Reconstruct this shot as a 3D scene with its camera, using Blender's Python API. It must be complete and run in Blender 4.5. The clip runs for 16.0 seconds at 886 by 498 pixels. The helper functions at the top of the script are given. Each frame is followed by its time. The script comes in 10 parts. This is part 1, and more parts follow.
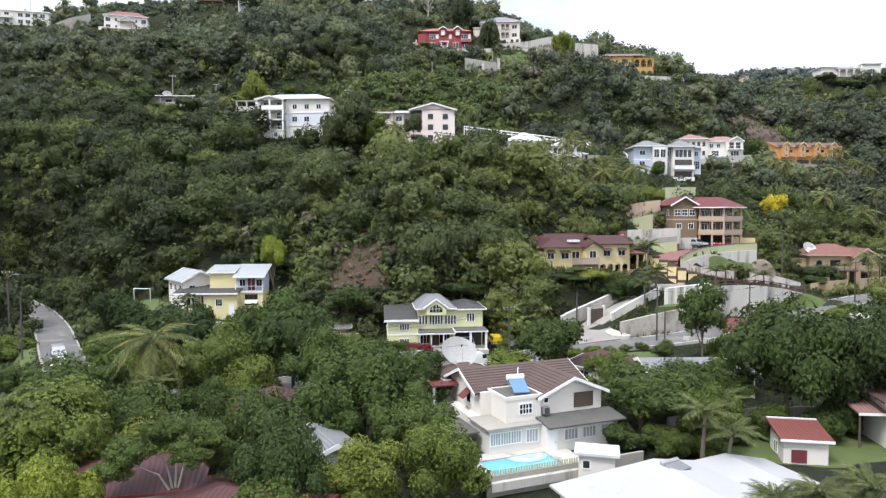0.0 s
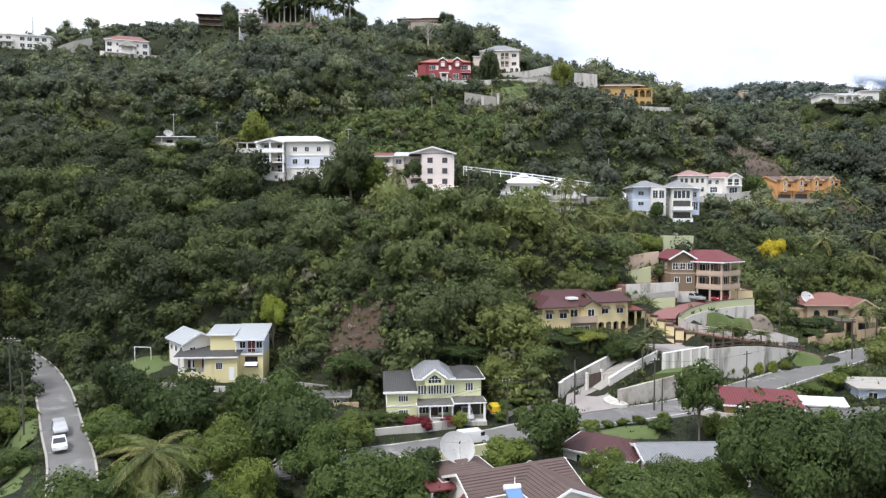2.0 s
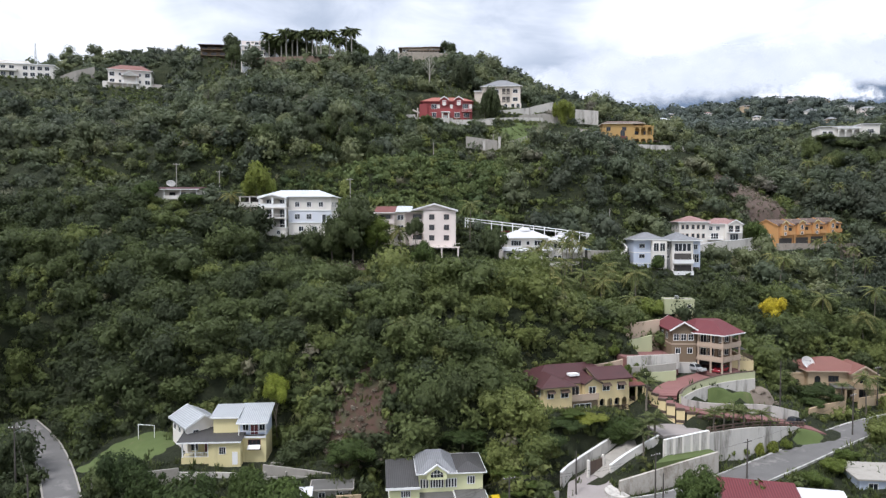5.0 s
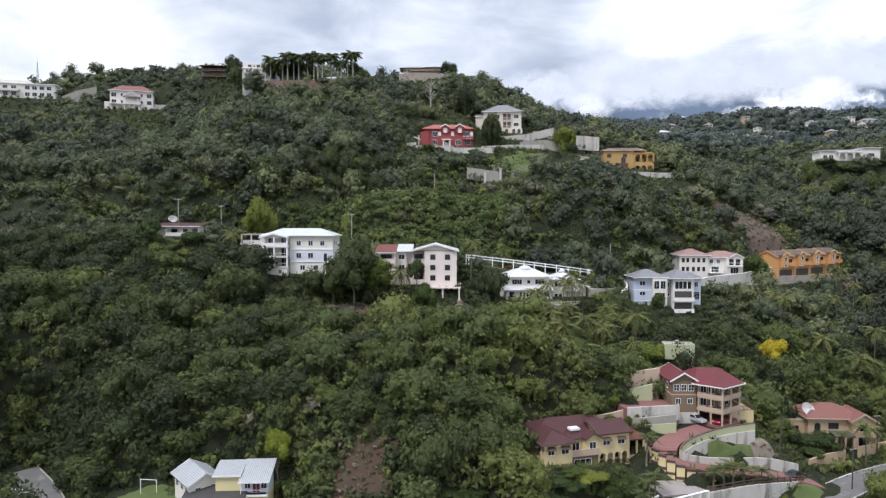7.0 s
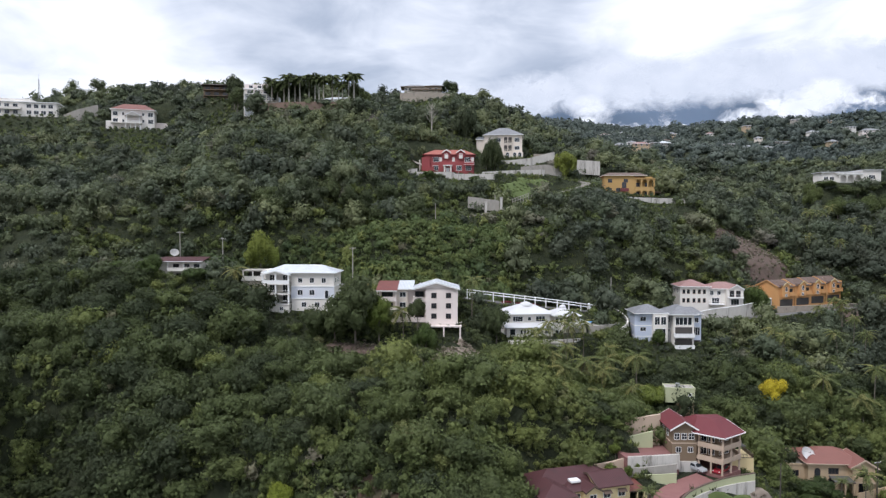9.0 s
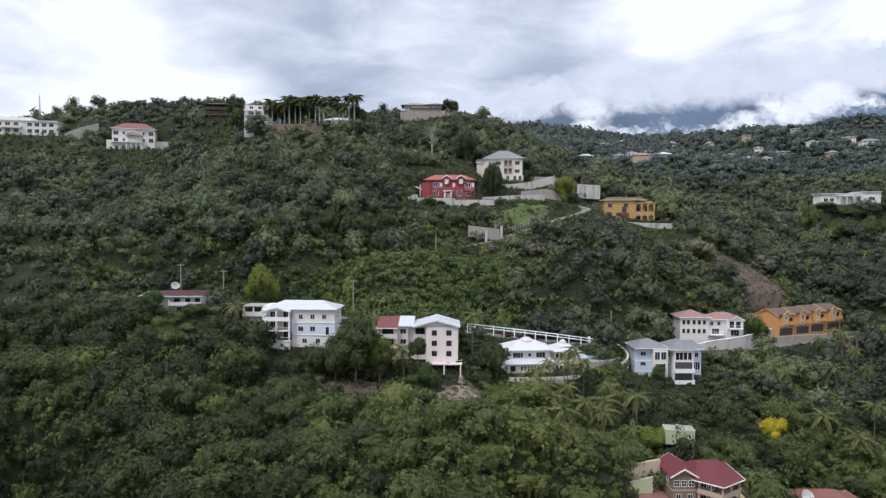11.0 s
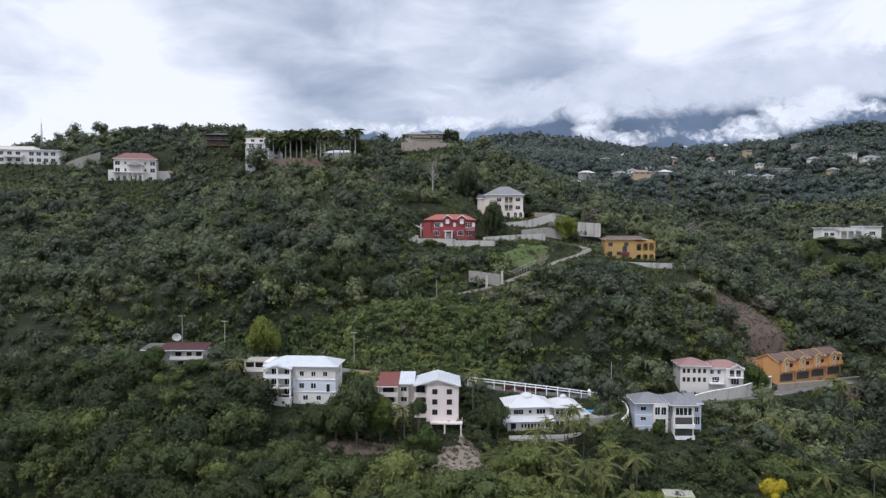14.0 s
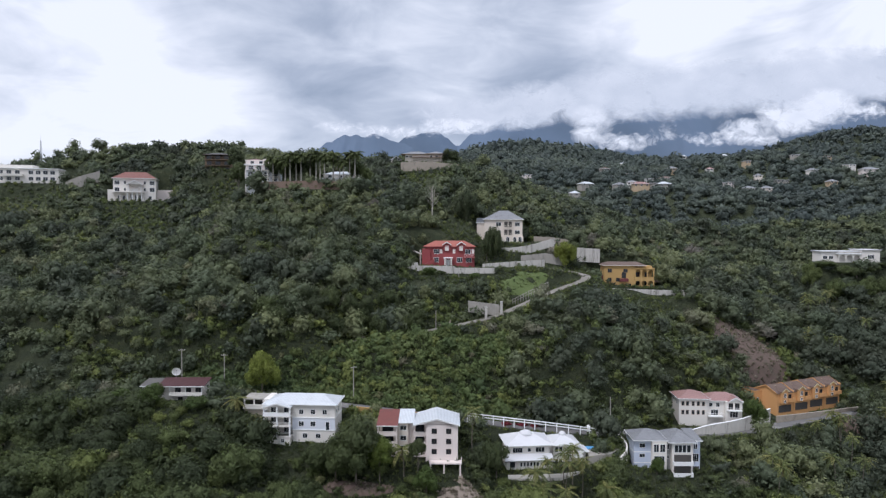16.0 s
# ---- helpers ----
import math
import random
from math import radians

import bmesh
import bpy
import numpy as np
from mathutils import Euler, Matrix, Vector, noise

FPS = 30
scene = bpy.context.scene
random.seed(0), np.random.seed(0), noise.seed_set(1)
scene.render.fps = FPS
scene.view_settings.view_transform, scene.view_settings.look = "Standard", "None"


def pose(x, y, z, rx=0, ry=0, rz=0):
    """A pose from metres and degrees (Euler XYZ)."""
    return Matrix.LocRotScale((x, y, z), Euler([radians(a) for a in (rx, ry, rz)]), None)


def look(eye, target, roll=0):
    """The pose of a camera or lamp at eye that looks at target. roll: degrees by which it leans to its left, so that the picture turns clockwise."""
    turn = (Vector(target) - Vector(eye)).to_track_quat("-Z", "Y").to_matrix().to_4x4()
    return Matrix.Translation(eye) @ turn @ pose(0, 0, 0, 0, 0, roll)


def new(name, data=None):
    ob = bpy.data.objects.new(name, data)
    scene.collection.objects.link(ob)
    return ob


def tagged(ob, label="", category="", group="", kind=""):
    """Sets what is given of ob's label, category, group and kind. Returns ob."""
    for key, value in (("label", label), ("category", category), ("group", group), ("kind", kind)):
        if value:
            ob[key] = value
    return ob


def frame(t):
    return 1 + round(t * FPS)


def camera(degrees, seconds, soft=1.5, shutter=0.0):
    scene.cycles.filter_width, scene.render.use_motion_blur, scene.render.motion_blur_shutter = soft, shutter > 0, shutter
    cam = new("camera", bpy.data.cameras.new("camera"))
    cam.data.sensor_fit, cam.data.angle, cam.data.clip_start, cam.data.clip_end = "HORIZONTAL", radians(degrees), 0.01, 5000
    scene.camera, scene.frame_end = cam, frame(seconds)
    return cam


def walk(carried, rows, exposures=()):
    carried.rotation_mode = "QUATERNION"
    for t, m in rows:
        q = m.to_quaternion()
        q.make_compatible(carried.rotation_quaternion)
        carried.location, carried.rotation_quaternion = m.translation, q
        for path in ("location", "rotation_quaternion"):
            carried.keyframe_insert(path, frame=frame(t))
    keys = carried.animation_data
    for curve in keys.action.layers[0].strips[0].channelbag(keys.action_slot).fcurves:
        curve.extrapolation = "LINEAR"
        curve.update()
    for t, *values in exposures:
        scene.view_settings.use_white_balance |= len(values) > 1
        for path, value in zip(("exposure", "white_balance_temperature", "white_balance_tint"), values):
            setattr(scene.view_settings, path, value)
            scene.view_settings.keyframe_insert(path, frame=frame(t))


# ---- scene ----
cam = camera(68.0, 16.0, soft=1.32)
METRES, EYE, TILT, LEAN, TURN = 80.0, 20.0, -2.8, 0.0, 0.0
ROWS = [
    (0.0, 0.0, 0.0, 0.0, 0.0, 0.0, 0.0),
    (0.5, 0.0015, -0.0025, 0.0309, -0.0, 0.11, -0.02),
    (1.0, 0.002, -0.0056, 0.0625, 0.01, 0.22, -0.02),
    (1.5, 0.0018, -0.0078, 0.0939, 0.01, 0.3, -0.02),
    (2.0, 0.0029, -0.0095, 0.1257, 0.03, 0.35, -0.02),
    (2.5, 0.0044, -0.0119, 0.1547, 0.08, 0.37, 0.02),
    (3.0, 0.0044, -0.0133, 0.183, 0.11, 0.42, 0.03),
    (3.5, 0.0032, -0.0147, 0.212, 0.12, 0.41, 0.02),
    (4.0, 0.0026, -0.0154, 0.2409, 0.13, 0.45, 0.01),
    (6.5, 0.0001, -0.024, 0.3988, 0.17, 0.53, -0.04),
    (7.0, 0.0004, -0.026, 0.4298, 0.2, 0.57, -0.06),
    (7.5, -0.0004, -0.0274, 0.4611, 0.21, 0.58, -0.05),
    (8.0, -0.0001, -0.0291, 0.4928, 0.23, 0.56, -0.06),
    (8.5, -0.0004, -0.0317, 0.5254, 0.25, 0.52, -0.08),
    (9.0, -0.0009, -0.0323, 0.5568, 0.26, 0.51, -0.1),
    (11.5, -0.0017, -0.0384, 0.7101, 0.29, 0.53, -0.08),
    (12.0, -0.0017, -0.0394, 0.7416, 0.31, 0.56, -0.08),
    (12.5, -0.0014, -0.0412, 0.772, 0.3, 0.56, -0.09),
    (13.0, -0.0016, -0.0425, 0.8035, 0.31, 0.58, -0.1),
    (13.5, -0.0017, -0.0436, 0.8363, 0.32, 0.59, -0.11),
    (14.0, -0.0008, -0.0454, 0.8688, 0.36, 0.59, -0.12),
    (14.5, -0.0019, -0.047, 0.9007, 0.37, 0.6, -0.12),
    (15.0, -0.002, -0.0482, 0.9321, 0.35, 0.62, -0.15),
    (15.5, -0.0019, -0.0493, 0.9647, 0.33, 0.62, -0.17),
    (16.0, -0.0028, -0.0498, 0.9984, 0.28, 0.6, -0.21),
]
walk(cam, [(t, pose(0, 0, EYE, TILT, LEAN, TURN) @ pose(METRES * x, METRES * y, METRES * z, 90 + pitch, roll, yaw)) for t, x, y, z, yaw, pitch, roll in ROWS], [(0.0, 1.07, 6150, 12), (3.5, 0.81, 6120, 13), (9.0, 0.53, 6050, 14), (16.0, 0.29, 5900, 15)])

# ---- sky and sun: a bright, broken overcast ----
world = bpy.data.worlds.new("overcast_sky")
scene.world = world
world.use_nodes = True


def add(tree, kind, **values):
    node = tree.nodes.new(kind)
    for key, value in values.items():
        if key in node.inputs:
            node.inputs[key].default_value = value
    return node


def math_node(tree, op, a, b=None, clamp=False):
    node = tree.nodes.new("ShaderNodeMath")
    node.operation, node.use_clamp = op, clamp
    for i, v in enumerate((a, b)):
        if v is None:
            continue
        if isinstance(v, (int, float)):
            node.inputs[i].default_value = v
        else:
            tree.links.new(v, node.inputs[i])
    return node.outputs[0]


def ramp_node(tree, fac, stops):
    node = tree.nodes.new("ShaderNodeValToRGB")
    while len(node.color_ramp.elements) < len(stops):
        node.color_ramp.elements.new(0.5)
    for e, (p, c) in zip(node.color_ramp.elements, stops):
        e.position, e.color = p, (*c, 1)
    tree.links.new(fac, node.inputs[0])
    return node.outputs[0]


def noise_node(tree, vector, scale, detail=4.0, rough=0.55, distort=0.0):
    node = add(tree, "ShaderNodeTexNoise", Scale=scale, Detail=detail, Roughness=rough, Distortion=distort)
    if vector is not None:
        tree.links.new(vector, node.inputs["Vector"])
    return node.outputs["Fac"]


def mix_node(tree, fac, a, b, blend="MIX"):
    node = tree.nodes.new("ShaderNodeMix")
    node.data_type, node.blend_type = "RGBA", blend
    for i, v in ((0, fac), (6, a), (7, b)):
        if isinstance(v, (int, float)):
            node.inputs[i].default_value = v
        elif isinstance(v, tuple):
            node.inputs[i].default_value = (*v, 1)
        else:
            tree.links.new(v, node.inputs[i])
    return node.outputs[2]


def scaled(tree, vector, sx, sy, sz):
    node = tree.nodes.new("ShaderNodeMapping")
    node.inputs["Scale"].default_value = (sx, sy, sz)
    tree.links.new(vector, node.inputs["Vector"])
    return node.outputs[0]


SUN_AZ, SUN_EL = radians(222), radians(58)
w = world.node_tree
w.nodes.clear()
sky = w.nodes.new("ShaderNodeTexSky")
sky.sky_type, sky.sun_disc, sky.sun_elevation, sky.sun_rotation = "NISHITA", False, SUN_EL, SUN_AZ
blue = add(w, "ShaderNodeBackground", Strength=0.1)
w.links.new(sky.outputs[0], blue.inputs[0])
way = w.nodes.new("ShaderNodeTexCoord").outputs["Generated"]
flat = scaled(w, way, 1.0, 1.0, 2.6)
big = noise_node(w, flat, 2.1, 5.0, 0.52, 0.35)
fine = noise_node(w, flat, 6.5, 6.0, 0.55, 0.5)


def glow(x, y, z, near, far):
    """How close the sky's direction is to the one given: 0 at far degrees, 1 at near degrees."""
    v = Vector((x, y, z)).normalized()
    dot = w.nodes.new("ShaderNodeVectorMath")
    dot.operation = "DOT_PRODUCT"
    w.links.new(way, dot.inputs[0])
    dot.inputs[1].default_value = v
    r = w.nodes.new("ShaderNodeMapRange")
    r.interpolation_type = "SMOOTHSTEP"
    for i, value in ((1, math.cos(radians(far))), (2, math.cos(radians(near))), (3, 0.0), (4, 1.0)):
        r.inputs[i].default_value = value
    w.links.new(dot.outputs["Value"], r.inputs[0])
    return r.outputs[0]


cover = math_node(w, "ADD", math_node(w, "MULTIPLY", big, 0.68), math_node(w, "MULTIPLY", fine, 0.46))
for x, y, z, near, far, gain in ((-0.62, 1, 0.19, 2, 20, 0.10), (0.66, 1, 0.30, 1, 13, 0.19), (0.30, 1, 0.27, 1, 8, 0.10),
                                 (-0.05, 1, 0.20, 3, 22, -0.12), (0.20, 1, 0.165, 1, 10, -0.13), (0.52, 1, 0.17, 1, 10, -0.08), (-0.25, 1, 0.33, 1, 12, -0.07)):
    cover = math_node(w, "ADD", cover, math_node(w, "MULTIPLY", glow(x, y, z, near, far), gain))
cloud_colour = ramp_node(w, cover, [(0.30, (0.30, 0.35, 0.42)), (0.42, (0.43, 0.475, 0.54)), (0.53, (0.62, 0.655, 0.70)), (0.66, (0.88, 0.89, 0.90))])
cloud = add(w, "ShaderNodeBackground", Strength=0.89)
w.links.new(cloud_colour, cloud.inputs[0])
# an overcast sky is brighter overhead than along the horizon
height = w.nodes.new("ShaderNodeSeparateXYZ")
w.links.new(way, height.inputs[0])
overhead = w.nodes.new("ShaderNodeMapRange")
overhead.interpolation_type = "SMOOTHSTEP"
for i, value in ((1, 0.34), (2, 0.9), (3, 0.89), (4, 1.42)):
    overhead.inputs[i].default_value = value
w.links.new(height.outputs["Z"], overhead.inputs[0])
w.links.new(overhead.outputs[0], cloud.inputs[1])
mixed = add(w, "ShaderNodeMixShader", Fac=0.93)
w.links.new(blue.outputs[0], mixed.inputs[1])
w.links.new(cloud.outputs[0], mixed.inputs[2])
w.links.new(mixed.outputs[0], w.nodes.new("ShaderNodeOutputWorld").inputs[0])

lamp = bpy.data.lights.new("sun", "SUN")
lamp.energy, lamp.angle, lamp.color = 1.65, radians(14), (1.0, 0.96, 0.90)
toward = Vector((math.sin(SUN_AZ) * math.cos(SUN_EL), math.cos(SUN_AZ) * math.cos(SUN_EL), math.sin(SUN_EL)))
new("sun", lamp).matrix_world = look(toward * 500, (0, 0, 0))

# ---- materials ----
def material(name, rough=0.8, metal=0.0):
    m = bpy.data.materials.new(name)
    m.use_nodes = True
    t = m.node_tree
    b = t.nodes["Principled BSDF"]
    b.inputs["Roughness"].default_value, b.inputs["Metallic"].default_value = rough, metal
    b.inputs["Specular IOR Level"].default_value = 0.35
    return m, t, b


def place_of(t):
    return t.nodes.new("ShaderNodeTexCoord").outputs["Object"]


def bump(t, b, height, strength, distance):
    node = add(t, "ShaderNodeBump", Strength=strength, Distance=distance)
    t.links.new(height, node.inputs["Height"])
    t.links.new(node.outputs[0], b.inputs["Normal"])


def surface(name, dark, light, stain=None, scale=1.2, fine=14.0, rough=0.8, relief=0.02, stain_from=0.58, streak=1.0, metal=0.0):
    """A weathered surface: two tones at a large and a small scale, stains with their own shape, fine relief."""
    m, t, b = material(name, rough, metal)
    p = place_of(t)
    wide = noise_node(t, scaled(t, p, 1, 1, streak), scale, 5.0, 0.6)
    small = noise_node(t, p, fine, 4.0, 0.6)
    col = mix_node(t, math_node(t, "ADD", math_node(t, "MULTIPLY", wide, 0.7), math_node(t, "MULTIPLY", small, 0.3)), dark, light)
    if stain:
        spot = noise_node(t, scaled(t, p, 1, 1, 0.45 * streak), scale * 0.55, 7.0, 0.68, 0.4)
        col = mix_node(t, ramp_node(t, spot, [(stain_from, (0, 0, 0)), (stain_from + 0.16, (0.85, 0.85, 0.85))]), col, stain)
    t.links.new(col, b.inputs["Base Color"])
    bump(t, b, small, 0.4, relief)
    return m


def corrugated(name, dark, light, stain, pitch=0.3, axis=0, rough=0.6):
    """Sheet or tile roofing with ribs that run down the slope."""
    m, t, b = material(name, rough)
    p = place_of(t)
    rows = add(t, "ShaderNodeTexWave", Scale=1.0 / pitch / 3.14, Distortion=0.15)
    rows.bands_direction = "XYZ"[axis]
    t.links.new(p, rows.inputs["Vector"])
    wide = noise_node(t, p, 0.8, 6.0, 0.65)
    col = mix_node(t, wide, dark, light)
    spot = noise_node(t, p, 0.5, 8.0, 0.7)
    col = mix_node(t, ramp_node(t, spot, [(0.55, (0, 0, 0)), (0.72, (0.7, 0.7, 0.7))]), col, stain)
    col = mix_node(t, math_node(t, "MULTIPLY", rows.outputs["Fac"], 0.5), col, tuple(c * 0.45 for c in dark))
    t.links.new(col, b.inputs["Base Color"])
    bump(t, b, rows.outputs["Fac"], 0.5, 0.05)
    return m


def foliage(name, stops, rough=0.6, mottling=0.16, leaf_grain=8.0, speckle=0.34, dull=0.3, through_light=0.27):
    """Leaves: one tone a plant, from its leaf_tone attribute, and a change from leaf to leaf."""
    m, t, b = material(name, rough)
    tone = t.nodes.new("ShaderNodeAttribute")
    tone.attribute_name = "leaf_tone"
    geo = t.nodes.new("ShaderNodeNewGeometry")
    wide = noise_node(t, geo.outputs["Position"], 0.05, 3.0)
    rnd = t.nodes.new("ShaderNodeObjectInfo").outputs["Random"]
    fac = math_node(t, "ADD", math_node(t, "MULTIPLY", tone.outputs["Fac"], 0.8), math_node(t, "MULTIPLY", wide, 0.25))
    fac = math_node(t, "ADD", fac, math_node(t, "MULTIPLY", math_node(t, "SUBTRACT", rnd, 0.5), 0.12))
    col = ramp_node(t, fac, stops)
    # some stands are greyer or drier than others
    drift = noise_node(t, geo.outputs["Position"], 0.06, 4.0, 0.65, 0.6)
    grey = mix_node(t, 0.55, col, (0.088, 0.090, 0.058))
    col = mix_node(t, ramp_node(t, drift, [(0.46, (0, 0, 0)), (0.66, (dull, dull, dull))]), col, grey)
    isle = math_node(t, "MULTIPLY_ADD", geo.outputs["Random Per Island"], 2 * mottling)
    t.nodes[-1].inputs[2].default_value = 1 - mottling
    bright = t.nodes.new("ShaderNodeVectorMath")
    bright.operation = "SCALE"
    t.links.new(col, bright.inputs[0])
    # Speckle puts the shade of gaps between leaves into the colour.
    speck = t.nodes.new("ShaderNodeMapRange")
    grain = noise_node(t, geo.outputs["Position"], leaf_grain, 2.0, 0.6)
    for k, v in ((1, 0.33), (2, 0.67), (3, 1 - speckle), (4, 1 + speckle)):
        speck.inputs[k].default_value = v
    t.links.new(grain, speck.inputs[0])
    t.links.new(math_node(t, "MULTIPLY", isle, speck.outputs[0]), bright.inputs["Scale"])
    bump(t, b, grain, 0.9, 0.25)
    t.links.new(bright.outputs[0], b.inputs["Base Color"])
    b.inputs["Specular IOR Level"].default_value = 0.25
    leaf = add(t, "ShaderNodeBsdfTranslucent")
    t.links.new(bright.outputs[0], leaf.inputs[0])
    both = add(t, "ShaderNodeMixShader", Fac=through_light)
    t.links.new(b.outputs[0], both.inputs[1])
    t.links.new(leaf.outputs[0], both.inputs[2])
    t.links.new(both.outputs[0], t.nodes["Material Output"].inputs[0])
    return m


WOOD_GREENS = [(0.10, (0.052, 0.068, 0.031)), (0.35, (0.096, 0.122, 0.043)), (0.6, (0.138, 0.168, 0.052)), (0.8, (0.188, 0.215, 0.062)), (0.95, (0.165, 0.146, 0.115))]
leaf_wood = foliage("hill_leaves", WOOD_GREENS)
# Greyer, bluer greens: some of the upper slope's haze is in the colour.
leaf_scrub = foliage("scrub_leaves", mottling=0.15, leaf_grain=2.0, speckle=0.2, dull=0.7, stops=[(0.10, (0.053, 0.066, 0.046)), (0.35, (0.088, 0.110, 0.064)), (0.6, (0.128, 0.150, 0.078)), (0.8, (0.176, 0.196, 0.092)), (0.95, (0.152, 0.138, 0.118))])
leaf_creeper = foliage("creeper_leaves", mottling=0.18, leaf_grain=3.0, speckle=0.25, dull=0.2, stops=[(0.10, (0.060, 0.088, 0.036)), (0.45, (0.092, 0.128, 0.046)), (0.9, (0.132, 0.168, 0.058))])
# Bluish greens hold the haze of distance in the leaf colour.
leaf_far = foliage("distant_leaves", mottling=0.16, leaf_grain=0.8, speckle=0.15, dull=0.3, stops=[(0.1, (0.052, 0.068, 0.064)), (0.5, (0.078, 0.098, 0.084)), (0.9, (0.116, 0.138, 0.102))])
leaf_garden = foliage("garden_leaves", dull=0.12, mottling=0.2, leaf_grain=9.0, speckle=0.45, stops=[(0.10, (0.040, 0.062, 0.019)), (0.4, (0.082, 0.120, 0.030)), (0.65, (0.152, 0.195, 0.039)), (0.9, (0.275, 0.288, 0.052))])
leaf_lime = foliage("lime_leaves", [(0.1, (0.14, 0.20, 0.03)), (0.6, (0.24, 0.28, 0.04)), (0.9, (0.30, 0.31, 0.06))])
leaf_flower = foliage("yellow_blossom", [(0.1, (0.42, 0.36, 0.02)), (0.9, (0.62, 0.50, 0.04))])
leaf_crimson = foliage("crimson_blossom", [(0.1, (0.10, 0.018, 0.025)), (0.9, (0.26, 0.03, 0.045))])
leaf_palm = foliage("palm_fronds", [(0.1, (0.055, 0.075, 0.028)), (0.6, (0.155, 0.180, 0.062)), (0.9, (0.27, 0.25, 0.085))], 0.62, 0.3)
leaf_dry = foliage("dry_fronds", [(0.1, (0.20, 0.15, 0.06)), (0.9, (0.28, 0.22, 0.10))])
leaf_dead = foliage("dead_twigs", [(0.1, (0.14, 0.115, 0.085)), (0.6, (0.23, 0.195, 0.145)), (0.85, (0.33, 0.29, 0.23)), (1.0, (0.16, 0.17, 0.08))])
bark = surface("bark", (0.10, 0.085, 0.065), (0.22, 0.19, 0.155), scale=3, fine=30, relief=0.03, streak=0.3)
pale_bark = surface("pale_bark", (0.26, 0.24, 0.20), (0.46, 0.43, 0.38), scale=3, fine=30, relief=0.02, streak=0.4)

asphalt = surface("worn_asphalt", (0.085, 0.082, 0.08), (0.18, 0.174, 0.168), (0.29, 0.275, 0.26), 0.4, 7, 0.85, 0.02, 0.55)
concrete = surface("weathered_concrete", (0.22, 0.205, 0.18), (0.42, 0.395, 0.355), (0.10, 0.095, 0.08), 0.8, 8, 0.9, 0.02, 0.56, 0.5)
pale_concrete = surface("pale_concrete", (0.38, 0.36, 0.33), (0.62, 0.595, 0.55), (0.13, 0.12, 0.10), 0.9, 8, 0.9, 0.02, 0.5, 0.3)
kerb_white = surface("whitewashed_kerb", (0.36, 0.35, 0.33), (0.58, 0.57, 0.55), (0.13, 0.14, 0.09), 0.5, 12, stain_from=0.46)
stone = surface("retaining_stone", (0.22, 0.19, 0.155), (0.42, 0.37, 0.31), (0.12, 0.11, 0.09), 0.7, 6, 0.95, 0.08, 0.56)
brickish = surface("brown_stone_wall", (0.11, 0.078, 0.06), (0.28, 0.20, 0.16), (0.06, 0.06, 0.04), 0.6, 4, 0.95, 0.1, 0.55)
paver = surface("red_brick_paving", (0.17, 0.078, 0.072), (0.25, 0.125, 0.115), (0.17, 0.10, 0.09), 0.7, 9, 0.9)
lawn = surface("lawn_grass", (0.064, 0.090, 0.030), (0.108, 0.140, 0.046), (0.135, 0.130, 0.066), 0.5, 12, 0.95, 0.05)
rubble = surface("bare_rubble", (0.12, 0.092, 0.072), (0.29, 0.245, 0.20), (0.10, 0.075, 0.055), 0.6, 5, 0.95, 0.12, 0.55)
red_earth = surface("bare_red_earth", (0.036, 0.022, 0.016), (0.095, 0.056, 0.040), (0.05, 0.055, 0.028), 0.9, 4, 0.95, 0.1, 0.48)

white_wall = surface("white_render", (0.62, 0.585, 0.535), (0.75, 0.715, 0.665), (0.50, 0.48, 0.45), 0.35, 10, 0.75, 0.005, 0.62, 0.35)
cream_wall = surface("cream_render", (0.60, 0.53, 0.46), (0.72, 0.65, 0.57), (0.42, 0.36, 0.30), 0.35, 10, 0.8, 0.005, 0.62, 0.35)
pink_white = surface("pinkish_render", (0.66, 0.58, 0.54), (0.76, 0.68, 0.64), (0.45, 0.40, 0.37), 0.35, 10, 0.8, 0.005, 0.62, 0.35)
lemon_wall = surface("pale_lemon_render", (0.62, 0.62, 0.36), (0.72, 0.72, 0.45), (0.45, 0.44, 0.27), 0.3, 10, 0.75, 0.005, 0.64, 0.35)
butter_wall = surface("butter_yellow_render", (0.60, 0.48, 0.25), (0.70, 0.58, 0.34), (0.46, 0.37, 0.18), 0.35, 10, 0.75, 0.005, 0.62, 0.35)
straw_wall = surface("straw_yellow_render", (0.62, 0.54, 0.28), (0.72, 0.64, 0.37), (0.40, 0.34, 0.2), 0.35, 10, 0.8, 0.005, 0.6, 0.35)
tan_wall = surface("tan_render", (0.40, 0.30, 0.19), (0.52, 0.40, 0.27), (0.28, 0.21, 0.14), 0.35, 10, 0.8, 0.005, 0.6, 0.35)
brown_wall = surface("brown_render", (0.16, 0.115, 0.075), (0.23, 0.17, 0.115), (0.15, 0.11, 0.08), 0.35, 10, 0.8, 0.005, 0.6, 0.35)
sand_trim = surface("sand_trim", (0.42, 0.32, 0.24), (0.52, 0.41, 0.32), (0.3, 0.24, 0.18), 0.5, 10, 0.8)
orange_wall = surface("orange_render", (0.52, 0.27, 0.10), (0.63, 0.35, 0.155), (0.45, 0.22, 0.08), 0.3, 10, 0.8, 0.005, 0.62, 0.35)
ochre_wall = surface("ochre_render", (0.40, 0.245, 0.085), (0.49, 0.325, 0.135), (0.32, 0.21, 0.07), 0.3, 10, 0.8, 0.005, 0.6, 0.35)
red_wall = surface("crimson_render", (0.23, 0.05, 0.052), (0.31, 0.075, 0.075), (0.24, 0.05, 0.05), 0.3, 10, 0.8, 0.005, 0.62, 0.35)
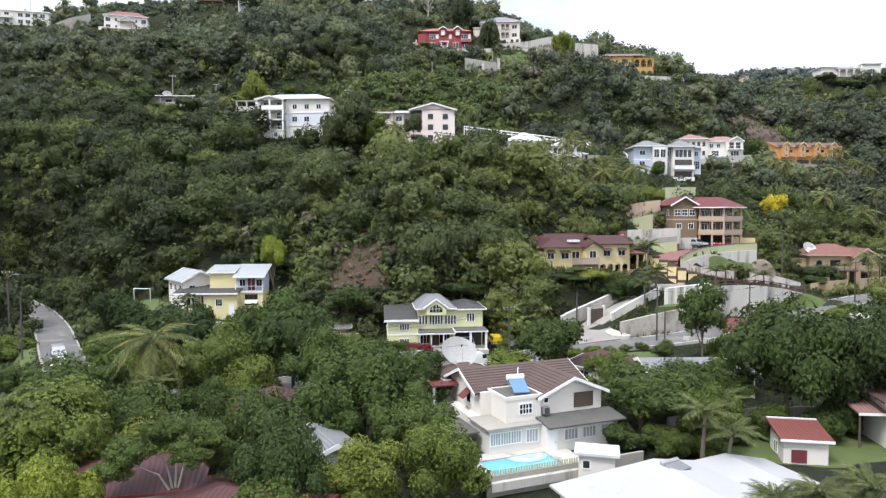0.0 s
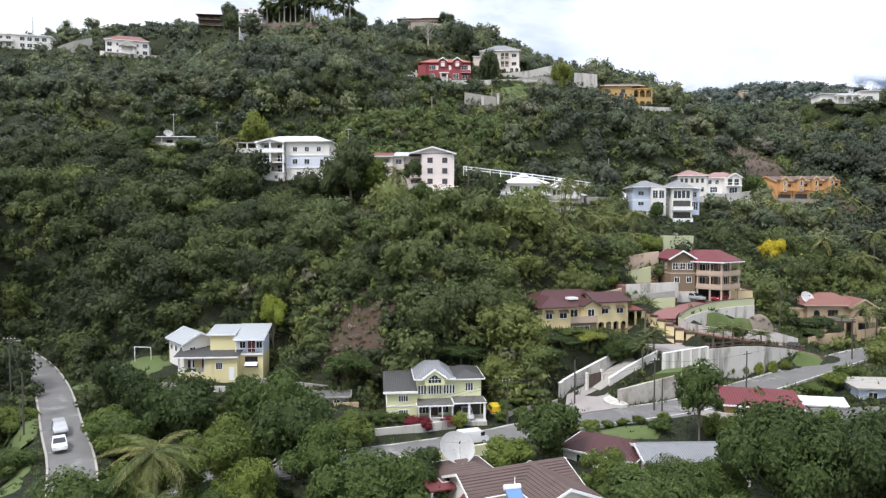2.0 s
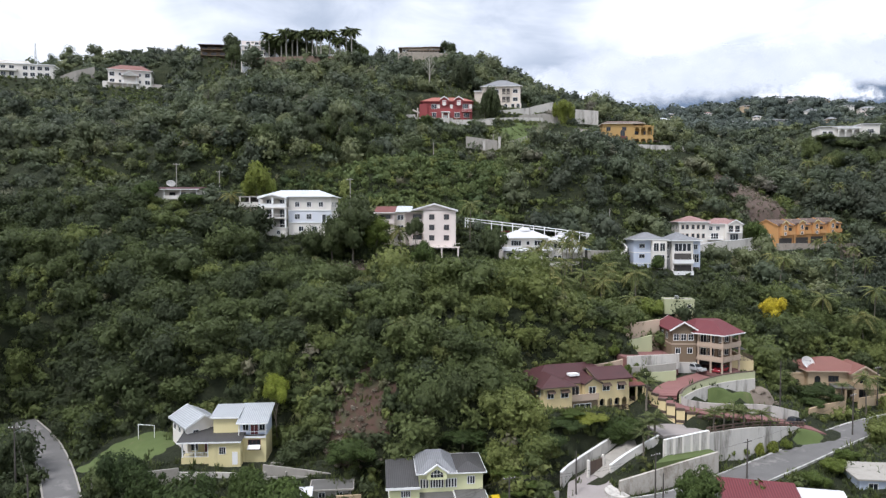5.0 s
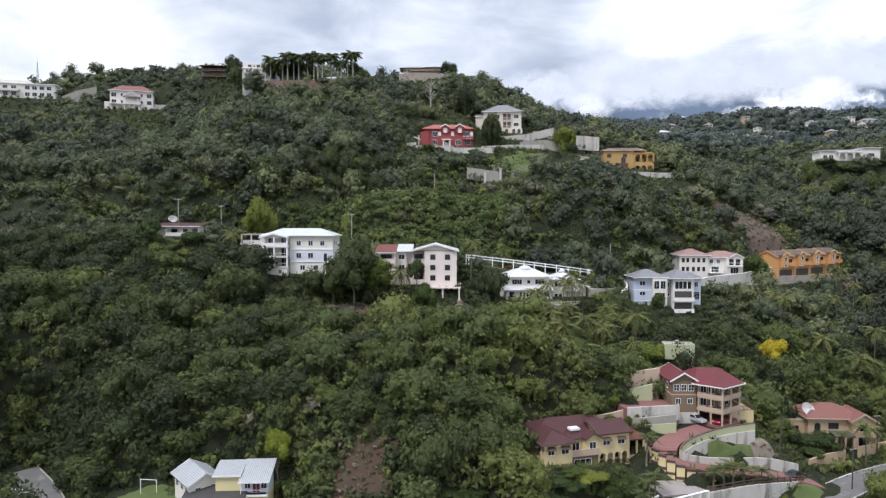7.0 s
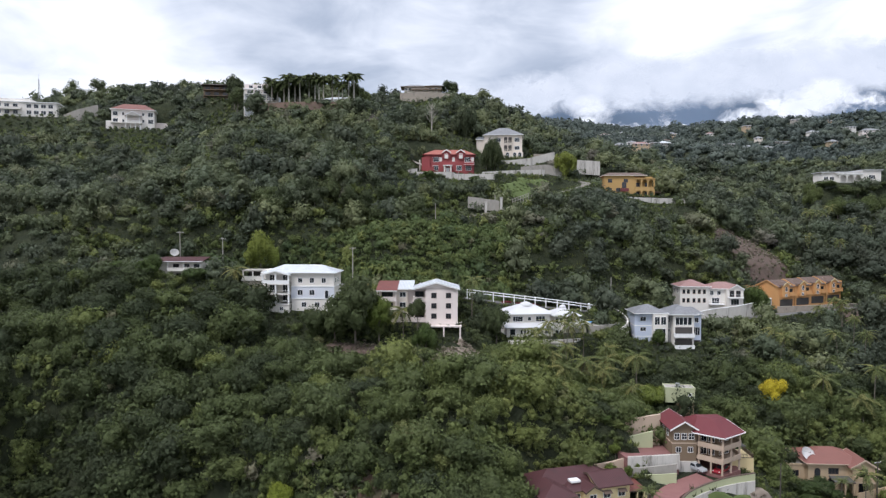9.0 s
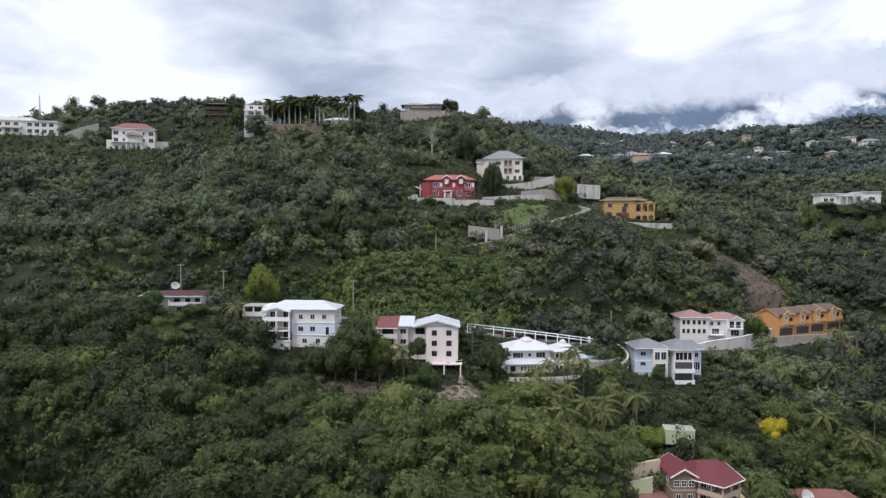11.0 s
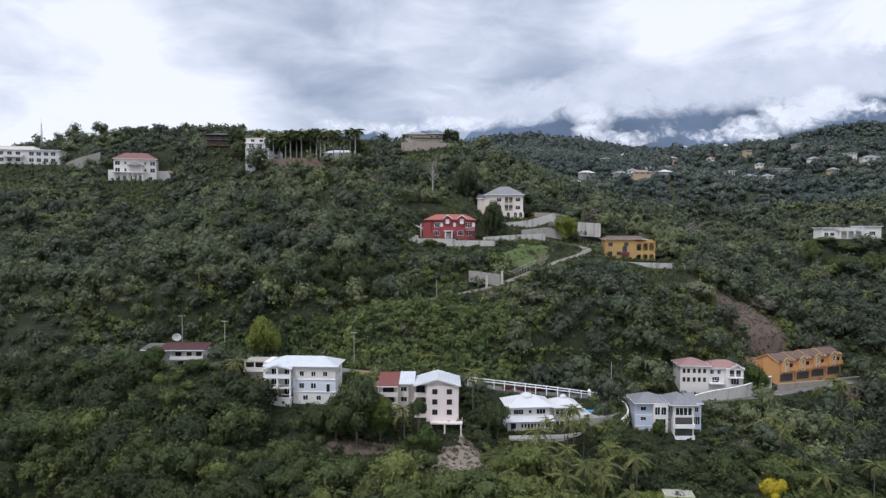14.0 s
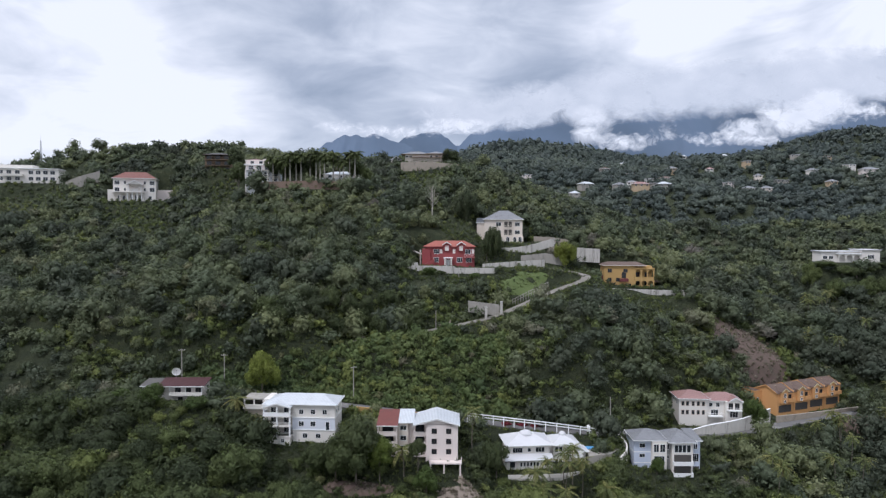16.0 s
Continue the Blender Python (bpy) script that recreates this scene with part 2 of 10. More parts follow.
blue_wall = surface("pale_blue_render", (0.46, 0.51, 0.61), (0.56, 0.61, 0.71), (0.36, 0.40, 0.48), 0.3, 10, 0.75, 0.005, 0.62, 0.35)
grey_wall = surface("grey_stone_cladding", (0.17, 0.17, 0.17), (0.30, 0.30, 0.295), (0.11, 0.11, 0.11), 0.9, 8, 0.85, 0.03)
sage_wall = surface("sage_green_render", (0.36, 0.38, 0.23), (0.46, 0.48, 0.30), (0.28, 0.28, 0.2), 0.4, 10, 0.85, 0.005, 0.58, 0.4)
dark_brown = surface("dark_brown_paint", (0.075, 0.05, 0.04), (0.12, 0.085, 0.065), scale=1.0, rough=0.6)
burgundy = surface("burgundy_paint", (0.12, 0.03, 0.035), (0.18, 0.05, 0.05), scale=1.0, rough=0.6)
white_paint = surface("white_gloss_paint", (0.74, 0.74, 0.73), (0.84, 0.84, 0.83), (0.55, 0.54, 0.52), 0.8, 12, 0.5, 0.003, 0.66)
grey_white_roof = surface("greyish_white_roof", (0.33, 0.33, 0.34), (0.44, 0.44, 0.45), (0.26, 0.26, 0.265), 0.25, 5, 0.6, 0.004, 0.6)
white_roof = surface("white_coated_roof", (0.47, 0.47, 0.48), (0.6, 0.6, 0.61), (0.42, 0.42, 0.43), 0.3, 6, 0.55, 0.004, 0.64)

roof_brown = corrugated("brown_tile_roof", (0.085, 0.055, 0.048), (0.14, 0.095, 0.082), (0.05, 0.04, 0.036), 0.34, 1)
roof_maroon = corrugated("maroon_tile_roof", (0.058, 0.021, 0.023), (0.098, 0.038, 0.039), (0.04, 0.028, 0.025), 0.34, 0)
roof_red = corrugated("red_sheet_roof", (0.12, 0.02, 0.026), (0.17, 0.036, 0.04), (0.08, 0.03, 0.03), 0.4, 0)
roof_rust = corrugated("rusty_red_roof", (0.15, 0.045, 0.04), (0.22, 0.075, 0.06), (0.10, 0.06, 0.05), 0.3, 0)
roof_terra = corrugated("terracotta_roof", (0.17, 0.065, 0.052), (0.26, 0.115, 0.09), (0.13, 0.07, 0.055), 0.36, 0)
roof_rose = corrugated("faded_rose_roof", (0.27, 0.155, 0.14), (0.36, 0.22, 0.20), (0.26, 0.17, 0.15), 0.36, 0)
roof_scarlet = corrugated("scarlet_roof", (0.30, 0.085, 0.06), (0.40, 0.13, 0.095), (0.22, 0.08, 0.06), 0.36, 0)
roof_grey = corrugated("grey_shingle_roof", (0.17, 0.175, 0.185), (0.27, 0.275, 0.285), (0.11, 0.11, 0.115), 0.3, 0)
roof_slate = corrugated("dark_slate_roof", (0.05, 0.048, 0.048), (0.09, 0.087, 0.086), (0.045, 0.045, 0.04), 0.3, 0)
roof_metal = corrugated("pale_metal_roof", (0.50, 0.53, 0.56), (0.66, 0.69, 0.71), (0.36, 0.37, 0.38), 0.4, 0, 0.45)
roof_tin = corrugated("dull_tin_roof", (0.33, 0.35, 0.365), (0.46, 0.48, 0.495), (0.25, 0.25, 0.25), 0.4, 0, 0.5)
roof_umber = corrugated("umber_tile_roof", (0.105, 0.07, 0.055), (0.175, 0.12, 0.095), (0.07, 0.05, 0.042), 0.34, 0)
roof_flat = surface("dark_flat_roof", (0.07, 0.067, 0.062), (0.14, 0.135, 0.125), (0.045, 0.043, 0.04), 0.5, 6, 0.9)

glass, gt, gb = material("window_glass", 0.08)
gb.inputs["Base Color"].default_value = (0.022, 0.026, 0.032, 1)
gb.inputs["Specular IOR Level"].default_value = 0.6
# Shade inside openings put into a colour; the fan grille shares it.
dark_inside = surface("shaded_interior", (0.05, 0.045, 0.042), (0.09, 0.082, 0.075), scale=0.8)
water, wt, wb = material("pool_water", 0.06)
wp = place_of(wt)
wt.links.new(mix_node(wt, noise_node(wt, wp, 0.6, 3.0), (0.10, 0.36, 0.48), (0.20, 0.50, 0.60)), wb.inputs["Base Color"])
bump(wt, wb, noise_node(wt, wp, 2.5, 3.0), 0.25, 0.03)
panel_blue, pt, pb = material("solar_glass", 0.12)
pb.inputs["Base Color"].default_value = (0.10, 0.20, 0.36, 1)
steel = surface("galvanised_steel", (0.32, 0.33, 0.34), (0.46, 0.47, 0.48), scale=2, rough=0.45, metal=0.6)
dish_mesh = surface("grey_dish_mesh", (0.56, 0.555, 0.54), (0.70, 0.69, 0.67), scale=0.8, fine=20, rough=0.7)
pole_wood = surface("tarred_pole", (0.055, 0.048, 0.042), (0.11, 0.098, 0.088), scale=2, fine=20, streak=0.2)

# ---- mesh helpers ----
def part(name, bm, mat, parent=None, label="", kind=""):
    """Link a bmesh as one mesh object under a thing or a part."""
    me = bpy.data.meshes.new(name)
    bm.to_mesh(me)
    bm.free()
    me.materials.append(mat)
    return part_of(name, me, parent, label, kind)


def part_of(name, me, parent=None, label="", kind="", m=None):
    ob = new(name, me)
    ob.parent = parent
    if m is not None:
        ob.matrix_basis = m
    return tagged(ob, label=label, kind=kind)


def box(bm, x0, x1, y0, y1, z0, z1):
    vs = [bm.verts.new((x, y, z)) for z in (z0, z1) for x, y in ((x0, y0), (x1, y0), (x1, y1), (x0, y1))]
    for f in ((3, 2, 1, 0), (4, 5, 6, 7), (0, 1, 5, 4), (1, 2, 6, 5), (2, 3, 7, 6), (3, 0, 4, 7)):
        bm.faces.new([vs[i] for i in f])
    return bm


def boxes(*rows):
    bm = bmesh.new()
    for r in rows:
        box(bm, *r)
    return bm


def hull(bm, lower, upper):
    """A closed solid between two rings with as many corners."""
    a, b = [bm.verts.new(p) for p in lower], [bm.verts.new(p) for p in upper]
    n = len(a)
    bm.faces.new(a[::-1]), bm.faces.new(b)
    for i in range(n):
        bm.faces.new((a[i], a[(i + 1) % n], b[(i + 1) % n], b[i]))
    return bm


def tube(bm, path, radii, sides=8):
    rings = []
    for i, (p, r) in enumerate(zip(path, radii)):
        p = Vector(p)
        d = (Vector(path[min(i + 1, len(path) - 1)]) - Vector(path[max(i - 1, 0)])).normalized()
        u = d.orthogonal().normalized() if abs(d.z) < 0.99 else Vector((1, 0, 0))
        v = d.cross(u).normalized()
        rings.append([bm.verts.new(p + r * (math.cos(6.2832 * k / sides) * u + math.sin(6.2832 * k / sides) * v)) for k in range(sides)])
    for a, b in zip(rings, rings[1:]):
        for k in range(sides):
            bm.faces.new((a[k], a[(k + 1) % sides], b[(k + 1) % sides], b[k]))
    bm.faces.new(rings[0][::-1]), bm.faces.new(rings[-1])
    return bm


def mesh_np(name, verts, tris, quads, mats, tones=None, smooth=False):
    """A mesh from numpy arrays of vertices, triangles and quads, with a tone for each vertex."""
    me = bpy.data.meshes.new(name)
    nt, nq = len(tris), len(quads)
    me.vertices.add(len(verts))
    me.vertices.foreach_set("co", np.ascontiguousarray(verts, dtype=np.float32).ravel())
    me.loops.add(3 * nt + 4 * nq)
    me.loops.foreach_set("vertex_index", np.concatenate([np.asarray(tris, np.int32).ravel(), np.asarray(quads, np.int32).ravel()]))
    me.polygons.add(nt + nq)
    me.polygons.foreach_set("loop_start", np.concatenate([np.arange(nt) * 3, 3 * nt + np.arange(nq) * 4]).astype(np.int32))
    if tones is not None:
        me.attributes.new("leaf_tone", "FLOAT", "POINT").data.foreach_set("value", np.asarray(tones, np.float32))
    if smooth:
        me.polygons.foreach_set("use_smooth", np.ones(nt + nq, bool))
    me.update(calc_edges=True)
    for m in mats:
        me.materials.append(m)
    return me


# ---- the lie of the land ----
GX = np.array([-420, -220, -130, -75, -35, 5, 45, 85, 130, 185, 260, 420], float)
GY = np.array([-60, 60, 105, 135, 170, 210, 255, 310, 350, 395], float)
GRID = np.array([
    [-1, -1, -1, -1, -1, -1, -1, -1, -1, -1, -1, -1],
    [0, 0, 0, 0, -1, -1, -1, -1, -1, 0, 0, 2],
    [8, 11, 8, -3, 0, 7, 1, 4, 2, 5, 10, 20],
    [13, 21, 24, 21, 25, 29, 18, 4, 6, 13, 23, 45],
    [26, 36, 40, 44, 35, 35, 28, 20, 16, 24, 36, 64],
    [41, 58, 69, 66, 68, 62, 61, 41, 31, 42, 56, 87],
    [53, 82, 78, 91, 95, 85, 79, 73, 55, 55, 74, 107],
    [83, 97, 102, 118, 113, 114, 100, 95, 73, 75, 93, 122],
    [96, 116, 125, 134, 129, 130, 116, 98, 80, 77, 92, 128],
    [102, 140, 145, 133, 137, 133, 121, 109, 98, 97, 103, 132],
], float)


def rounded(points, times=2):
    for _ in range(times):
        out = [Vector(points[0])]
        for a, b in zip(points, points[1:]):
            a, b = Vector(a), Vector(b)
            out += [a * 0.75 + b * 0.25, a * 0.25 + b * 0.75]
        points = out + [Vector(points[-1])]
    return [tuple(p) for p in points]


# levelled terraces under the houses: centre, half sizes, turn in degrees, height
TERRACES = [
    (-1.4, 101, 8, 5, 6, 0.3), (-40, 114, 10, 4, 0, 2.8), (-58, 117, 6, 6, 0, 4.5), (-46, 118, 4, 4, 0, 4.6), (25, 125, 10, 4, 12, 9.0), (52, 134, 8, 5, 0, 13.7), (88, 147, 9, 5, 0, 5.6),
    (40.5, 113.5, 4, 4.5, 0, 7.9), (-40, 182, 10, 5, 0, 41.2), (-6, 177, 9, 5, 0, 38.2), (27, 181, 13, 5, 0, 34.4), (64, 190, 10, 5, 0, 31.0),
    (84, 213, 11, 5, 0, 38.4), (121, 228, 15, 5, 21, 37.4), (-79, 188, 10, 4, 0, 49.2), (1, 259, 12, 6, 0, 83.4),
    (27, 286, 10, 7, 0, 92.0), (73, 267, 10, 6, 0, 74.8), (-62, 312, 23, 9, 0, 118.0), (-12, 355, 11, 7, 0, 132.0),
    (-161, 343, 14, 15, 18, 110.8), (-226, 358, 16, 7, 14, 121.0), (-117.5, 345, 7, 5, 6, 128.0), (185, 305, 14, 6, 0, 83.0),
    (7, 58, 10, 8, 20, -0.6), (18, 45, 13, 8, 19, -1.9), (34, 55, 10, 5, 0, -1.3), (18, 258, 8, 5, 0, 83.0), (55.5, 124.6, 6.5, 1.2, 18, 11.2), (24, 102, 3.0, 2.5, 25, 0.9), (36, 105.5, 5, 0.6, 26, 3.4),
]
# roads: half width and points along the middle with their heights
ROADS = {
    "street": (3.0, rounded([(-45, 70, -0.8), (-22, 79, -0.5), (4, 88, -0.2), (15, 93.4, 0.5), (26, 96.4, 1.1), (38, 99.3, 1.7), (50, 106.2, 2.6), (64, 115.2, 3.3), (74, 122, 3.9), (86, 129, 4.4), (110, 138, 5.0), (150, 150, 7.0)])),
    "left_lane": (2.45, rounded([(-32.5, 56, -0.8), (-45.0, 79, 0.0), (-53.4, 91, 0.6), (-61.5, 103.5, 1.0), (-68.5, 113.5, 1.4), (-78, 125.5, 1.9), (-85, 132, 2.5), (-88, 134.6, 2.9)])),
    "house_drive": (2.2, rounded([(52, 129.6, 13.8), (47, 127, 13.4), (42.3, 123.8, 12.7), (40.8, 120.6, 11.8), (43, 119.0, 10.7), (48, 119.6, 9.4), (56, 121.0, 8.2), (65, 124.0, 6.4), (72, 124.6, 4.4)])),
    "gate_drive": (1.8, rounded([(24.6, 106.6, 2.7), (29, 110.0, 4.4), (33, 112.0, 6.2), (38, 113.0, 7.9)])),
    "hill_road": (1.8, rounded([(-31, 209.4, 62.0), (-13, 213.2, 63.9), (-4, 216, 65.0), (14, 222, 67.8), (26, 231, 71.0), (40, 243, 75.5), (56, 252, 79.5), (50, 258, 81.5), (36, 258, 83.0)])),
    "terrace_road": (2.4, rounded([(-95, 192, 50.0), (-72, 198, 50.5), (-40, 192, 47.5), (-5, 190, 44.0), (20, 190, 41.0), (45, 191, 38.5), (66, 199, 36.0), (90, 203, 35.0), (118, 215, 35.5), (140, 224, 36.0)])),
}


def hermite(v, k):
    """Weights of the knots k for the values v: smooth interpolation with central slopes."""
    m = len(k)
    v = np.clip(v, k[0], k[-1])
    slope = np.zeros((m, m))
    for i in range(m):
        a, b = max(i - 1, 0), min(i + 1, m - 1)
        slope[i, b] += 1 / (k[b] - k[a])
        slope[i, a] -= 1 / (k[b] - k[a])
    i = np.clip(np.searchsorted(k, v, side="right") - 1, 0, m - 2)
    h = k[i + 1] - k[i]
    t = (v - k[i]) / h
    out, r = np.zeros((len(v), m)), np.arange(len(v))
    out[r, i] += 2 * t**3 - 3 * t**2 + 1
    out[r, i + 1] += -2 * t**3 + 3 * t**2
    return out + ((t**3 - 2 * t**2 + t) * h)[:, None] * slope[i] + ((t**3 - t**2) * h)[:, None] * slope[i + 1]


def smooth(a, b, v):
    t = np.clip((v - a) / (b - a), 0, 1)
    return t * t * (3 - 2 * t)


def far_land(x, y):
    """Hills behind the first ridge: a rising valley, a broad shoulder and a long ridge to the east."""
    z = 90 + 0.19 * (np.minimum(y, 800) - 420) + 0.03 * (np.maximum(y, 800) - 800) + 7 * np.sin(x / 95 + 1.0) * np.sin(y / 130) + 6 * np.sin(x / 41 + y / 63)
    z += 46 * np.exp(-(((x - 130) / 260) ** 2) - ((y - 1120) / 260) ** 2)
    z += 160 * np.exp(-(((x - 1120) / 380) ** 2) - ((y - 1800) / 430) ** 2)
    z += 16 * np.exp(-(((x - 440) / 240) ** 2) - ((y - 720) / 70) ** 2) - 22 * smooth(250, 420, x) * np.exp(-(((y - 930) / 120) ** 2))
    z -= 34 * smooth(-10, 70, x) * np.exp(-(((y - 492) / 44) ** 2))
    z -= 220 * smooth(60, -300, x) * smooth(410, 700, y)
    return np.minimum(z, 420)


def to_road(x, y, points):
    """Distance from the road's middle line, and the height of the road there."""
    best, level = np.full(len(x), 1e9), np.zeros(len(x))
    for (ax, ay, az), (bx, by, bz) in zip(points, points[1:]):
        dx, dy = bx - ax, by - ay
        t = np.clip(((x - ax) * dx + (y - ay) * dy) / (dx * dx + dy * dy), 0, 1)
        d = np.hypot(x - ax - t * dx, y - ay - t * dy)
        near = d < best
        best, level = np.where(near, d, best), np.where(near, az + t * (bz - az), level)
    return best, level


def terrace_distance(x, y, row):
    cx, cy, hx, hy, turn, z = row
    c, s = math.cos(radians(turn)), math.sin(radians(turn))
    u, v = (x - cx) * c + (y - cy) * s, -(x - cx) * s + (y - cy) * c
    return np.hypot(np.maximum(np.abs(u) - hx, 0), np.maximum(np.abs(v) - hy, 0))


# how far the cut banks above the roads reach
BANKS = {"left_lane": 15.0, "terrace_road": 15.0, "hill_road": 11.0}


def ground_height(x, y):
    x, y = np.asarray(x, float).ravel(), np.asarray(y, float).ravel()
    z = np.einsum("ni,ij,nj->n", hermite(y, GY), GRID, hermite(x, GX))
    z = z + 0.9 * np.sin(x / 9.1 + 0.7) * np.sin(y / 7.3) * smooth(105, 150, y) + 1.6 * np.sin(x / 23.0) * np.sin(y / 19.0 + 1.3) * smooth(110, 170, y)
    blend = smooth(392, 520, y)
    z = z * (1 - blend) + far_land(x, y) * blend
    for row in TERRACES:
        k = 1 - smooth(0.3, 7.0, terrace_distance(x, y, row))
        z = z * (1 - k) + row[5] * k
    for key, (half, points) in ROADS.items():
        d, level = to_road(x, y, points)
        k = 1 - (smooth(half + 0.8, half + 3.0, d) if key in ("house_drive", "gate_drive") else smooth(half + 1.6, half + np.where(z > level, BANKS.get(key, 6.0), 6.0), d))
        z = z * (1 - k) + (level - 0.28) * k
    k = 1 - smooth(0.1, 1.0, terrace_distance(x, y, (39.2, 113.2, 4.4, 3.4, 20.9, 0)))
    z = z * (1 - k) + 7.75 * k
    # the foot of the retaining wall below the crimson house
    k = 1 - smooth(0.1, 1.4, terrace_distance(x, y, (4, 247.0, 14, 2.6, 0, 0)))
    z = z * (1 - k) + 79.4 * k
    k = 1 - smooth(0.1, 1.4, terrace_distance(x, y, (-15, 247.4, 4.4, 2.0, 0, 0)))
    z = z * (1 - k) + 81.0 * k
    # the foot of the wall below the ochre house
    k = 1 - smooth(0.1, 1.4, terrace_distance(x, y, (80, 253.6, 17, 2.4, 4, 0)))
    return z * (1 - k) + 71.4 * k


def land(x, y):
    return float(ground_height([x], [y])[0])


def spread(*runs):
    return np.unique(np.concatenate([np.arange(a, b + 0.01, s) for a, b, s in runs]))


gx = spread((-4200, -700, 250), (-700, -250, 25), (-250, 250, 2.5), (250, 700, 22), (700, 4200, 250))
gy = spread((-900, -60, 60), (-60, 34, 6), (34, 390, 2.5), (390, 900, 15), (900, 2000, 55), (2000, 4600, 260))
X, Y = np.meshgrid(gx, gy)
Z = ground_height(X, Y)
idx = np.arange(X.size).reshape(X.shape)
quads = np.stack([idx[:-1, :-1], idx[:-1, 1:], idx[1:, 1:], idx[1:, :-1]], -1).reshape(-1, 4)

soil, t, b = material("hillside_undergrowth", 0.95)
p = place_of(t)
# Dark all over by colour, so gaps between the crowns stay dark.
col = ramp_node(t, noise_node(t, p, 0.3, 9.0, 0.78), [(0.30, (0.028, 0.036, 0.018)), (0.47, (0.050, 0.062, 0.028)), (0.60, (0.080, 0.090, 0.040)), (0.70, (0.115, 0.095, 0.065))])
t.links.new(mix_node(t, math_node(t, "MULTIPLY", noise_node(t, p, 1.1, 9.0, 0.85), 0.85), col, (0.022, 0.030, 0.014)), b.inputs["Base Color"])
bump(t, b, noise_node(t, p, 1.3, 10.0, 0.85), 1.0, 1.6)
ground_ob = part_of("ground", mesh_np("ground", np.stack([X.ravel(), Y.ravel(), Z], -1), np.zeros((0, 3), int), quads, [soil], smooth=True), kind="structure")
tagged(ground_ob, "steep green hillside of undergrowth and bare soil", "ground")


def resample(points, step=2.0):
    out = []
    for a, b in zip(points, points[1:]):
        a, b = Vector(a), Vector(b)
        n = max(1, int((b - a).length / step))
        out += [a + (b - a) * (i / n) for i in range(n)]
    return out + [Vector(points[-1])]


def ribbon(name, points, half, mat, thick=0.3, lift=0.0, offset=0.0, label="", kind="structure", category="", parent=None):
    """A slab that runs along a line: a road, a kerb or a wall."""
    pts = resample(points)
    bm, rings = bmesh.new(), []
    for i, p in enumerate(pts):
        d = pts[min(i + 1, len(pts) - 1)] - pts[max(i - 1, 0)]
        s = Vector((d.y, -d.x, 0)).normalized()
        c = p + s * offset + Vector((0, 0, lift))
        rings.append([bm.verts.new(v) for v in (c - s * half, c + s * half, c + s * half - Vector((0, 0, thick)), c - s * half - Vector((0, 0, thick)))])
    for a, b in zip(rings, rings[1:]):
        for k in range(4):
            bm.faces.new((a[k], b[k], b[(k + 1) % 4], a[(k + 1) % 4]))
    bm.faces.new(rings[0]), bm.faces.new(rings[-1][::-1])
    bmesh.ops.recalc_face_normals(bm, faces=bm.faces)
    return tagged(part(name, bm, mat, parent, kind=kind), label, category)

# ---- roads, kerbs and drives ----
track_concrete = surface("dirty_concrete_track", (0.13, 0.12, 0.10), (0.27, 0.25, 0.215), (0.09, 0.085, 0.06), 0.5, 8, 0.95, 0.02, 0.52)
ROAD_LOOK = {
    "street": (asphalt, "patched grey asphalt street through the valley"),
    "left_lane": (asphalt, "broken grey asphalt lane climbing past the gardens"),
    "house_drive": (paver, "red brick drive curving up to the house"),
    "gate_drive": (concrete, "pale concrete drive up to the gate"),
    "hill_road": (track_concrete, "narrow concrete road cut along the hillside"),
    "terrace_road": (asphalt, "asphalt road behind the hillside apartments"),
}
for key, (half, points) in ROADS.items():
    mat, label = ROAD_LOOK[key]
    ribbon("road", points, half, mat, 0.5, 0.0, 0.0, label, "structure", "road")
for key, sides in (("street", (-1, 1)), ("left_lane", (-1, 1))):
    half, points = ROADS[key]
    for s in sides:
        ribbon("kerb", points, 0.13, kerb_white if key == "street" else concrete, 0.4, 0.14, s * (half + 0.13), "whitewashed concrete kerb along the street", "structure", "kerb")

# ---- trees and undergrowth ----
rng = np.random.default_rng(7)


def ico(sub):
    bm = bmesh.new()
    bmesh.ops.create_icosphere(bm, subdivisions=sub, radius=1)
    v, f = np.array([q.co[:] for q in bm.verts]), np.array([[q.index for q in g.verts] for g in bm.faces])
    bm.free()
    return v, f


ICO1, ICO2 = ico(1), ico(2)


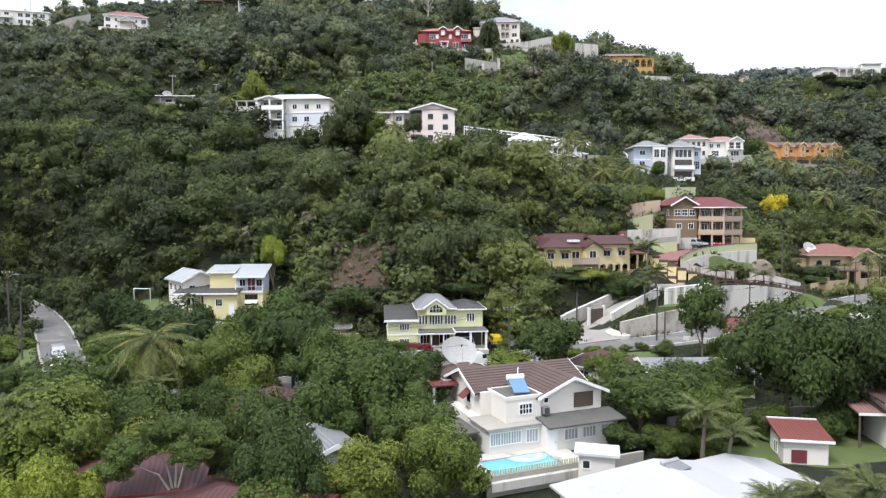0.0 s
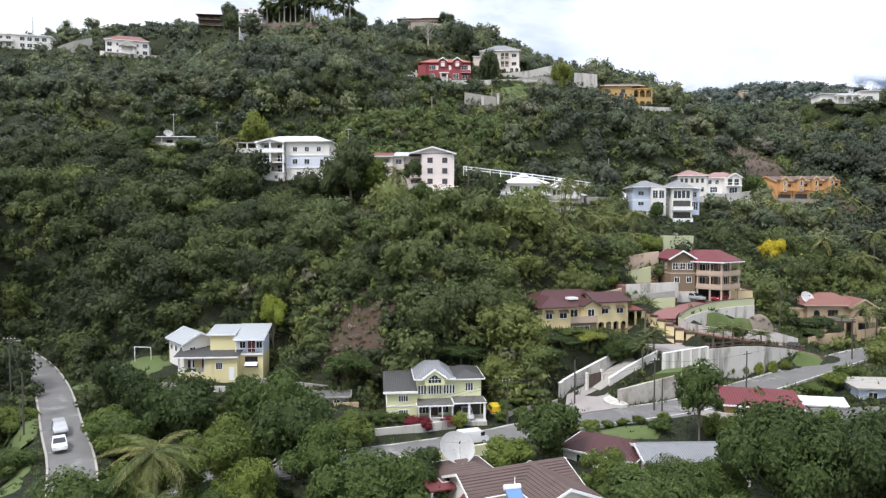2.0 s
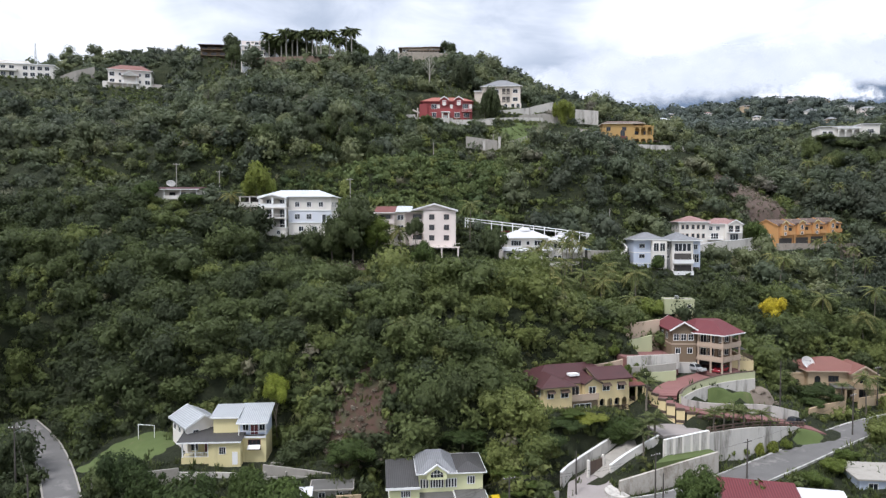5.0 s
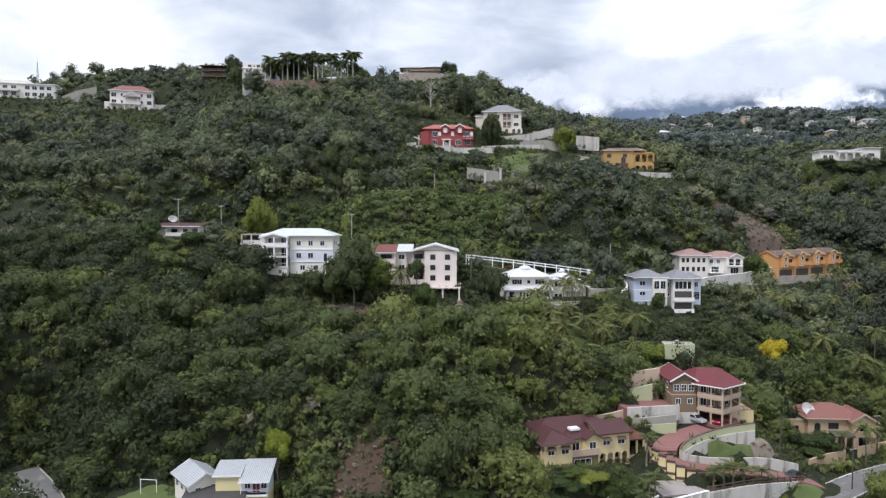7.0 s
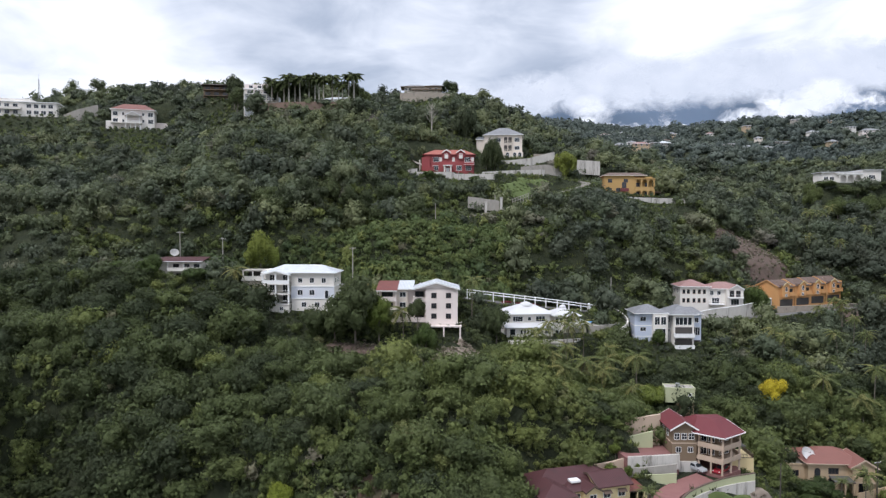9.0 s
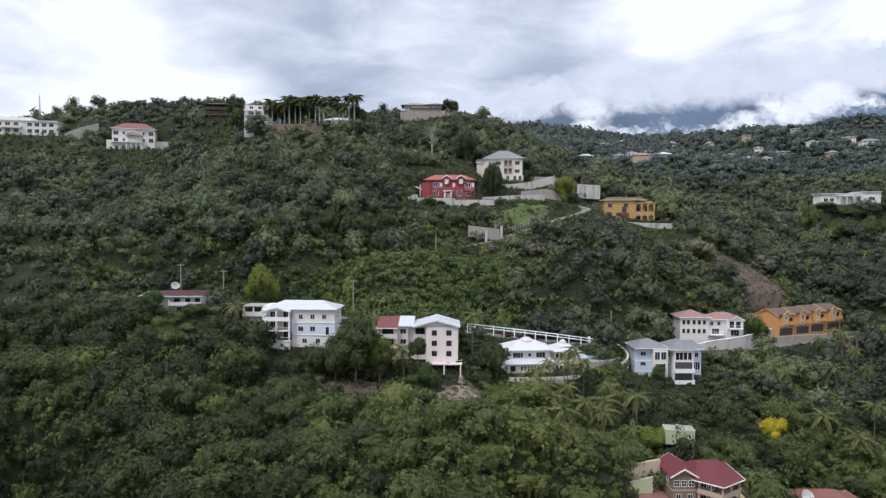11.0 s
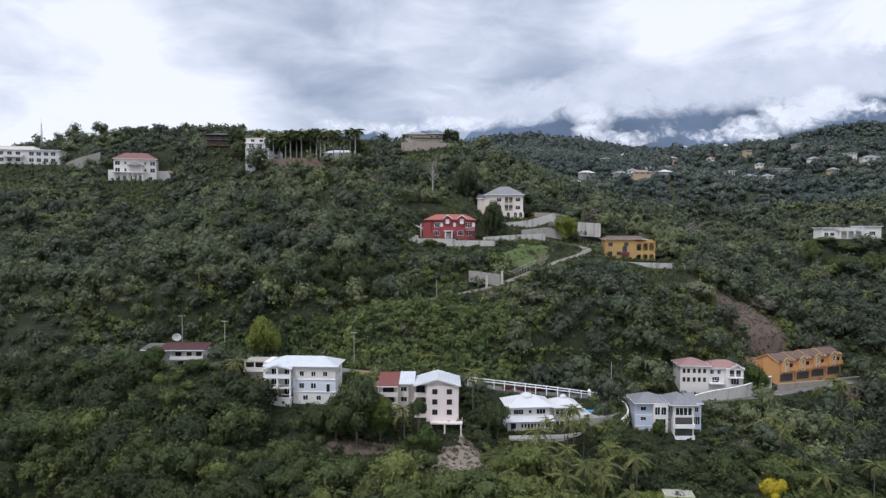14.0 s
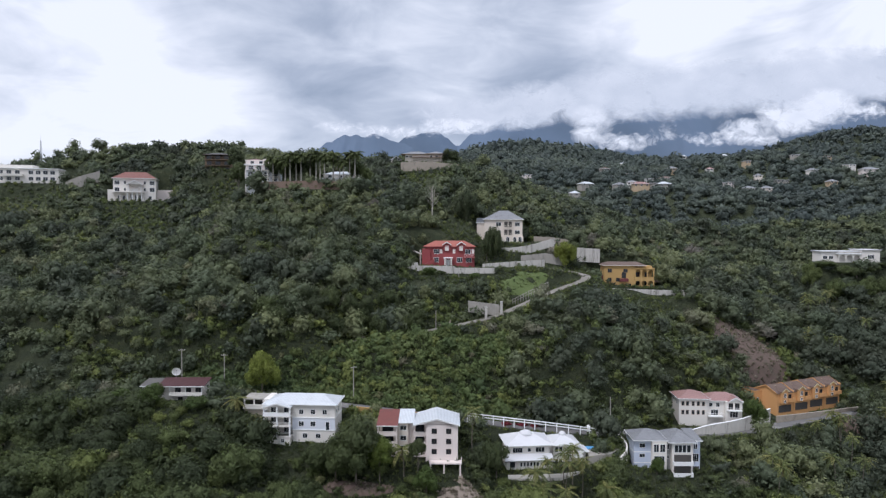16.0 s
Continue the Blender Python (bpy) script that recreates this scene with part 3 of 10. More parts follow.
def crown_arrays(seed, lobes, leaves, leaf, squash=0.8, core=ICO1, spread_out=0.62, core_size=0.74, droop=0.0, lobe=(0.30, 0.56), ruffle=0.45, reach=(0.80, 1.2)):
    """A crown about one unit in radius, standing on z = 0: uneven lobes with a dark heart and a shell of leaf sprays."""
    r = np.random.default_rng(seed)
    ang = r.uniform(0, 6.283, lobes)
    rad = spread_out * np.sqrt(r.uniform(0, 1, lobes))
    c = np.stack([rad * np.cos(ang), rad * np.sin(ang), squash * (0.78 + 0.68 * r.uniform(-1, 1, lobes) * (1 - 0.55 * rad))], -1)
    size = r.uniform(*lobe, lobes) * (1.15 - 0.3 * rad)
    c[0], size[0] = (0, 0, squash * 0.9), 0.6
    V, T, Q, n = [], [], [], 0
    for i in range(lobes):
        v, f = core
        jit = 1 + 0.22 * r.normal(size=(len(v), 1))
        V.append(c[i] + v * jit * size[i] * core_size * np.array((1, 1, 0.85)))
        T.append(f + n)
        n += len(v)
    per = (size**2 / (size**2).sum() * leaves * 1.5).astype(int)
    for i in range(lobes):
        d = r.normal(size=(per[i], 3))
        d /= np.linalg.norm(d, axis=1, keepdims=True)
        p = c[i] + d * size[i] * r.uniform(*reach, (per[i], 1)) * np.array((1, 1, 0.88))
        inside = np.zeros(len(p), bool)
        for j in range(lobes):
            if j != i:
                inside |= np.linalg.norm((p - c[j]) / np.array((1, 1, 0.88)), axis=1) < size[j] * 0.85
        p, d = p[~inside], d[~inside]
        if not len(p):
            continue
        nrm = d + ruffle * r.normal(size=d.shape) + np.array((0, 0, 0.25))
        nrm /= np.linalg.norm(nrm, axis=1, keepdims=True)
        u = np.cross(nrm, r.normal(size=nrm.shape))
        u /= np.linalg.norm(u, axis=1, keepdims=True)
        w2 = np.cross(nrm, u)
        s = leaf * r.uniform(0.6, 1.35, (len(p), 1))
        e = r.uniform(0.45, 0.8, (len(p), 1))
        low = np.array((0, 0, -1.0)) * droop * s
        q = np.stack([p + u * s * 1.25 + low, p - u * s * 0.7 - w2 * s * e * 1.25, p - u * s * 0.7 + w2 * s * e * 1.25], 1)
        V.append(q.reshape(-1, 3))
        T.append(n + np.arange(len(p) * 3).reshape(-1, 3))
        n += len(p) * 3
    return np.concatenate(V), np.concatenate(T), np.zeros((0, 4), int)


def scatter(name, kinds, places, scales, tones, mat, label, category, lifts):
    """One object out of many plants: each takes one of the kinds, turned, sized and toned by itself."""
    V, T, Q, tone, n = [], [], [], [], 0
    pick = rng.integers(0, len(kinds), len(places))
    turn = rng.uniform(0, 6.283, len(places))
    for i, p in enumerate(places):
        v, t3, q4 = kinds[pick[i]]
        c, s = math.cos(turn[i]), math.sin(turn[i])
        sx, sz = scales[i]
        x, y = v[:, 0] * sx, v[:, 1] * sx
        V.append(np.stack([c * x - s * y + p[0], s * x + c * y + p[1], v[:, 2] * sz + p[2] + lifts[i]], -1))
        T.append(t3 + n)
        Q.append(q4 + n)
        tone.append(np.full(len(v), tones[i]))
        n += len(v)
    me = mesh_np(name, np.concatenate(V), np.concatenate(T), np.concatenate(Q), [mat], np.concatenate(tone))
    return tagged(part_of(name, me, kind="stuff"), label, category)


def free_of(x, y, margin):
    """Where no terrace, road or bare slope lies within the margin."""
    ok = np.ones(len(x), bool)
    for row in TERRACES:
        ok &= terrace_distance(x, y, row) > margin
    for key, (half, points) in ROADS.items():
        ok &= to_road(x, y, points)[0] > half + (margin * 0.25 if key in ("hill_road", "terrace_road") else margin * 0.6 if key == "left_lane" else margin)
    for cx, cy, rx, ry, turn in BARE:
        c, s = math.cos(radians(turn)), math.sin(radians(turn))
        u, v = (x - cx) * c + (y - cy) * s, -(x - cx) * s + (y - cy) * c
        ok &= (u / (rx + margin * 0.5)) ** 2 + (v / (ry + margin * 0.5)) ** 2 > 1
    return ok


def off_built(x, y, margin):
    """Where no terrace or road lies within the margin."""
    ok = np.ones(len(x), bool)
    for row in TERRACES:
        ok &= terrace_distance(x, y, row) > margin
    for half, points in ROADS.values():
        ok &= to_road(x, y, points)[0] > half + margin
    return ok


def low_zone(x, y):
    """1 in the open ground just downhill of a terrace, where only shrubs grow."""
    out = np.zeros(len(x))
    for cx, cy, hx, hy, turn, z in TERRACES:
        if cy < 105 or cx in (-62, 185):
            continue
        out = np.maximum(out, ((np.abs(x - cx * (1 - (cy - y) / cy)) < hx + 1) & (y < cy) & (y > cy - hy - (30 if cy > 330 else 15 if cy > 160 else 7))).astype(float))
    return out


def jittered(x0, x1, y0, y1, step):
    a, b2 = np.meshgrid(np.arange(x0, x1, step), np.arange(y0, y1, step))
    a, b2 = a.ravel(), b2.ravel()
    return a + rng.uniform(-0.45, 0.45, len(a)) * step, b2 + rng.uniform(-0.45, 0.45, len(a)) * step


def patchy(x, y, size, seed):
    return np.array([noise.noise((a / size, c / size, seed)) for a, c in zip(x, y)])


# bare slopes: centre, half sizes, turn
BARE = [
    (-15, 114, 3, 4.5, -30), (112, 245, 12, 10.5, 10), (138, 214, 5, 4, 20), (3.6, 154, 6.4, 13, 0), (4, 248.6, 14, 1.3, 0), (80, 254.6, 17, 1.4, 4), (-15, 248.8, 5, 1.3, 0), (-22, 164, 8, 1.2, -4), (39.5, 133.5, 6, 5, 0), (2, 247.5, 14, 1.5, 0), (20, 262, 12, 2, 5), (64, 127, 4, 3, 20), (56, 122.5, 9, 3.5, 20), (-57, 115, 8, 7, 0), (35, 243, 12, 5, 35), (57, 112.8, 12, 1.8, 31), (53, 127, 7, 3, 15),
]

# open ground where only low shrubs grow: centre, half sizes, turn
OPEN = [(46, 280, 9, 6, 0), (74, 251, 14, 10, 5), (70, 109, 14, 8, 30), (10, 276, 13, 6, 0), (8, 281, 7, 4, 0), (40, 262, 16, 5, 5), (26, 250, 22, 9, 14), (50, 244, 10, 7, 30), (24, 117, 13, 6, 12), (57, 116, 16, 9, 25), (40, 115, 9, 9, 0), (28, 105, 13, 8, 25), (-40, 107, 13, 6, 0), (92, 199, 16, 3, 24), (2, 246, 16, 4, 0), (78, 253, 15, 2.5, 5), (22, 266, 16, 3, 0), (125, 212, 16, 3, 22),
        (24, 172, 13, 4, 0), (-158, 330, 15, 16, 0), (-3, 170, 10, 4, 0), (-40, 174, 9, 3, 0), (64, 182, 9, 4, 0), (84, 138, 12, 5, 20), (38, 128, 7, 7, 0), (66, 133, 7, 9, 0), (-21, 104, 9, 6, 0), (3.6, 147, 9, 6, 0), (-22, 159, 10, 3, 0), (56, 146, 5, 4, 0)]


def creeper_bank(x, y):
    """The steep bank between the terrace road and the hill road, overgrown with creepers."""
    return (y > 194) & (y < 213) & (x > -80) & (x < 20) & (y < np.maximum(208 + (x + 30) * 0.28, 204.5))


def in_open(x, y):
    out = np.zeros(len(x), bool)
    for cx, cy, rx, ry, turn in OPEN:
        c, s = math.cos(radians(turn)), math.sin(radians(turn))
        u, v = (x - cx) * c + (y - cy) * s, -(x - cx) * s + (y - cy) * c
        out |= (u / rx) ** 2 + (v / ry) ** 2 < 1
    half, points = ROADS["hill_road"]
    return out | ((to_road(x, y, points)[0] < half + 3.5) & (x > -14))


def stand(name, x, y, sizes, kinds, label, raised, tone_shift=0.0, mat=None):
    # Regional darkness is put into leaf tone: west slope, its foot, eastern spur.
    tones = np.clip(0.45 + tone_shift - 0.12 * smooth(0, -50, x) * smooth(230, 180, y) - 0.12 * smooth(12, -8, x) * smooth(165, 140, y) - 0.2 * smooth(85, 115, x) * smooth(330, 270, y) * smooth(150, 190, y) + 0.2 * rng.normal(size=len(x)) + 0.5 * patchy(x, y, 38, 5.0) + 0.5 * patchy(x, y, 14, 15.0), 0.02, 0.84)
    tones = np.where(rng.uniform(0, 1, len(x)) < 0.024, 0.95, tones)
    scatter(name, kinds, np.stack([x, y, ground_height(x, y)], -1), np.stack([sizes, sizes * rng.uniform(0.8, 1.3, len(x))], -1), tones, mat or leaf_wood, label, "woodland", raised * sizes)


def in_view(x, y):
    return np.abs(x) < 62 + 0.66 * (y - 60)


hill_kinds = [(*crown_arrays(s, 10, 1000, 0.06, 0.66 + 0.14 * (s % 3), spread_out=0.84, core_size=0.76, lobe=(0.2, 0.42), ruffle=0.55, reach=(0.8, 1.34)),) for s in range(12)]
upper_kinds = [(*crown_arrays(20 + s, 4, 180, 0.124, 0.5 + 0.14 * (s % 4), spread_out=0.72, core_size=0.74, lobe=(0.24, 0.48), ruffle=0.7, reach=(0.75, 1.5)),) for s in range(16)]
crest_kinds = [(*crown_arrays(150 + s, 3, 62, 0.18, 0.5 + 0.14 * (s % 4), spread_out=0.7, core_size=0.76, lobe=(0.28, 0.5), ruffle=0.6, reach=(0.75, 1.45)),) for s in range(12)]
tall_kinds = [(*crown_arrays(120 + s, 9, 420, 0.085, 0.8 + 0.16 * (s % 3), spread_out=0.74, lobe=(0.24, 0.44), ruffle=0.6, reach=(0.8, 1.4)),) for s in range(8)]
bush_kinds = [crown_arrays(40 + s, 2, 40, 0.175, 0.62, spread_out=0.55, core_size=0.66, ruffle=0.6) for s in range(8)]
creeper_kinds = [crown_arrays(200 + s, 3, 70, 0.14, 0.7, spread_out=0.6, core_size=0.72, lobe=(0.28, 0.5), ruffle=0.6, reach=(0.8, 1.3)) for s in range(8)]
# lower slope: full-grown trees
x, y = jittered(-150, 150, 104, 178, 4.6)
keep = in_view(x, y) & free_of(x, y, 2.6) & ~in_open(x, y)
x, y = x[keep], y[keep]
size = rng.gamma(5.0, 0.5, len(x)) + 1.1 + 0.9 * patchy(x, y, 45, 9.0)
size = np.where((patchy(x, y, 26, 3.1) < -0.33) | (low_zone(x, y) > 0), np.clip(size * 0.6, 1.2, 2.0), size)
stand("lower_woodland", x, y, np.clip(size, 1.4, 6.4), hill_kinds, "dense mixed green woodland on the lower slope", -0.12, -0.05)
# upper slope: scrub with taller trees among it
x, y = jittered(-330, 300, 178, 420, 4.4)
keep = in_view(x, y) & free_of(x, y, 2.2)
x, y = x[keep], y[keep]
tall = patchy(x, y, 34, 12.0) + 0.32 * rng.normal(size=len(x)) + 0.5 * smooth(50, 25, np.abs(x - 60)) * smooth(240, 226, y) + 0.45 * smooth(95, 130, x) * smooth(330, 300, y) + 0.5 * smooth(30, 12, np.hypot((x + 52) * 0.6, y - 222)) - 0.5 * smooth(300, 330, y)
bare_zone = (low_zone(x, y) > 0) | in_open(x, y)
size = np.where(tall > 0.34, rng.uniform(3.4, 5.8, len(x)), 2.0 + 2.4 * rng.uniform(0, 1, len(x)) ** 2)
size = np.where(low_zone(x, y) > 0, np.clip(size * 0.5, 0.7, 1.3), size)
size = np.where(in_open(x, y), rng.uniform(0.8, 1.3, len(x)), size)
bank = creeper_bank(x, y)
size = np.where(bank, rng.uniform(1.5, 2.6, len(x)), size)
high = (tall > 0.34) & ~bare_zone & ~bank & (rng.uniform(0, 1, len(x)) < 0.62)
low = ~high & (bare_zone | bank | (tall <= 0.34))
near_by = low & (y < 285) & ~bank
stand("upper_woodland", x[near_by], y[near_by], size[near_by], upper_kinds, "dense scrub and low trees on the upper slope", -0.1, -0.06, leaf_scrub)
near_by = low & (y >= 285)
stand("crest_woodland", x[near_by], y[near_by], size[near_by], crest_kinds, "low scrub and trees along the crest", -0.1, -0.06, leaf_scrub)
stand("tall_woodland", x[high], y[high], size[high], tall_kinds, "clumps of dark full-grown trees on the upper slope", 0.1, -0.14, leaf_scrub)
x, y = jittered(-230, 230, 100, 262, 3.3)
keep = in_view(x, y) & free_of(x, y, 1.3) & ((y < 182) | in_open(x, y) | (rng.uniform(0, 1, len(x)) < 0.4))
x, y = x[keep], y[keep]
# steep banks carry more of it, since they are seen face on
x2, y2 = jittered(-110, 150, 100, 262, 1.6)
grade = np.hypot(ground_height(x2 + 1, y2) - ground_height(x2 - 1, y2), ground_height(x2, y2 + 1) - ground_height(x2, y2 - 1)) / 2
keep = in_view(x2, y2) & free_of(x2, y2, 0.8) & (rng.uniform(0, 1, len(x2)) < np.clip(1.25 * grade - 0.5, 0, 0.85) * np.where(y2 > 200, 0.45, 1.0) + 0.8 * ((np.hypot(x2 - 29, (y2 - 136) * 1.4) < 13) | (np.hypot((x2 - 82) * 0.7, y2 - 224) < 10) | (np.hypot((x2 - 132) * 0.7, y2 - 238) < 8)))
x4, y4 = jittered(-250, 230, 262, 348, 6.5)
keep4 = in_view(x4, y4) & free_of(x4, y4, 1.3) & ~in_open(x4, y4)
x, y = np.r_[x, x4[keep4]], np.r_[y, y4[keep4]]
x3, y3 = jittered(-260, 200, 215, 360, 2.9)
keep3 = in_view(x3, y3) & free_of(x3, y3, 0.2) & (in_open(x3, y3) | (low_zone(x3, y3) > 0))
x, y = np.r_[x, x2[keep], x3[keep3]], np.r_[y, y2[keep], y3[keep3]]
size = np.where(in_open(x, y) | ((low_zone(x, y) > 0) & (y > 160)), rng.uniform(0.45, 0.95, len(x)) * np.where(y > 285, 1.7, 1.0), rng.uniform(1.2, 2.6, len(x)))
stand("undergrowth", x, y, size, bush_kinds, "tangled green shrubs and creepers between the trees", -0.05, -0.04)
# the cut bank behind the yellow villa
x, y = jittered(14, 38, 129.2, 137.4, 0.95)
keep = off_built(x, y, 0.4) & (rng.uniform(0, 1, len(x)) < 0.7)
x, y = x[keep], y[keep]
stand("bank_shrubs", x, y, rng.uniform(0.7, 1.5, len(x)), creeper_kinds, "tangled shrubs on the cut bank behind the yellow villa", -0.3, -0.1)
x, y = jittered(-82, 24, 193, 216, 1.3)
keep = creeper_bank(x, y) & free_of(x, y, 0.3)
x, y = x[keep], y[keep]
stand("creepers", x, y, rng.gamma(4.0, 0.3, len(x)) + 0.5, creeper_kinds, "mid-green creepers and bushes on the steep bank above the terrace road", -0.25, 0.0, leaf_creeper)

# low herbs and grasses on open banks, verges and clearings
def tuft_arrays(seed, blades):
    r = np.random.default_rng(seed)
    a, q = r.uniform(0, 6.283, blades), np.sqrt(r.uniform(0, 1, blades)) * 0.8
    base = np.stack([q * np.cos(a), q * np.sin(a), np.zeros(blades)], -1)
    tip = base + np.stack([0.4 * np.cos(a), 0.4 * np.sin(a), r.uniform(0.5, 1.1, blades)], -1) + 0.15 * r.normal(size=(blades, 3))
    side = np.stack([-np.sin(a), np.cos(a), np.zeros(blades)], -1) * r.uniform(0.18, 0.36, (blades, 1))
    v = np.stack([base - side - (0, 0, 0.2), base + side - (0, 0, 0.2), tip], 1).reshape(-1, 3)
    return v, np.arange(blades * 3).reshape(-1, 3), np.zeros((0, 4), int)


tuft_kinds = [tuft_arrays(300 + k, 11) for k in range(8)]
x, y = jittered(-120, 150, 98, 275, 1.3)
x2, y2 = jittered(-190, 215, 275, 362, 2.2)
x3, y3 = jittered(-85, 80, 32, 98, 1.5)
x, y = np.r_[x, x2, x3], np.r_[y, y2, y3]
beside = np.minimum(to_road(x, y, ROADS["hill_road"][1])[0], to_road(x, y, ROADS["terrace_road"][1])[0]) < 15
keep = in_view(x, y) & (in_open(x, y) | (low_zone(x, y) > 0) | beside | (y < 128) | ~free_of(x, y, 1.5) | (rng.uniform(0, 1, len(x)) < 0.14)) & off_built(x, y, 0.15) & (free_of(x, y, 0.0) | (rng.uniform(0, 1, len(x)) < 0.5))
x, y = x[keep], y[keep]
size = rng.uniform(0.35, 0.85, len(x)) * np.where(y > 275, 1.5, np.where(y < 98, 0.6, 1.15))
tones = np.clip(0.40 + 0.14 * rng.normal(size=len(x)) + 0.5 * patchy(x, y, 11, 22.0), 0.05, 0.8)
scatter("ground_cover", tuft_kinds, np.stack([x, y, ground_height(x, y)], -1), np.stack([size, size * rng.uniform(0.7, 1.3, len(x))], -1), tones, leaf_wood, "low grasses and herbs on the open banks", "grass", 0.0 * size)

# dead brush on the slips and spoil
x, y = np.zeros(0), np.zeros(0)
for cx, cy, rx, ry, number in ((-15, 114, 6, 9, 170), (112, 245, 13, 12, 330), (138, 214, 8, 6, 50), (3.6, 154, 7, 13, 130), (-22, 164, 9, 2, 40), (64, 127, 4, 3, 14)):
    a, q = rng.uniform(0, 6.283, number), np.sqrt(rng.uniform(0, 1, number))
    x, y = np.r_[x, cx + rx * q * np.cos(a)], np.r_[y, cy + ry * q * np.sin(a)]
size = rng.uniform(0.35, 0.95, len(x))
scatter("dead_brush", bush_kinds, np.stack([x, y, ground_height(x, y)], -1), np.stack([size, size * rng.uniform(0.5, 1.0, len(x))], -1), rng.uniform(0, 1, len(x)), leaf_dead, "dry brown brush and fallen twigs on bare slopes", "brush", 0.25 * size)

far_kinds = [crown_arrays(70 + s, 4, 96, 0.135, 0.62 + 0.1 * (s % 3), spread_out=0.72, core_size=0.8, lobe=(0.3, 0.52), ruffle=0.6, reach=(0.82, 1.22)) for s in range(10)]
back_kinds = [crown_arrays(80 + s, 3, 46, 0.19, 0.7, spread_out=0.7, core_size=0.84, lobe=(0.34, 0.56), ruffle=0.5, reach=(0.82, 1.2)) for s in range(8)]
# houses on the far hills: x, y, width
FAR_HOUSES = ((84, 700, 17), (172, 720, 12), (192, 690, 10), (161, 615, 16), (135, 640, 22), (104, 625, 12), (179, 610, 24), (197, 600, 18), (219, 660, 22), (274, 600, 13), (323, 640, 20), (311, 660, 12), (317, 700, 9), (359, 650, 10), (361, 620, 11), (408, 640, 24), (214, 800, 14), (286, 800, 12), (318, 760, 12), (273, 640, 10), (395, 690, 12), (119, 612, 16), (191, 605, 14), (232, 640, 16), (278, 700, 12), (245, 720, 18), (295, 610, 16), (368, 700, 14), (401, 660, 14), (174, 620, 14), (196, 640, 12))
dim_kinds = [(*crown_arrays(90 + s, 1, 14, 0.3, 0.75, spread_out=0.55, core_size=0.85, ruffle=0.6, reach=(0.8, 1.4)),) for s in range(6)]
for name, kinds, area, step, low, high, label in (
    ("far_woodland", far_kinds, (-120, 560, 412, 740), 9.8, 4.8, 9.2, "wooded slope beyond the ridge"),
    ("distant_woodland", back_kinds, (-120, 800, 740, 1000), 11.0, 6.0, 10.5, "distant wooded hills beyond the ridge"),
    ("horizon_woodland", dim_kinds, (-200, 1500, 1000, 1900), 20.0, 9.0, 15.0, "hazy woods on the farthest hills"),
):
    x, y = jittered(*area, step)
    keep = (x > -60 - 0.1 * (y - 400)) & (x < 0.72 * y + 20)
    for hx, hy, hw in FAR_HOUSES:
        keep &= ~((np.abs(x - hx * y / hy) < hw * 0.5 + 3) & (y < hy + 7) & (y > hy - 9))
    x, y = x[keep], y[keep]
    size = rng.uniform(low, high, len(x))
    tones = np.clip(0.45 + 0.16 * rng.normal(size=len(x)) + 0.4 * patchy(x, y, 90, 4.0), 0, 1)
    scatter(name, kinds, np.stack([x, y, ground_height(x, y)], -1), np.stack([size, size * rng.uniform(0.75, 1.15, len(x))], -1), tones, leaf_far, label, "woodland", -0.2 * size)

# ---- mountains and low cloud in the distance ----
# Distance haze is put into the mountains' base colour as blue.
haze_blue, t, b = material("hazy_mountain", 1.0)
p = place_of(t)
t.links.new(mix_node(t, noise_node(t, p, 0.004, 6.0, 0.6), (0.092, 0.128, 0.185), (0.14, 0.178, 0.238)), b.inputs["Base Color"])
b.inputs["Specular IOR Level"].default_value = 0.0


def mountain(x0, x1, y, peaks, label):
    """A far range: peaks are (x, height, width)."""
    xs, rows = np.linspace(x0, x1, 220), np.linspace(0, 1, 14)
    top = np.zeros(len(xs))
    for px, hh, wd in peaks:
        top = np.maximum(top, hh * np.exp(-(np.abs((xs - px) / wd) ** 2.2)))
    top += np.array([30 * noise.noise((v / 260, y * 0.01, 0)) + 22 * noise.noise((v / 90, y * 0.01, 3)) + 9 * noise.noise((v / 30, y * 0.01, 7)) for v in xs])
    V = np.array([(x, y - 500 * (1 - r) + 60 * math.sin(x / 130 + 5 * r), 40 + (hh - 40) * r) for r in rows for x, hh in zip(xs, top)])
    n = len(xs)
    Q = np.array([(j * n + i, j * n + i + 1, (j + 1) * n + i + 1, (j + 1) * n + i) for j in range(len(rows) - 1) for i in range(n - 1)])
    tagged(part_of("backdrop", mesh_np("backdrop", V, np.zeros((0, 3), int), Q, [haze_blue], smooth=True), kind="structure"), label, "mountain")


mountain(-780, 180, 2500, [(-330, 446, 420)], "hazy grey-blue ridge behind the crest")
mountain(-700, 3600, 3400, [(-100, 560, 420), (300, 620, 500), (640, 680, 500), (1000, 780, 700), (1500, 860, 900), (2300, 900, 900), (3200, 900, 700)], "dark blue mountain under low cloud")


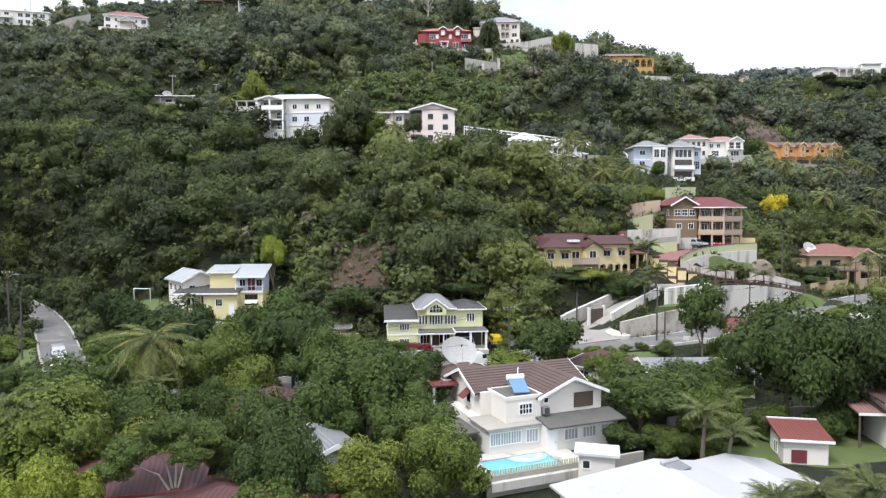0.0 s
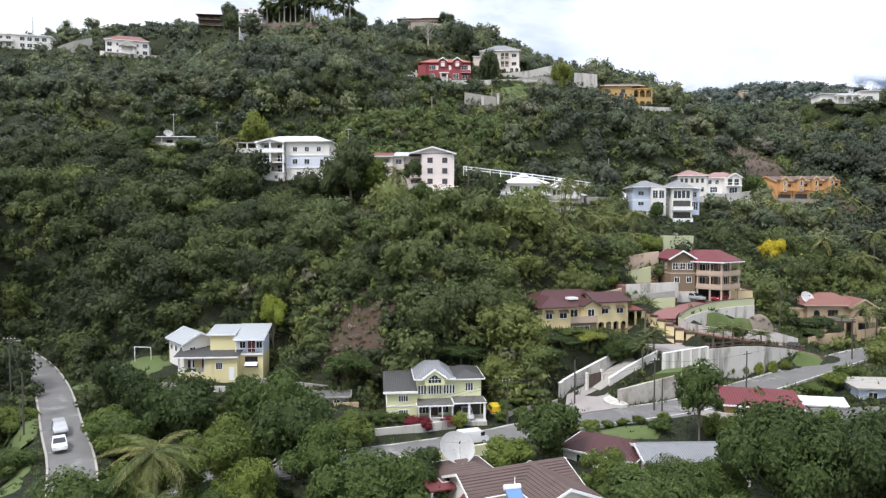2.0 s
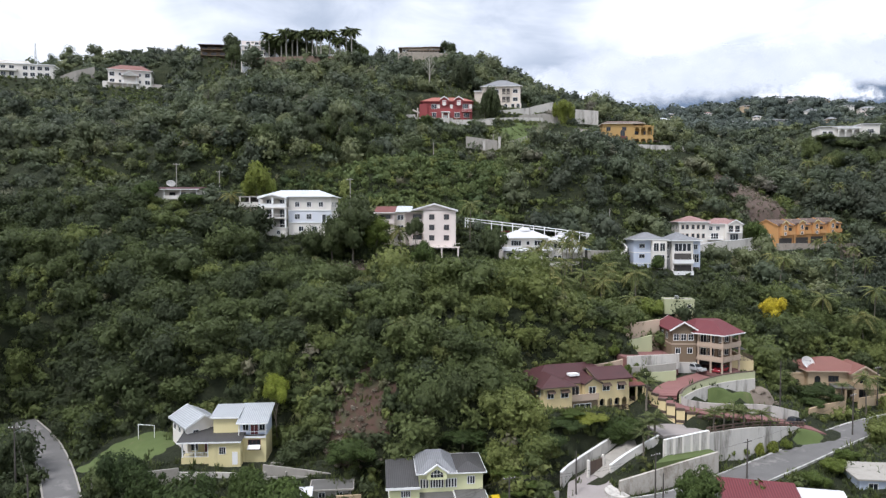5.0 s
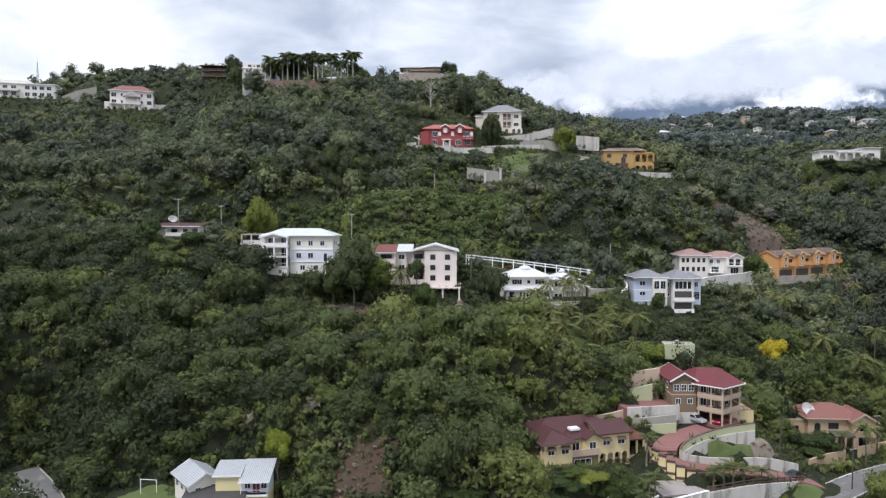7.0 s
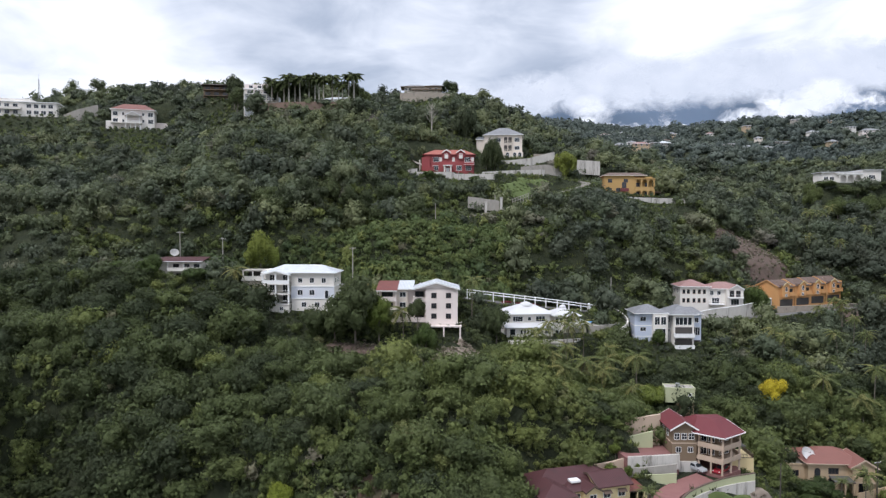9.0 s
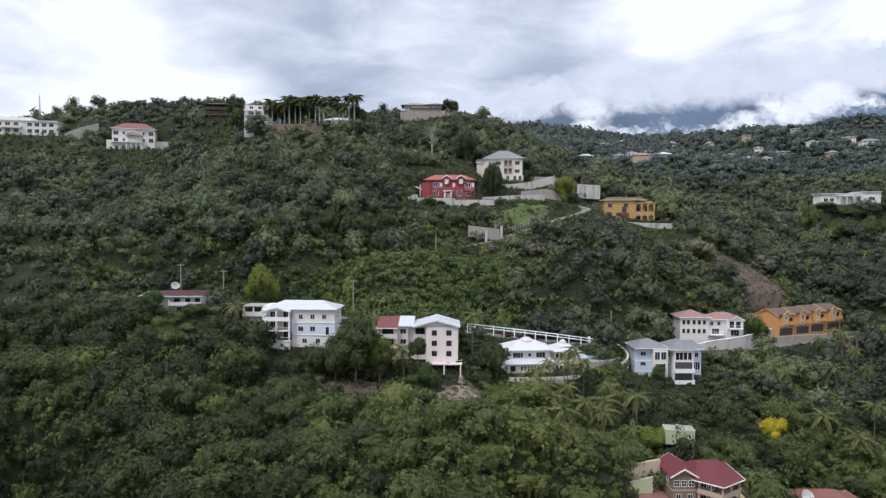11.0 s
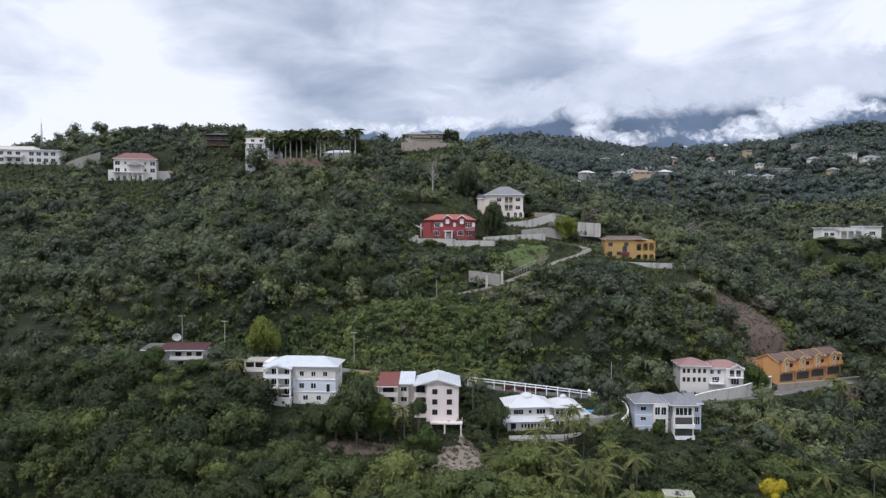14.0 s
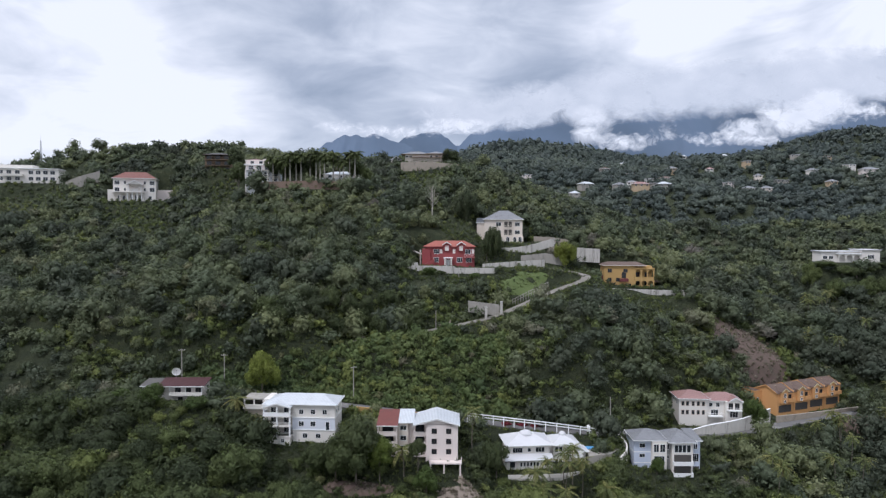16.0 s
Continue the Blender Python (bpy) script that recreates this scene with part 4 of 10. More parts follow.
def cloud_bank(x, y, z, w, h, seed, ragged, density, label, soft=1.3, dark=(0.62, 0.66, 0.72), pale=(0.93, 0.95, 0.98)):
    """A bank of low cloud: a far sheet whose edge dissolves."""
    m, t, b = material("low_cloud", 1.0)
    c = t.nodes.new("ShaderNodeTexCoord").outputs["Generated"]
    m2 = t.nodes.new("ShaderNodeMapping")
    m2.inputs["Location"].default_value = (seed * 3.1, 0, seed)
    m2.inputs["Scale"].default_value = (w / h, 1, 1)
    t.links.new(c, m2.inputs["Vector"])
    n1 = noise_node(t, m2.outputs[0], 2.4, 9.0, 0.66, 0.5)
    sep = t.nodes.new("ShaderNodeSeparateXYZ")
    t.links.new(c, sep.inputs[0])
    def hump(v, power):
        k = math_node(t, "SUBTRACT", math_node(t, "MULTIPLY", v, 2.0), 1.0)
        return math_node(t, "POWER", math_node(t, "ABSOLUTE", k), power)
    edge = math_node(t, "ADD", hump(sep.outputs["X"], 2.0), hump(sep.outputs["Z"], 2.0))
    rim = math_node(t, "ADD", hump(sep.outputs["X"], 9.0), hump(sep.outputs["Z"], 6.0))
    edge = math_node(t, "ADD", edge, math_node(t, "MULTIPLY", rim, 1.6))
    body = math_node(t, "ADD", math_node(t, "SUBTRACT", density, edge), math_node(t, "MULTIPLY", math_node(t, "SUBTRACT", n1, 0.5), ragged))
    alpha = math_node(t, "POWER", math_node(t, "MULTIPLY", body, soft, True), 1.25)
    shade = mix_node(t, math_node(t, "MULTIPLY", noise_node(t, m2.outputs[0], 2.0, 5.0), 1.0), dark, pale)
    glow_node = add(t, "ShaderNodeEmission", Strength=0.86)
    t.links.new(shade, glow_node.inputs[0])
    clear = t.nodes.new("ShaderNodeBsdfTransparent")
    mix = t.nodes.new("ShaderNodeMixShader")
    t.links.new(alpha, mix.inputs[0])
    t.links.new(clear.outputs[0], mix.inputs[1])
    t.links.new(glow_node.outputs[0], mix.inputs[2])
    t.links.new(mix.outputs[0], t.nodes["Material Output"].inputs[0])
    bm = bmesh.new()
    bm.faces.new([bm.verts.new(p) for p in ((x - w / 2, y, z - h / 2), (x + w / 2, y, z - h / 2), (x + w / 2, y + 2, z + h / 2), (x - w / 2, y + 2, z + h / 2))])
    ob = tagged(part("backdrop", bm, m, kind="structure"), label, "cloud")
    ob.visible_shadow = False


def sky_place(u, v, y):
    """Where a thing at the distance y stands that is seen at u, v from the top of the climb."""
    return (u - 784) / 1162 * y, 100 + (393 - v) / 1162 * y


for u, v, y, w, h, seed, ragged, density in (
    (1038, 220, 2700, 104, 104, 1, 1.9, 0.72),
    (1100, 248, 2704, 150, 50, 2, 2.4, 0.6),
    (1168, 222, 2708, 90, 80, 3, 2.8, 0.3),
    (1240, 242, 2712, 130, 40, 4, 2.6, 0.5),
    (1318, 230, 2716, 160, 70, 5, 2.3, 0.75),
    (1392, 206, 2720, 170, 86, 6, 2.3, 0.85),
    (1450, 184, 2724, 130, 90, 7, 2.3, 0.85),
    (1510, 194, 2728, 150, 56, 19, 2.8, 0.5),
    (800, 222, 2735, 190, 44, 8, 2.2, 0.7),
    (690, 230, 2300, 230, 40, 9, 2.6, 0.5),
    (600, 224, 2304, 160, 36, 20, 2.6, 0.45),
):
    cx, cz = sky_place(u, v, y)
    cloud_bank(cx, y, cz, w * y / 1162, h * y / 1162, seed, ragged, density, "low white cloud drifting over the mountains")
# the grey underside of the overcast hides the summits
for u, v, y, w, h, seed in ((850, 200, 2760, 320, 80, 30), (1000, 180, 2764, 420, 104, 31), (1165, 162, 2768, 500, 124, 32), (1350, 150, 2772, 500, 128, 33), (1530, 128, 2776, 520, 130, 34), (1680, 146, 2780, 360, 124, 35)):
    cx, cz = sky_place(u, v, y)
    cloud_bank(cx, y, cz, w * y / 1162, h * y / 1162, seed, 2.0, 1.0, "grey cloud base resting on the mountain", 1.15, (0.50, 0.55, 0.62), (0.74, 0.77, 0.82))

# ---- building kit ----
def thing(name, x, y, z, rz=0, label="", category="", group=""):
    ob = new(name)
    ob.empty_display_size = 0.5
    ob.matrix_basis = pose(x, y, z, 0, 0, rz)
    return tagged(ob, label, category, group)


def wall(house, x0, x1, y0, y1, z0, z1, mat, name="wall", label=""):
    bm = boxes((x0, x1, y0, y1, z0, z1))
    bmesh.ops.bevel(bm, geom=[e for e in bm.edges if abs(e.verts[0].co.z - e.verts[1].co.z) > 0.1], offset=0.03, segments=1, affect="EDGES")
    return part(name, bm, mat, house, label)


def prism(house, name, corners, z0, z1, mat, label=""):
    bm = bmesh.new()
    hull(bm, [(x, y, z0) for x, y in corners], [(x, y, z1) for x, y in corners])
    bmesh.ops.recalc_face_normals(bm, faces=bm.faces)
    return part(name, bm, mat, house, label)


def hip_roof(house, x0, x1, y0, y1, z, h, mat, over=0.6, thick=0.16, trim=None, flat=0.0, label=""):
    """A hipped roof; its ridge runs along the longer side. flat: share of the slope that is left level at the top."""
    x0, x1, y0, y1 = x0 - over, x1 + over, y0 - over, y1 + over
    d = min(x1 - x0, y1 - y0) / 2 * (1 - flat) - 0.05
    bm = bmesh.new()
    eave = [(x0, y0, z), (x1, y0, z), (x1, y1, z), (x0, y1, z)]
    top = [(x0 + d, y0 + d, z + h), (x1 - d, y0 + d, z + h), (x1 - d, y1 - d, z + h), (x0 + d, y1 - d, z + h)]
    hull(bm, eave, top)
    roof = part("roof", bm, mat, house, label)
    fascia_frame(roof, x0, x1, y0, y1, z, thick, trim or white_paint)
    return roof


def fascia_frame(roof, x0, x1, y0, y1, z, thick, mat):
    w = 0.06
    bm = boxes((x0 - w, x1 + w, y0 - w, y0, z - thick, z + 0.04), (x0 - w, x1 + w, y1, y1 + w, z - thick, z + 0.04),
               (x0 - w, x0, y0, y1, z - thick, z + 0.04), (x1, x1 + w, y0, y1, z - thick, z + 0.04),
               (x0, x1, y0, y1, z - thick + 0.02, z - 0.005))
    return part("fascia", bm, mat, roof)


def gable_roof(house, x0, x1, y0, y1, z, h, mat, axis="y", over=0.5, thick=0.2, trim=None, infill=None, label="", courses=0):
    """A gabled roof. axis: the way its ridge runs. infill: the gables' wall material. courses: rows of tiles on each slope."""
    def at(u, v, w):
        return (v, u, w) if axis == "y" else (u, v, w)
    a0, a1, b0, b1 = (y0, y1, x0, x1) if axis == "y" else (x0, x1, y0, y1)
    a0, a1, mid = a0 - over, a1 + over, (b0 + b1) / 2
    drop = h * over / ((b1 - b0) / 2)
    bm = bmesh.new()
    for lo in ((b0 - over), (b1 + over)):
        hull(bm, [at(a0, lo, z - drop), at(a1, lo, z - drop), at(a1, mid, z + h), at(a0, mid, z + h)],
             [at(a0, lo, z - drop + thick), at(a1, lo, z - drop + thick), at(a1, mid, z + h + thick), at(a0, mid, z + h + thick)])
    bmesh.ops.recalc_face_normals(bm, faces=bm.faces)
    roof = part("roof", bm, mat, house, label)
    for lo in ((b0 - over), (b1 + over)) if courses else ():
        for i in range(courses):
            bm, s0, s1 = bmesh.new(), i / courses, (i + 1.12) / courses
            p0, p1 = lo + (mid - lo) * s0, lo + (mid - lo) * min(s1, 1)
            q0, q1 = z - drop + (h + drop) * s0 + thick, z - drop + (h + drop) * min(s1, 1) + thick
            hull(bm, [at(a0 + 0.02, p0, q0 - 0.01), at(a1 - 0.02, p0, q0 - 0.01), at(a1 - 0.02, p1, q1 - 0.01), at(a0 + 0.02, p1, q1 - 0.01)],
                 [at(a0 + 0.02, p0, q0 + 0.075), at(a1 - 0.02, p0, q0 + 0.075), at(a1 - 0.02, p1, q1 + 0.012), at(a0 + 0.02, p1, q1 + 0.012)])
            bmesh.ops.recalc_face_normals(bm, faces=bm.faces)
            part("tile_course", bm, mat, roof)
    for a in (a0 - 0.06, a1):
        bm = bmesh.new()
        for lo in ((b0 - over), (b1 + over)):
            hull(bm, [at(a, lo, z - drop - 0.12), at(a + 0.06, lo, z - drop - 0.12), at(a + 0.06, mid, z + h - 0.12), at(a, mid, z + h - 0.12)],
                 [at(a, lo, z - drop + thick + 0.05), at(a + 0.06, lo, z - drop + thick + 0.05), at(a + 0.06, mid, z + h + thick + 0.05), at(a, mid, z + h + thick + 0.05)])
        bmesh.ops.remove_doubles(bm, verts=bm.verts, dist=0.002)
        bmesh.ops.recalc_face_normals(bm, faces=bm.faces)
        part("bargeboard", bm, trim or white_paint, roof)
    for a in (a0 + over, a1 - over - 0.2) if infill else ():
        bm = bmesh.new()
        hull(bm, [at(a, b0, z - 0.05), at(a, b1, z - 0.05), at(a, mid, z + h - 0.02)], [at(a + 0.2, b0, z - 0.05), at(a + 0.2, b1, z - 0.05), at(a + 0.2, mid, z + h - 0.02)])
        bmesh.ops.recalc_face_normals(bm, faces=bm.faces)
        part("gable", bm, infill, house)
    return roof


def shed_roof(house, x0, x1, y0, y1, z_front, z_back, mat, thick=0.18, trim=None, label=""):
    bm = bmesh.new()
    hull(bm, [(x0, y0, z_front), (x1, y0, z_front), (x1, y1, z_back), (x0, y1, z_back)],
         [(x0, y0, z_front + thick), (x1, y0, z_front + thick), (x1, y1, z_back + thick), (x0, y1, z_back + thick)])
    roof = part("roof", bm, mat, house, label)
    part("fascia", boxes((x0, x1, y0 - 0.05, y0, z_front - 0.05, z_front + thick + 0.02)), trim or white_paint, roof)
    return roof


def flat_roof(house, x0, x1, y0, y1, z, mat, rim=0.35, rim_mat=None, label=""):
    roof = part("roof", boxes((x0, x1, y0, y1, z, z + 0.15)), mat, house, label)
    w = 0.16
    part("parapet", boxes((x0 - w, x1 + w, y0 - w, y0, z - 0.1, z + rim), (x0 - w, x1 + w, y1, y1 + w, z - 0.1, z + rim),
                          (x0 - w, x0, y0, y1, z - 0.1, z + rim), (x1, x1 + w, y0, y1, z - 0.1, z + rim)), rim_mat or white_wall, roof)
    return roof


def lattice(upright, level, y0, y1, top):
    """Bars that cross one another, as one piece: upright and level are their edges."""
    xs = sorted({v for b in upright for v in b})
    zs = sorted({v for b in level for v in b} | {top})
    bm = bmesh.new()
    vs = {}
    def vert(x, z):
        if (x, z) not in vs:
            vs[x, z] = bm.verts.new((x, y0, z))
        return vs[x, z]
    for xa, xb in zip(xs, xs[1:]):
        for za, zb in zip(zs, zs[1:]):
            cx, cz = (xa + xb) / 2, (za + zb) / 2
            if any(a < cx < b for a, b in upright) or any(a < cz < b for a, b in level):
                bm.faces.new((vert(xa, za), vert(xb, za), vert(xb, zb), vert(xa, zb)))
    made = bmesh.ops.extrude_face_region(bm, geom=bm.faces[:])
    for v in made["geom"]:
        if isinstance(v, bmesh.types.BMVert):
            v.co.y = y1
    bmesh.ops.recalc_face_normals(bm, faces=bm.faces)
    return bm


WINDOWS = {}
FACES = {"f": 0, "r": 90, "b": 180, "l": -90}


def window_meshes(w, h, cols, rows, frame_mat, glass_mat, arch):
    key = (w, h, cols, rows, frame_mat.name, glass_mat.name, arch)
    if key not in WINDOWS:
        e = 0.09
        upright = [(-w / 2 - e, -w / 2)] + [(-w / 2 + w * k / cols - 0.03, -w / 2 + w * k / cols + 0.03) for k in range(1, cols)] + [(w / 2, w / 2 + e)]
        level = [(-e, 0.0)] + [(h * k / rows - 0.025, h * k / rows + 0.025) for k in range(1, rows)] + ([] if arch else [(h, h + e)])
        bm = lattice(upright, level, -0.07, 0.02, h)
        if arch:
            n, r = 8, w / 2
            for k in range(n):
                a, b = math.pi * k / n, math.pi * (k + 1) / n
                ring = [(r * math.cos(a), h + r * math.sin(a)), ((r + e) * math.cos(a), h + (r + e) * math.sin(a)), ((r + e) * math.cos(b), h + (r + e) * math.sin(b)), (r * math.cos(b), h + r * math.sin(b))]
                hull(bm, [(x, -0.07, z) for x, z in ring], [(x, 0.02, z) for x, z in ring])
            bmesh.ops.remove_doubles(bm, verts=bm.verts, dist=0.002)
        bmesh.ops.recalc_face_normals(bm, faces=bm.faces)
        fr = bpy.data.meshes.new("window")
        bm.to_mesh(fr)
        bm.free()
        fr.materials.append(frame_mat)
        bm = boxes((-w / 2, w / 2, -0.03, 0.01, 0.0, h))
        if arch:
            pts = [(w / 2 * math.cos(math.pi * k / 8), h + w / 2 * math.sin(math.pi * k / 8)) for k in range(9)]
            hull(bm, [(x, -0.03, z) for x, z in pts], [(x, 0.01, z) for x, z in pts])
            bmesh.ops.recalc_face_normals(bm, faces=bm.faces)
        pa = bpy.data.meshes.new("pane")
        bm.to_mesh(pa)
        bm.free()
        pa.materials.append(glass_mat)
        WINDOWS[key] = fr, pa
    return WINDOWS[key]


def window(house, face, plane, u, z, w=1.2, h=1.3, cols=2, rows=1, frame_mat=None, glass_mat=None, arch=False, name="window", label=""):
    """A window on one face of a house (f front, r right, l left, b back), at u along it, its sill at z."""
    fr, pa = window_meshes(w, h, cols, rows, frame_mat or white_paint, glass_mat or glass, arch)
    m = pose(u, plane, z) if face == "f" else pose(plane, u, z, 0, 0, FACES[face]) if face in "rl" else pose(u, plane, z, 0, 0, 180)
    ob = part_of(name, fr, house, label, m=m)
    part_of("pane", pa, ob)
    return ob


def windows(house, face, plane, us, z, **kw):
    for u in us:
        window(house, face, plane, u, z, **kw)


def door(house, face, plane, u, z, w=1.0, h=2.1, leaf=None, frame_mat=None, cols=1):
    ob = window(house, face, plane, u, z, w, h, cols, 1, frame_mat, leaf or dark_brown, name="door")
    bm = boxes((w / 2 - 0.16, w / 2 - 0.08, -0.09, -0.03, 1.0, 1.06))
    part("handle", bm, steel, ob)
    return ob


def post(house, x, y, z0, z1, mat, r=0.14, name="post", round_post=True):
    if round_post:
        bm = bmesh.new()
        tube(bm, [(x, y, z0), (x, y, z0 + 0.2), (x, y, z0 + 0.21), (x, y, z1 - 0.2), (x, y, z1 - 0.19), (x, y, z1)], [r * 1.35, r * 1.35, r, r * 0.92, r * 1.3, r * 1.3], 10)
    else:
        bm = boxes((x - r, x + r, y - r, y + r, z0, z1), (x - r - 0.04, x + r + 0.04, y - r - 0.04, y + r + 0.04, z0, z0 + 0.15))
    return part(name, bm, mat, house)


BALUSTERS = {}


def railing(house, x0, y0, x1, y1, z, mat, height=0.95, pitch=0.25, solid=False, parent_name="railing"):
    """A railing from (x0, y0) to (x1, y1): a solid parapet, or a top and bottom rail with balusters."""
    d = Vector((x1 - x0, y1 - y0, 0))
    n = d.length
    m = Matrix.Translation((x0, y0, z)) @ Matrix.Rotation(math.atan2(d.y, d.x), 4, "Z")
    if solid:
        bm = boxes((0, n, -0.07, 0.07, 0, height), (-0.03, n + 0.03, -0.11, 0.11, height, height + 0.07))
        bm.transform(m)
        return part("parapet", bm, mat, house)
    bm = boxes((0, n, -0.05, 0.05, height - 0.08, height))
    bm.transform(m)
    ob = part(parent_name, bm, mat, house)
    bm = boxes((0, n, -0.04, 0.04, 0.06, 0.13))
    bm.transform(m)
    part("bottom_rail", bm, mat, house)
    key = (mat.name, height)
    if key not in BALUSTERS:
        b = boxes((-0.035, 0.035, -0.035, 0.035, 0.0, height - 0.06))
        me = bpy.data.meshes.new("baluster")
        b.to_mesh(me)
        b.free()
        me.materials.append(mat)
        BALUSTERS[key] = me
    k = max(2, int(n / pitch))
    if ob.parent and ob.parent.parent is None:
        for i in range(k + 1):
            part_of("baluster", BALUSTERS[key], ob, m=m @ Matrix.Translation((n * i / k, 0, 0)))
    return ob


def arcade(house, x0, x1, y, z0, z1, bays, mat, thick=0.3, pier=0.35, name="arcade"):
    """A wall of open arches between x0 and x1, its face at y."""
    bm = bmesh.new()
    step = (x1 - x0) / bays
    r = (step - pier) / 2
    spring = z1 - r - 0.35
    for i in range(bays + 1):
        x = x0 + i * step
        box(bm, x - pier / 2, x + pier / 2, y, y + thick, z0, spring)
    for i in range(bays):
        c = x0 + (i + 0.5) * step
        n = 10
        arc = [(c + r * math.cos(math.pi * k / n), spring + r * math.sin(math.pi * k / n)) for k in range(n + 1)]
        for a, b in zip(arc, arc[1:]):
            ring = [(b[0], b[1]), (a[0], a[1]), (a[0], z1), (b[0], z1)]
            hull(bm, [(x, y, z) for x, z in ring], [(x, y + thick, z) for x, z in ring])
    for x, s in ((x0, 1), (x1, 1)):
        box(bm, x - pier / 2, x + pier / 2, y, y + thick, spring, z1)
    for i in range(1, bays):
        x = x0 + i * step
        box(bm, x - pier / 2, x + pier / 2, y, y + thick, spring, z1)
    bmesh.ops.recalc_face_normals(bm, faces=bm.faces)
    return part(name, bm, mat, house)


def hood(house, face, plane, u, z, w, mat, depth=0.8, drop=0.45):
    bm = bmesh.new()
    hull(bm, [(-w / 2, -depth, -drop), (w / 2, -depth, -drop), (w / 2, 0, 0), (-w / 2, 0, 0)], [(-w / 2, -depth, -drop + 0.06), (w / 2, -depth, -drop + 0.06), (w / 2, 0, 0.06), (-w / 2, 0, 0.06)])
    bm.transform(pose(u, plane, z) if face == "f" else pose(plane, u, z, 0, 0, FACES[face]))
    return part("awning", bm, mat, house)


def balcony(house, x0, x1, y0, y1, z, slab_mat, rail_mat, solid=True, height=0.95):
    """A slab with a railing along its front and both ends; the house stands at y1."""
    ob = part("balcony", boxes((x0, x1, y0, y1, z - 0.22, z)), slab_mat, house)
    railing(ob, x0, y0 + 0.08, x1, y0 + 0.08, z, rail_mat, height, solid=solid)
    for x in (x0 + 0.08, x1 - 0.08):
        railing(ob, x, y0 + 0.16, x, y1, z, rail_mat, height, solid=solid)
    return ob


def ruled_wall(name, points, height, mat, thick=0.3, cap=None, label="", foot=1.5, kind=""):
    """A garden or retaining wall along points whose z is its top."""
    ob = ribbon(name, points, thick / 2, mat, height + foot, 0.0, 0.0, label, kind, "wall")
    if cap:
        ribbon("coping", points, thick / 2 + 0.05, cap, 0.1, 0.08, 0.0, "", "", "", ob)
    return ob

# ---- houses along the street ----
def yellow_house():
    h = thing("house", -1.3, 100, 0.5, 6, "pale lemon two-storey house with grey roofs and white trim", "house")
    h.scale = (1, 1, 0.87)
    wall(h, -7.2, -2.7, -3.4, 5, -2, 4.9, lemon_wall)
    wall(h, -2.7, 7.2, -1.5, 6, -2, 6.6, lemon_wall)
    part("string_course", boxes((-7.26, -2.64, -3.46, 5, 2.35, 2.55)), white_paint, h)
    shed = bmesh.new()
    hull(shed, [(-7.7, -3.9, 4.9), (-2.72, -3.9, 4.9), (-2.72, 5.4, 6.3), (-7.7, 5.4, 6.0)], [(-7.7, -3.9, 5.05), (-2.72, -3.9, 5.05), (-2.72, 5.4, 6.5), (-7.7, 5.4, 6.2)])
    wing = part("roof", shed, roof_slate, h, "dark weathered wing roof")
    part("fascia", boxes((-7.76, -2.66, -3.98, -3.9, 4.72, 5.12)), white_paint, wing)
    hip_roof(h, -2.6, 2.6, -1.9, 5.6, 6.65, 1.75, roof_grey, 0.5, flat=0.35)
    hip_roof(h, 2.9, 7.2, -1.5, 6, 6.45, 1.0, roof_slate, 0.5)
    # pediment with a fan window
    bm = bmesh.new()
    hull(bm, [(-1.5, -2.5, 6.3), (1.5, -2.5, 6.3), (1.5, -2.5, 6.75), (0, -2.5, 8.05), (-1.5, -2.5, 6.75)], [(-1.5, 0.6, 6.3), (1.5, 0.6, 6.3), (1.5, 0.6, 6.75), (0, 0.6, 8.05), (-1.5, 0.6, 6.75)])
    part("pediment", bm, lemon_wall, h)
    bm = bmesh.new()
    for s in (-1, 1):
        hull(bm, [(0, -2.75, 8.15), (s * 1.9, -2.75, 6.6), (s * 1.9, -2.45, 6.6), (0, -2.45, 8.15)][::s], [(0, -2.75, 8.42), (s * 1.9, -2.75, 6.87), (s * 1.9, -2.45, 6.87), (0, -2.45, 8.42)][::s])
    bmesh.ops.recalc_face_normals(bm, faces=bm.faces)
    part("pediment_trim", bm, white_paint, h)
    bm = bmesh.new()
    for s in (-1, 1):
        hull(bm, [(0, 0.7, 8.2), (s * 1.8, 0.7, 6.72), (s * 1.8, -2.4, 6.72), (0, -2.4, 8.2)], [(0, 0.7, 8.32), (s * 1.8, 0.7, 6.84), (s * 1.8, -2.4, 6.84), (0, -2.4, 8.32)])
    bmesh.ops.recalc_face_normals(bm, faces=bm.faces)
    part("pediment_roof", bm, roof_grey, h)
    bm = bmesh.new()
    hull(bm, [(-0.95, -2.53, 6.05), (0.95, -2.53, 6.05), (0.95, -2.53, 6.75), (0, -2.53, 7.45), (-0.95, -2.53, 6.75)], [(-0.95, -2.49, 6.05), (0.95, -2.49, 6.05), (0.95, -2.49, 6.75), (0, -2.49, 7.45), (-0.95, -2.49, 6.75)])
    fan = part("window", bm, glass, h, "black fan window in the pediment")
    part("glazing_bar", boxes((-0.95, 0.95, -2.56, -2.53, 6.62, 6.68), (-0.5, -0.45, -2.56, -2.53, 6.05, 7.05), (0.45, 0.5, -2.56, -2.53, 6.05, 7.05), (-0.03, 0.03, -2.56, -2.53, 6.05, 7.4)), white_paint, fan)
    part("pediment_base", boxes((-1.5, 1.5, -2.5, -1.5, 5.6, 6.3)), lemon_wall, h)
    for row in ((-2.3, -1.85, -1.4), (-0.75, -0.33, 0.09, 0.51, 0.93), (1.6, 2.05, 2.5, 2.95)):
        windows(h, "f", -1.5, row, 3.85, w=0.24, h=1.45, cols=1)
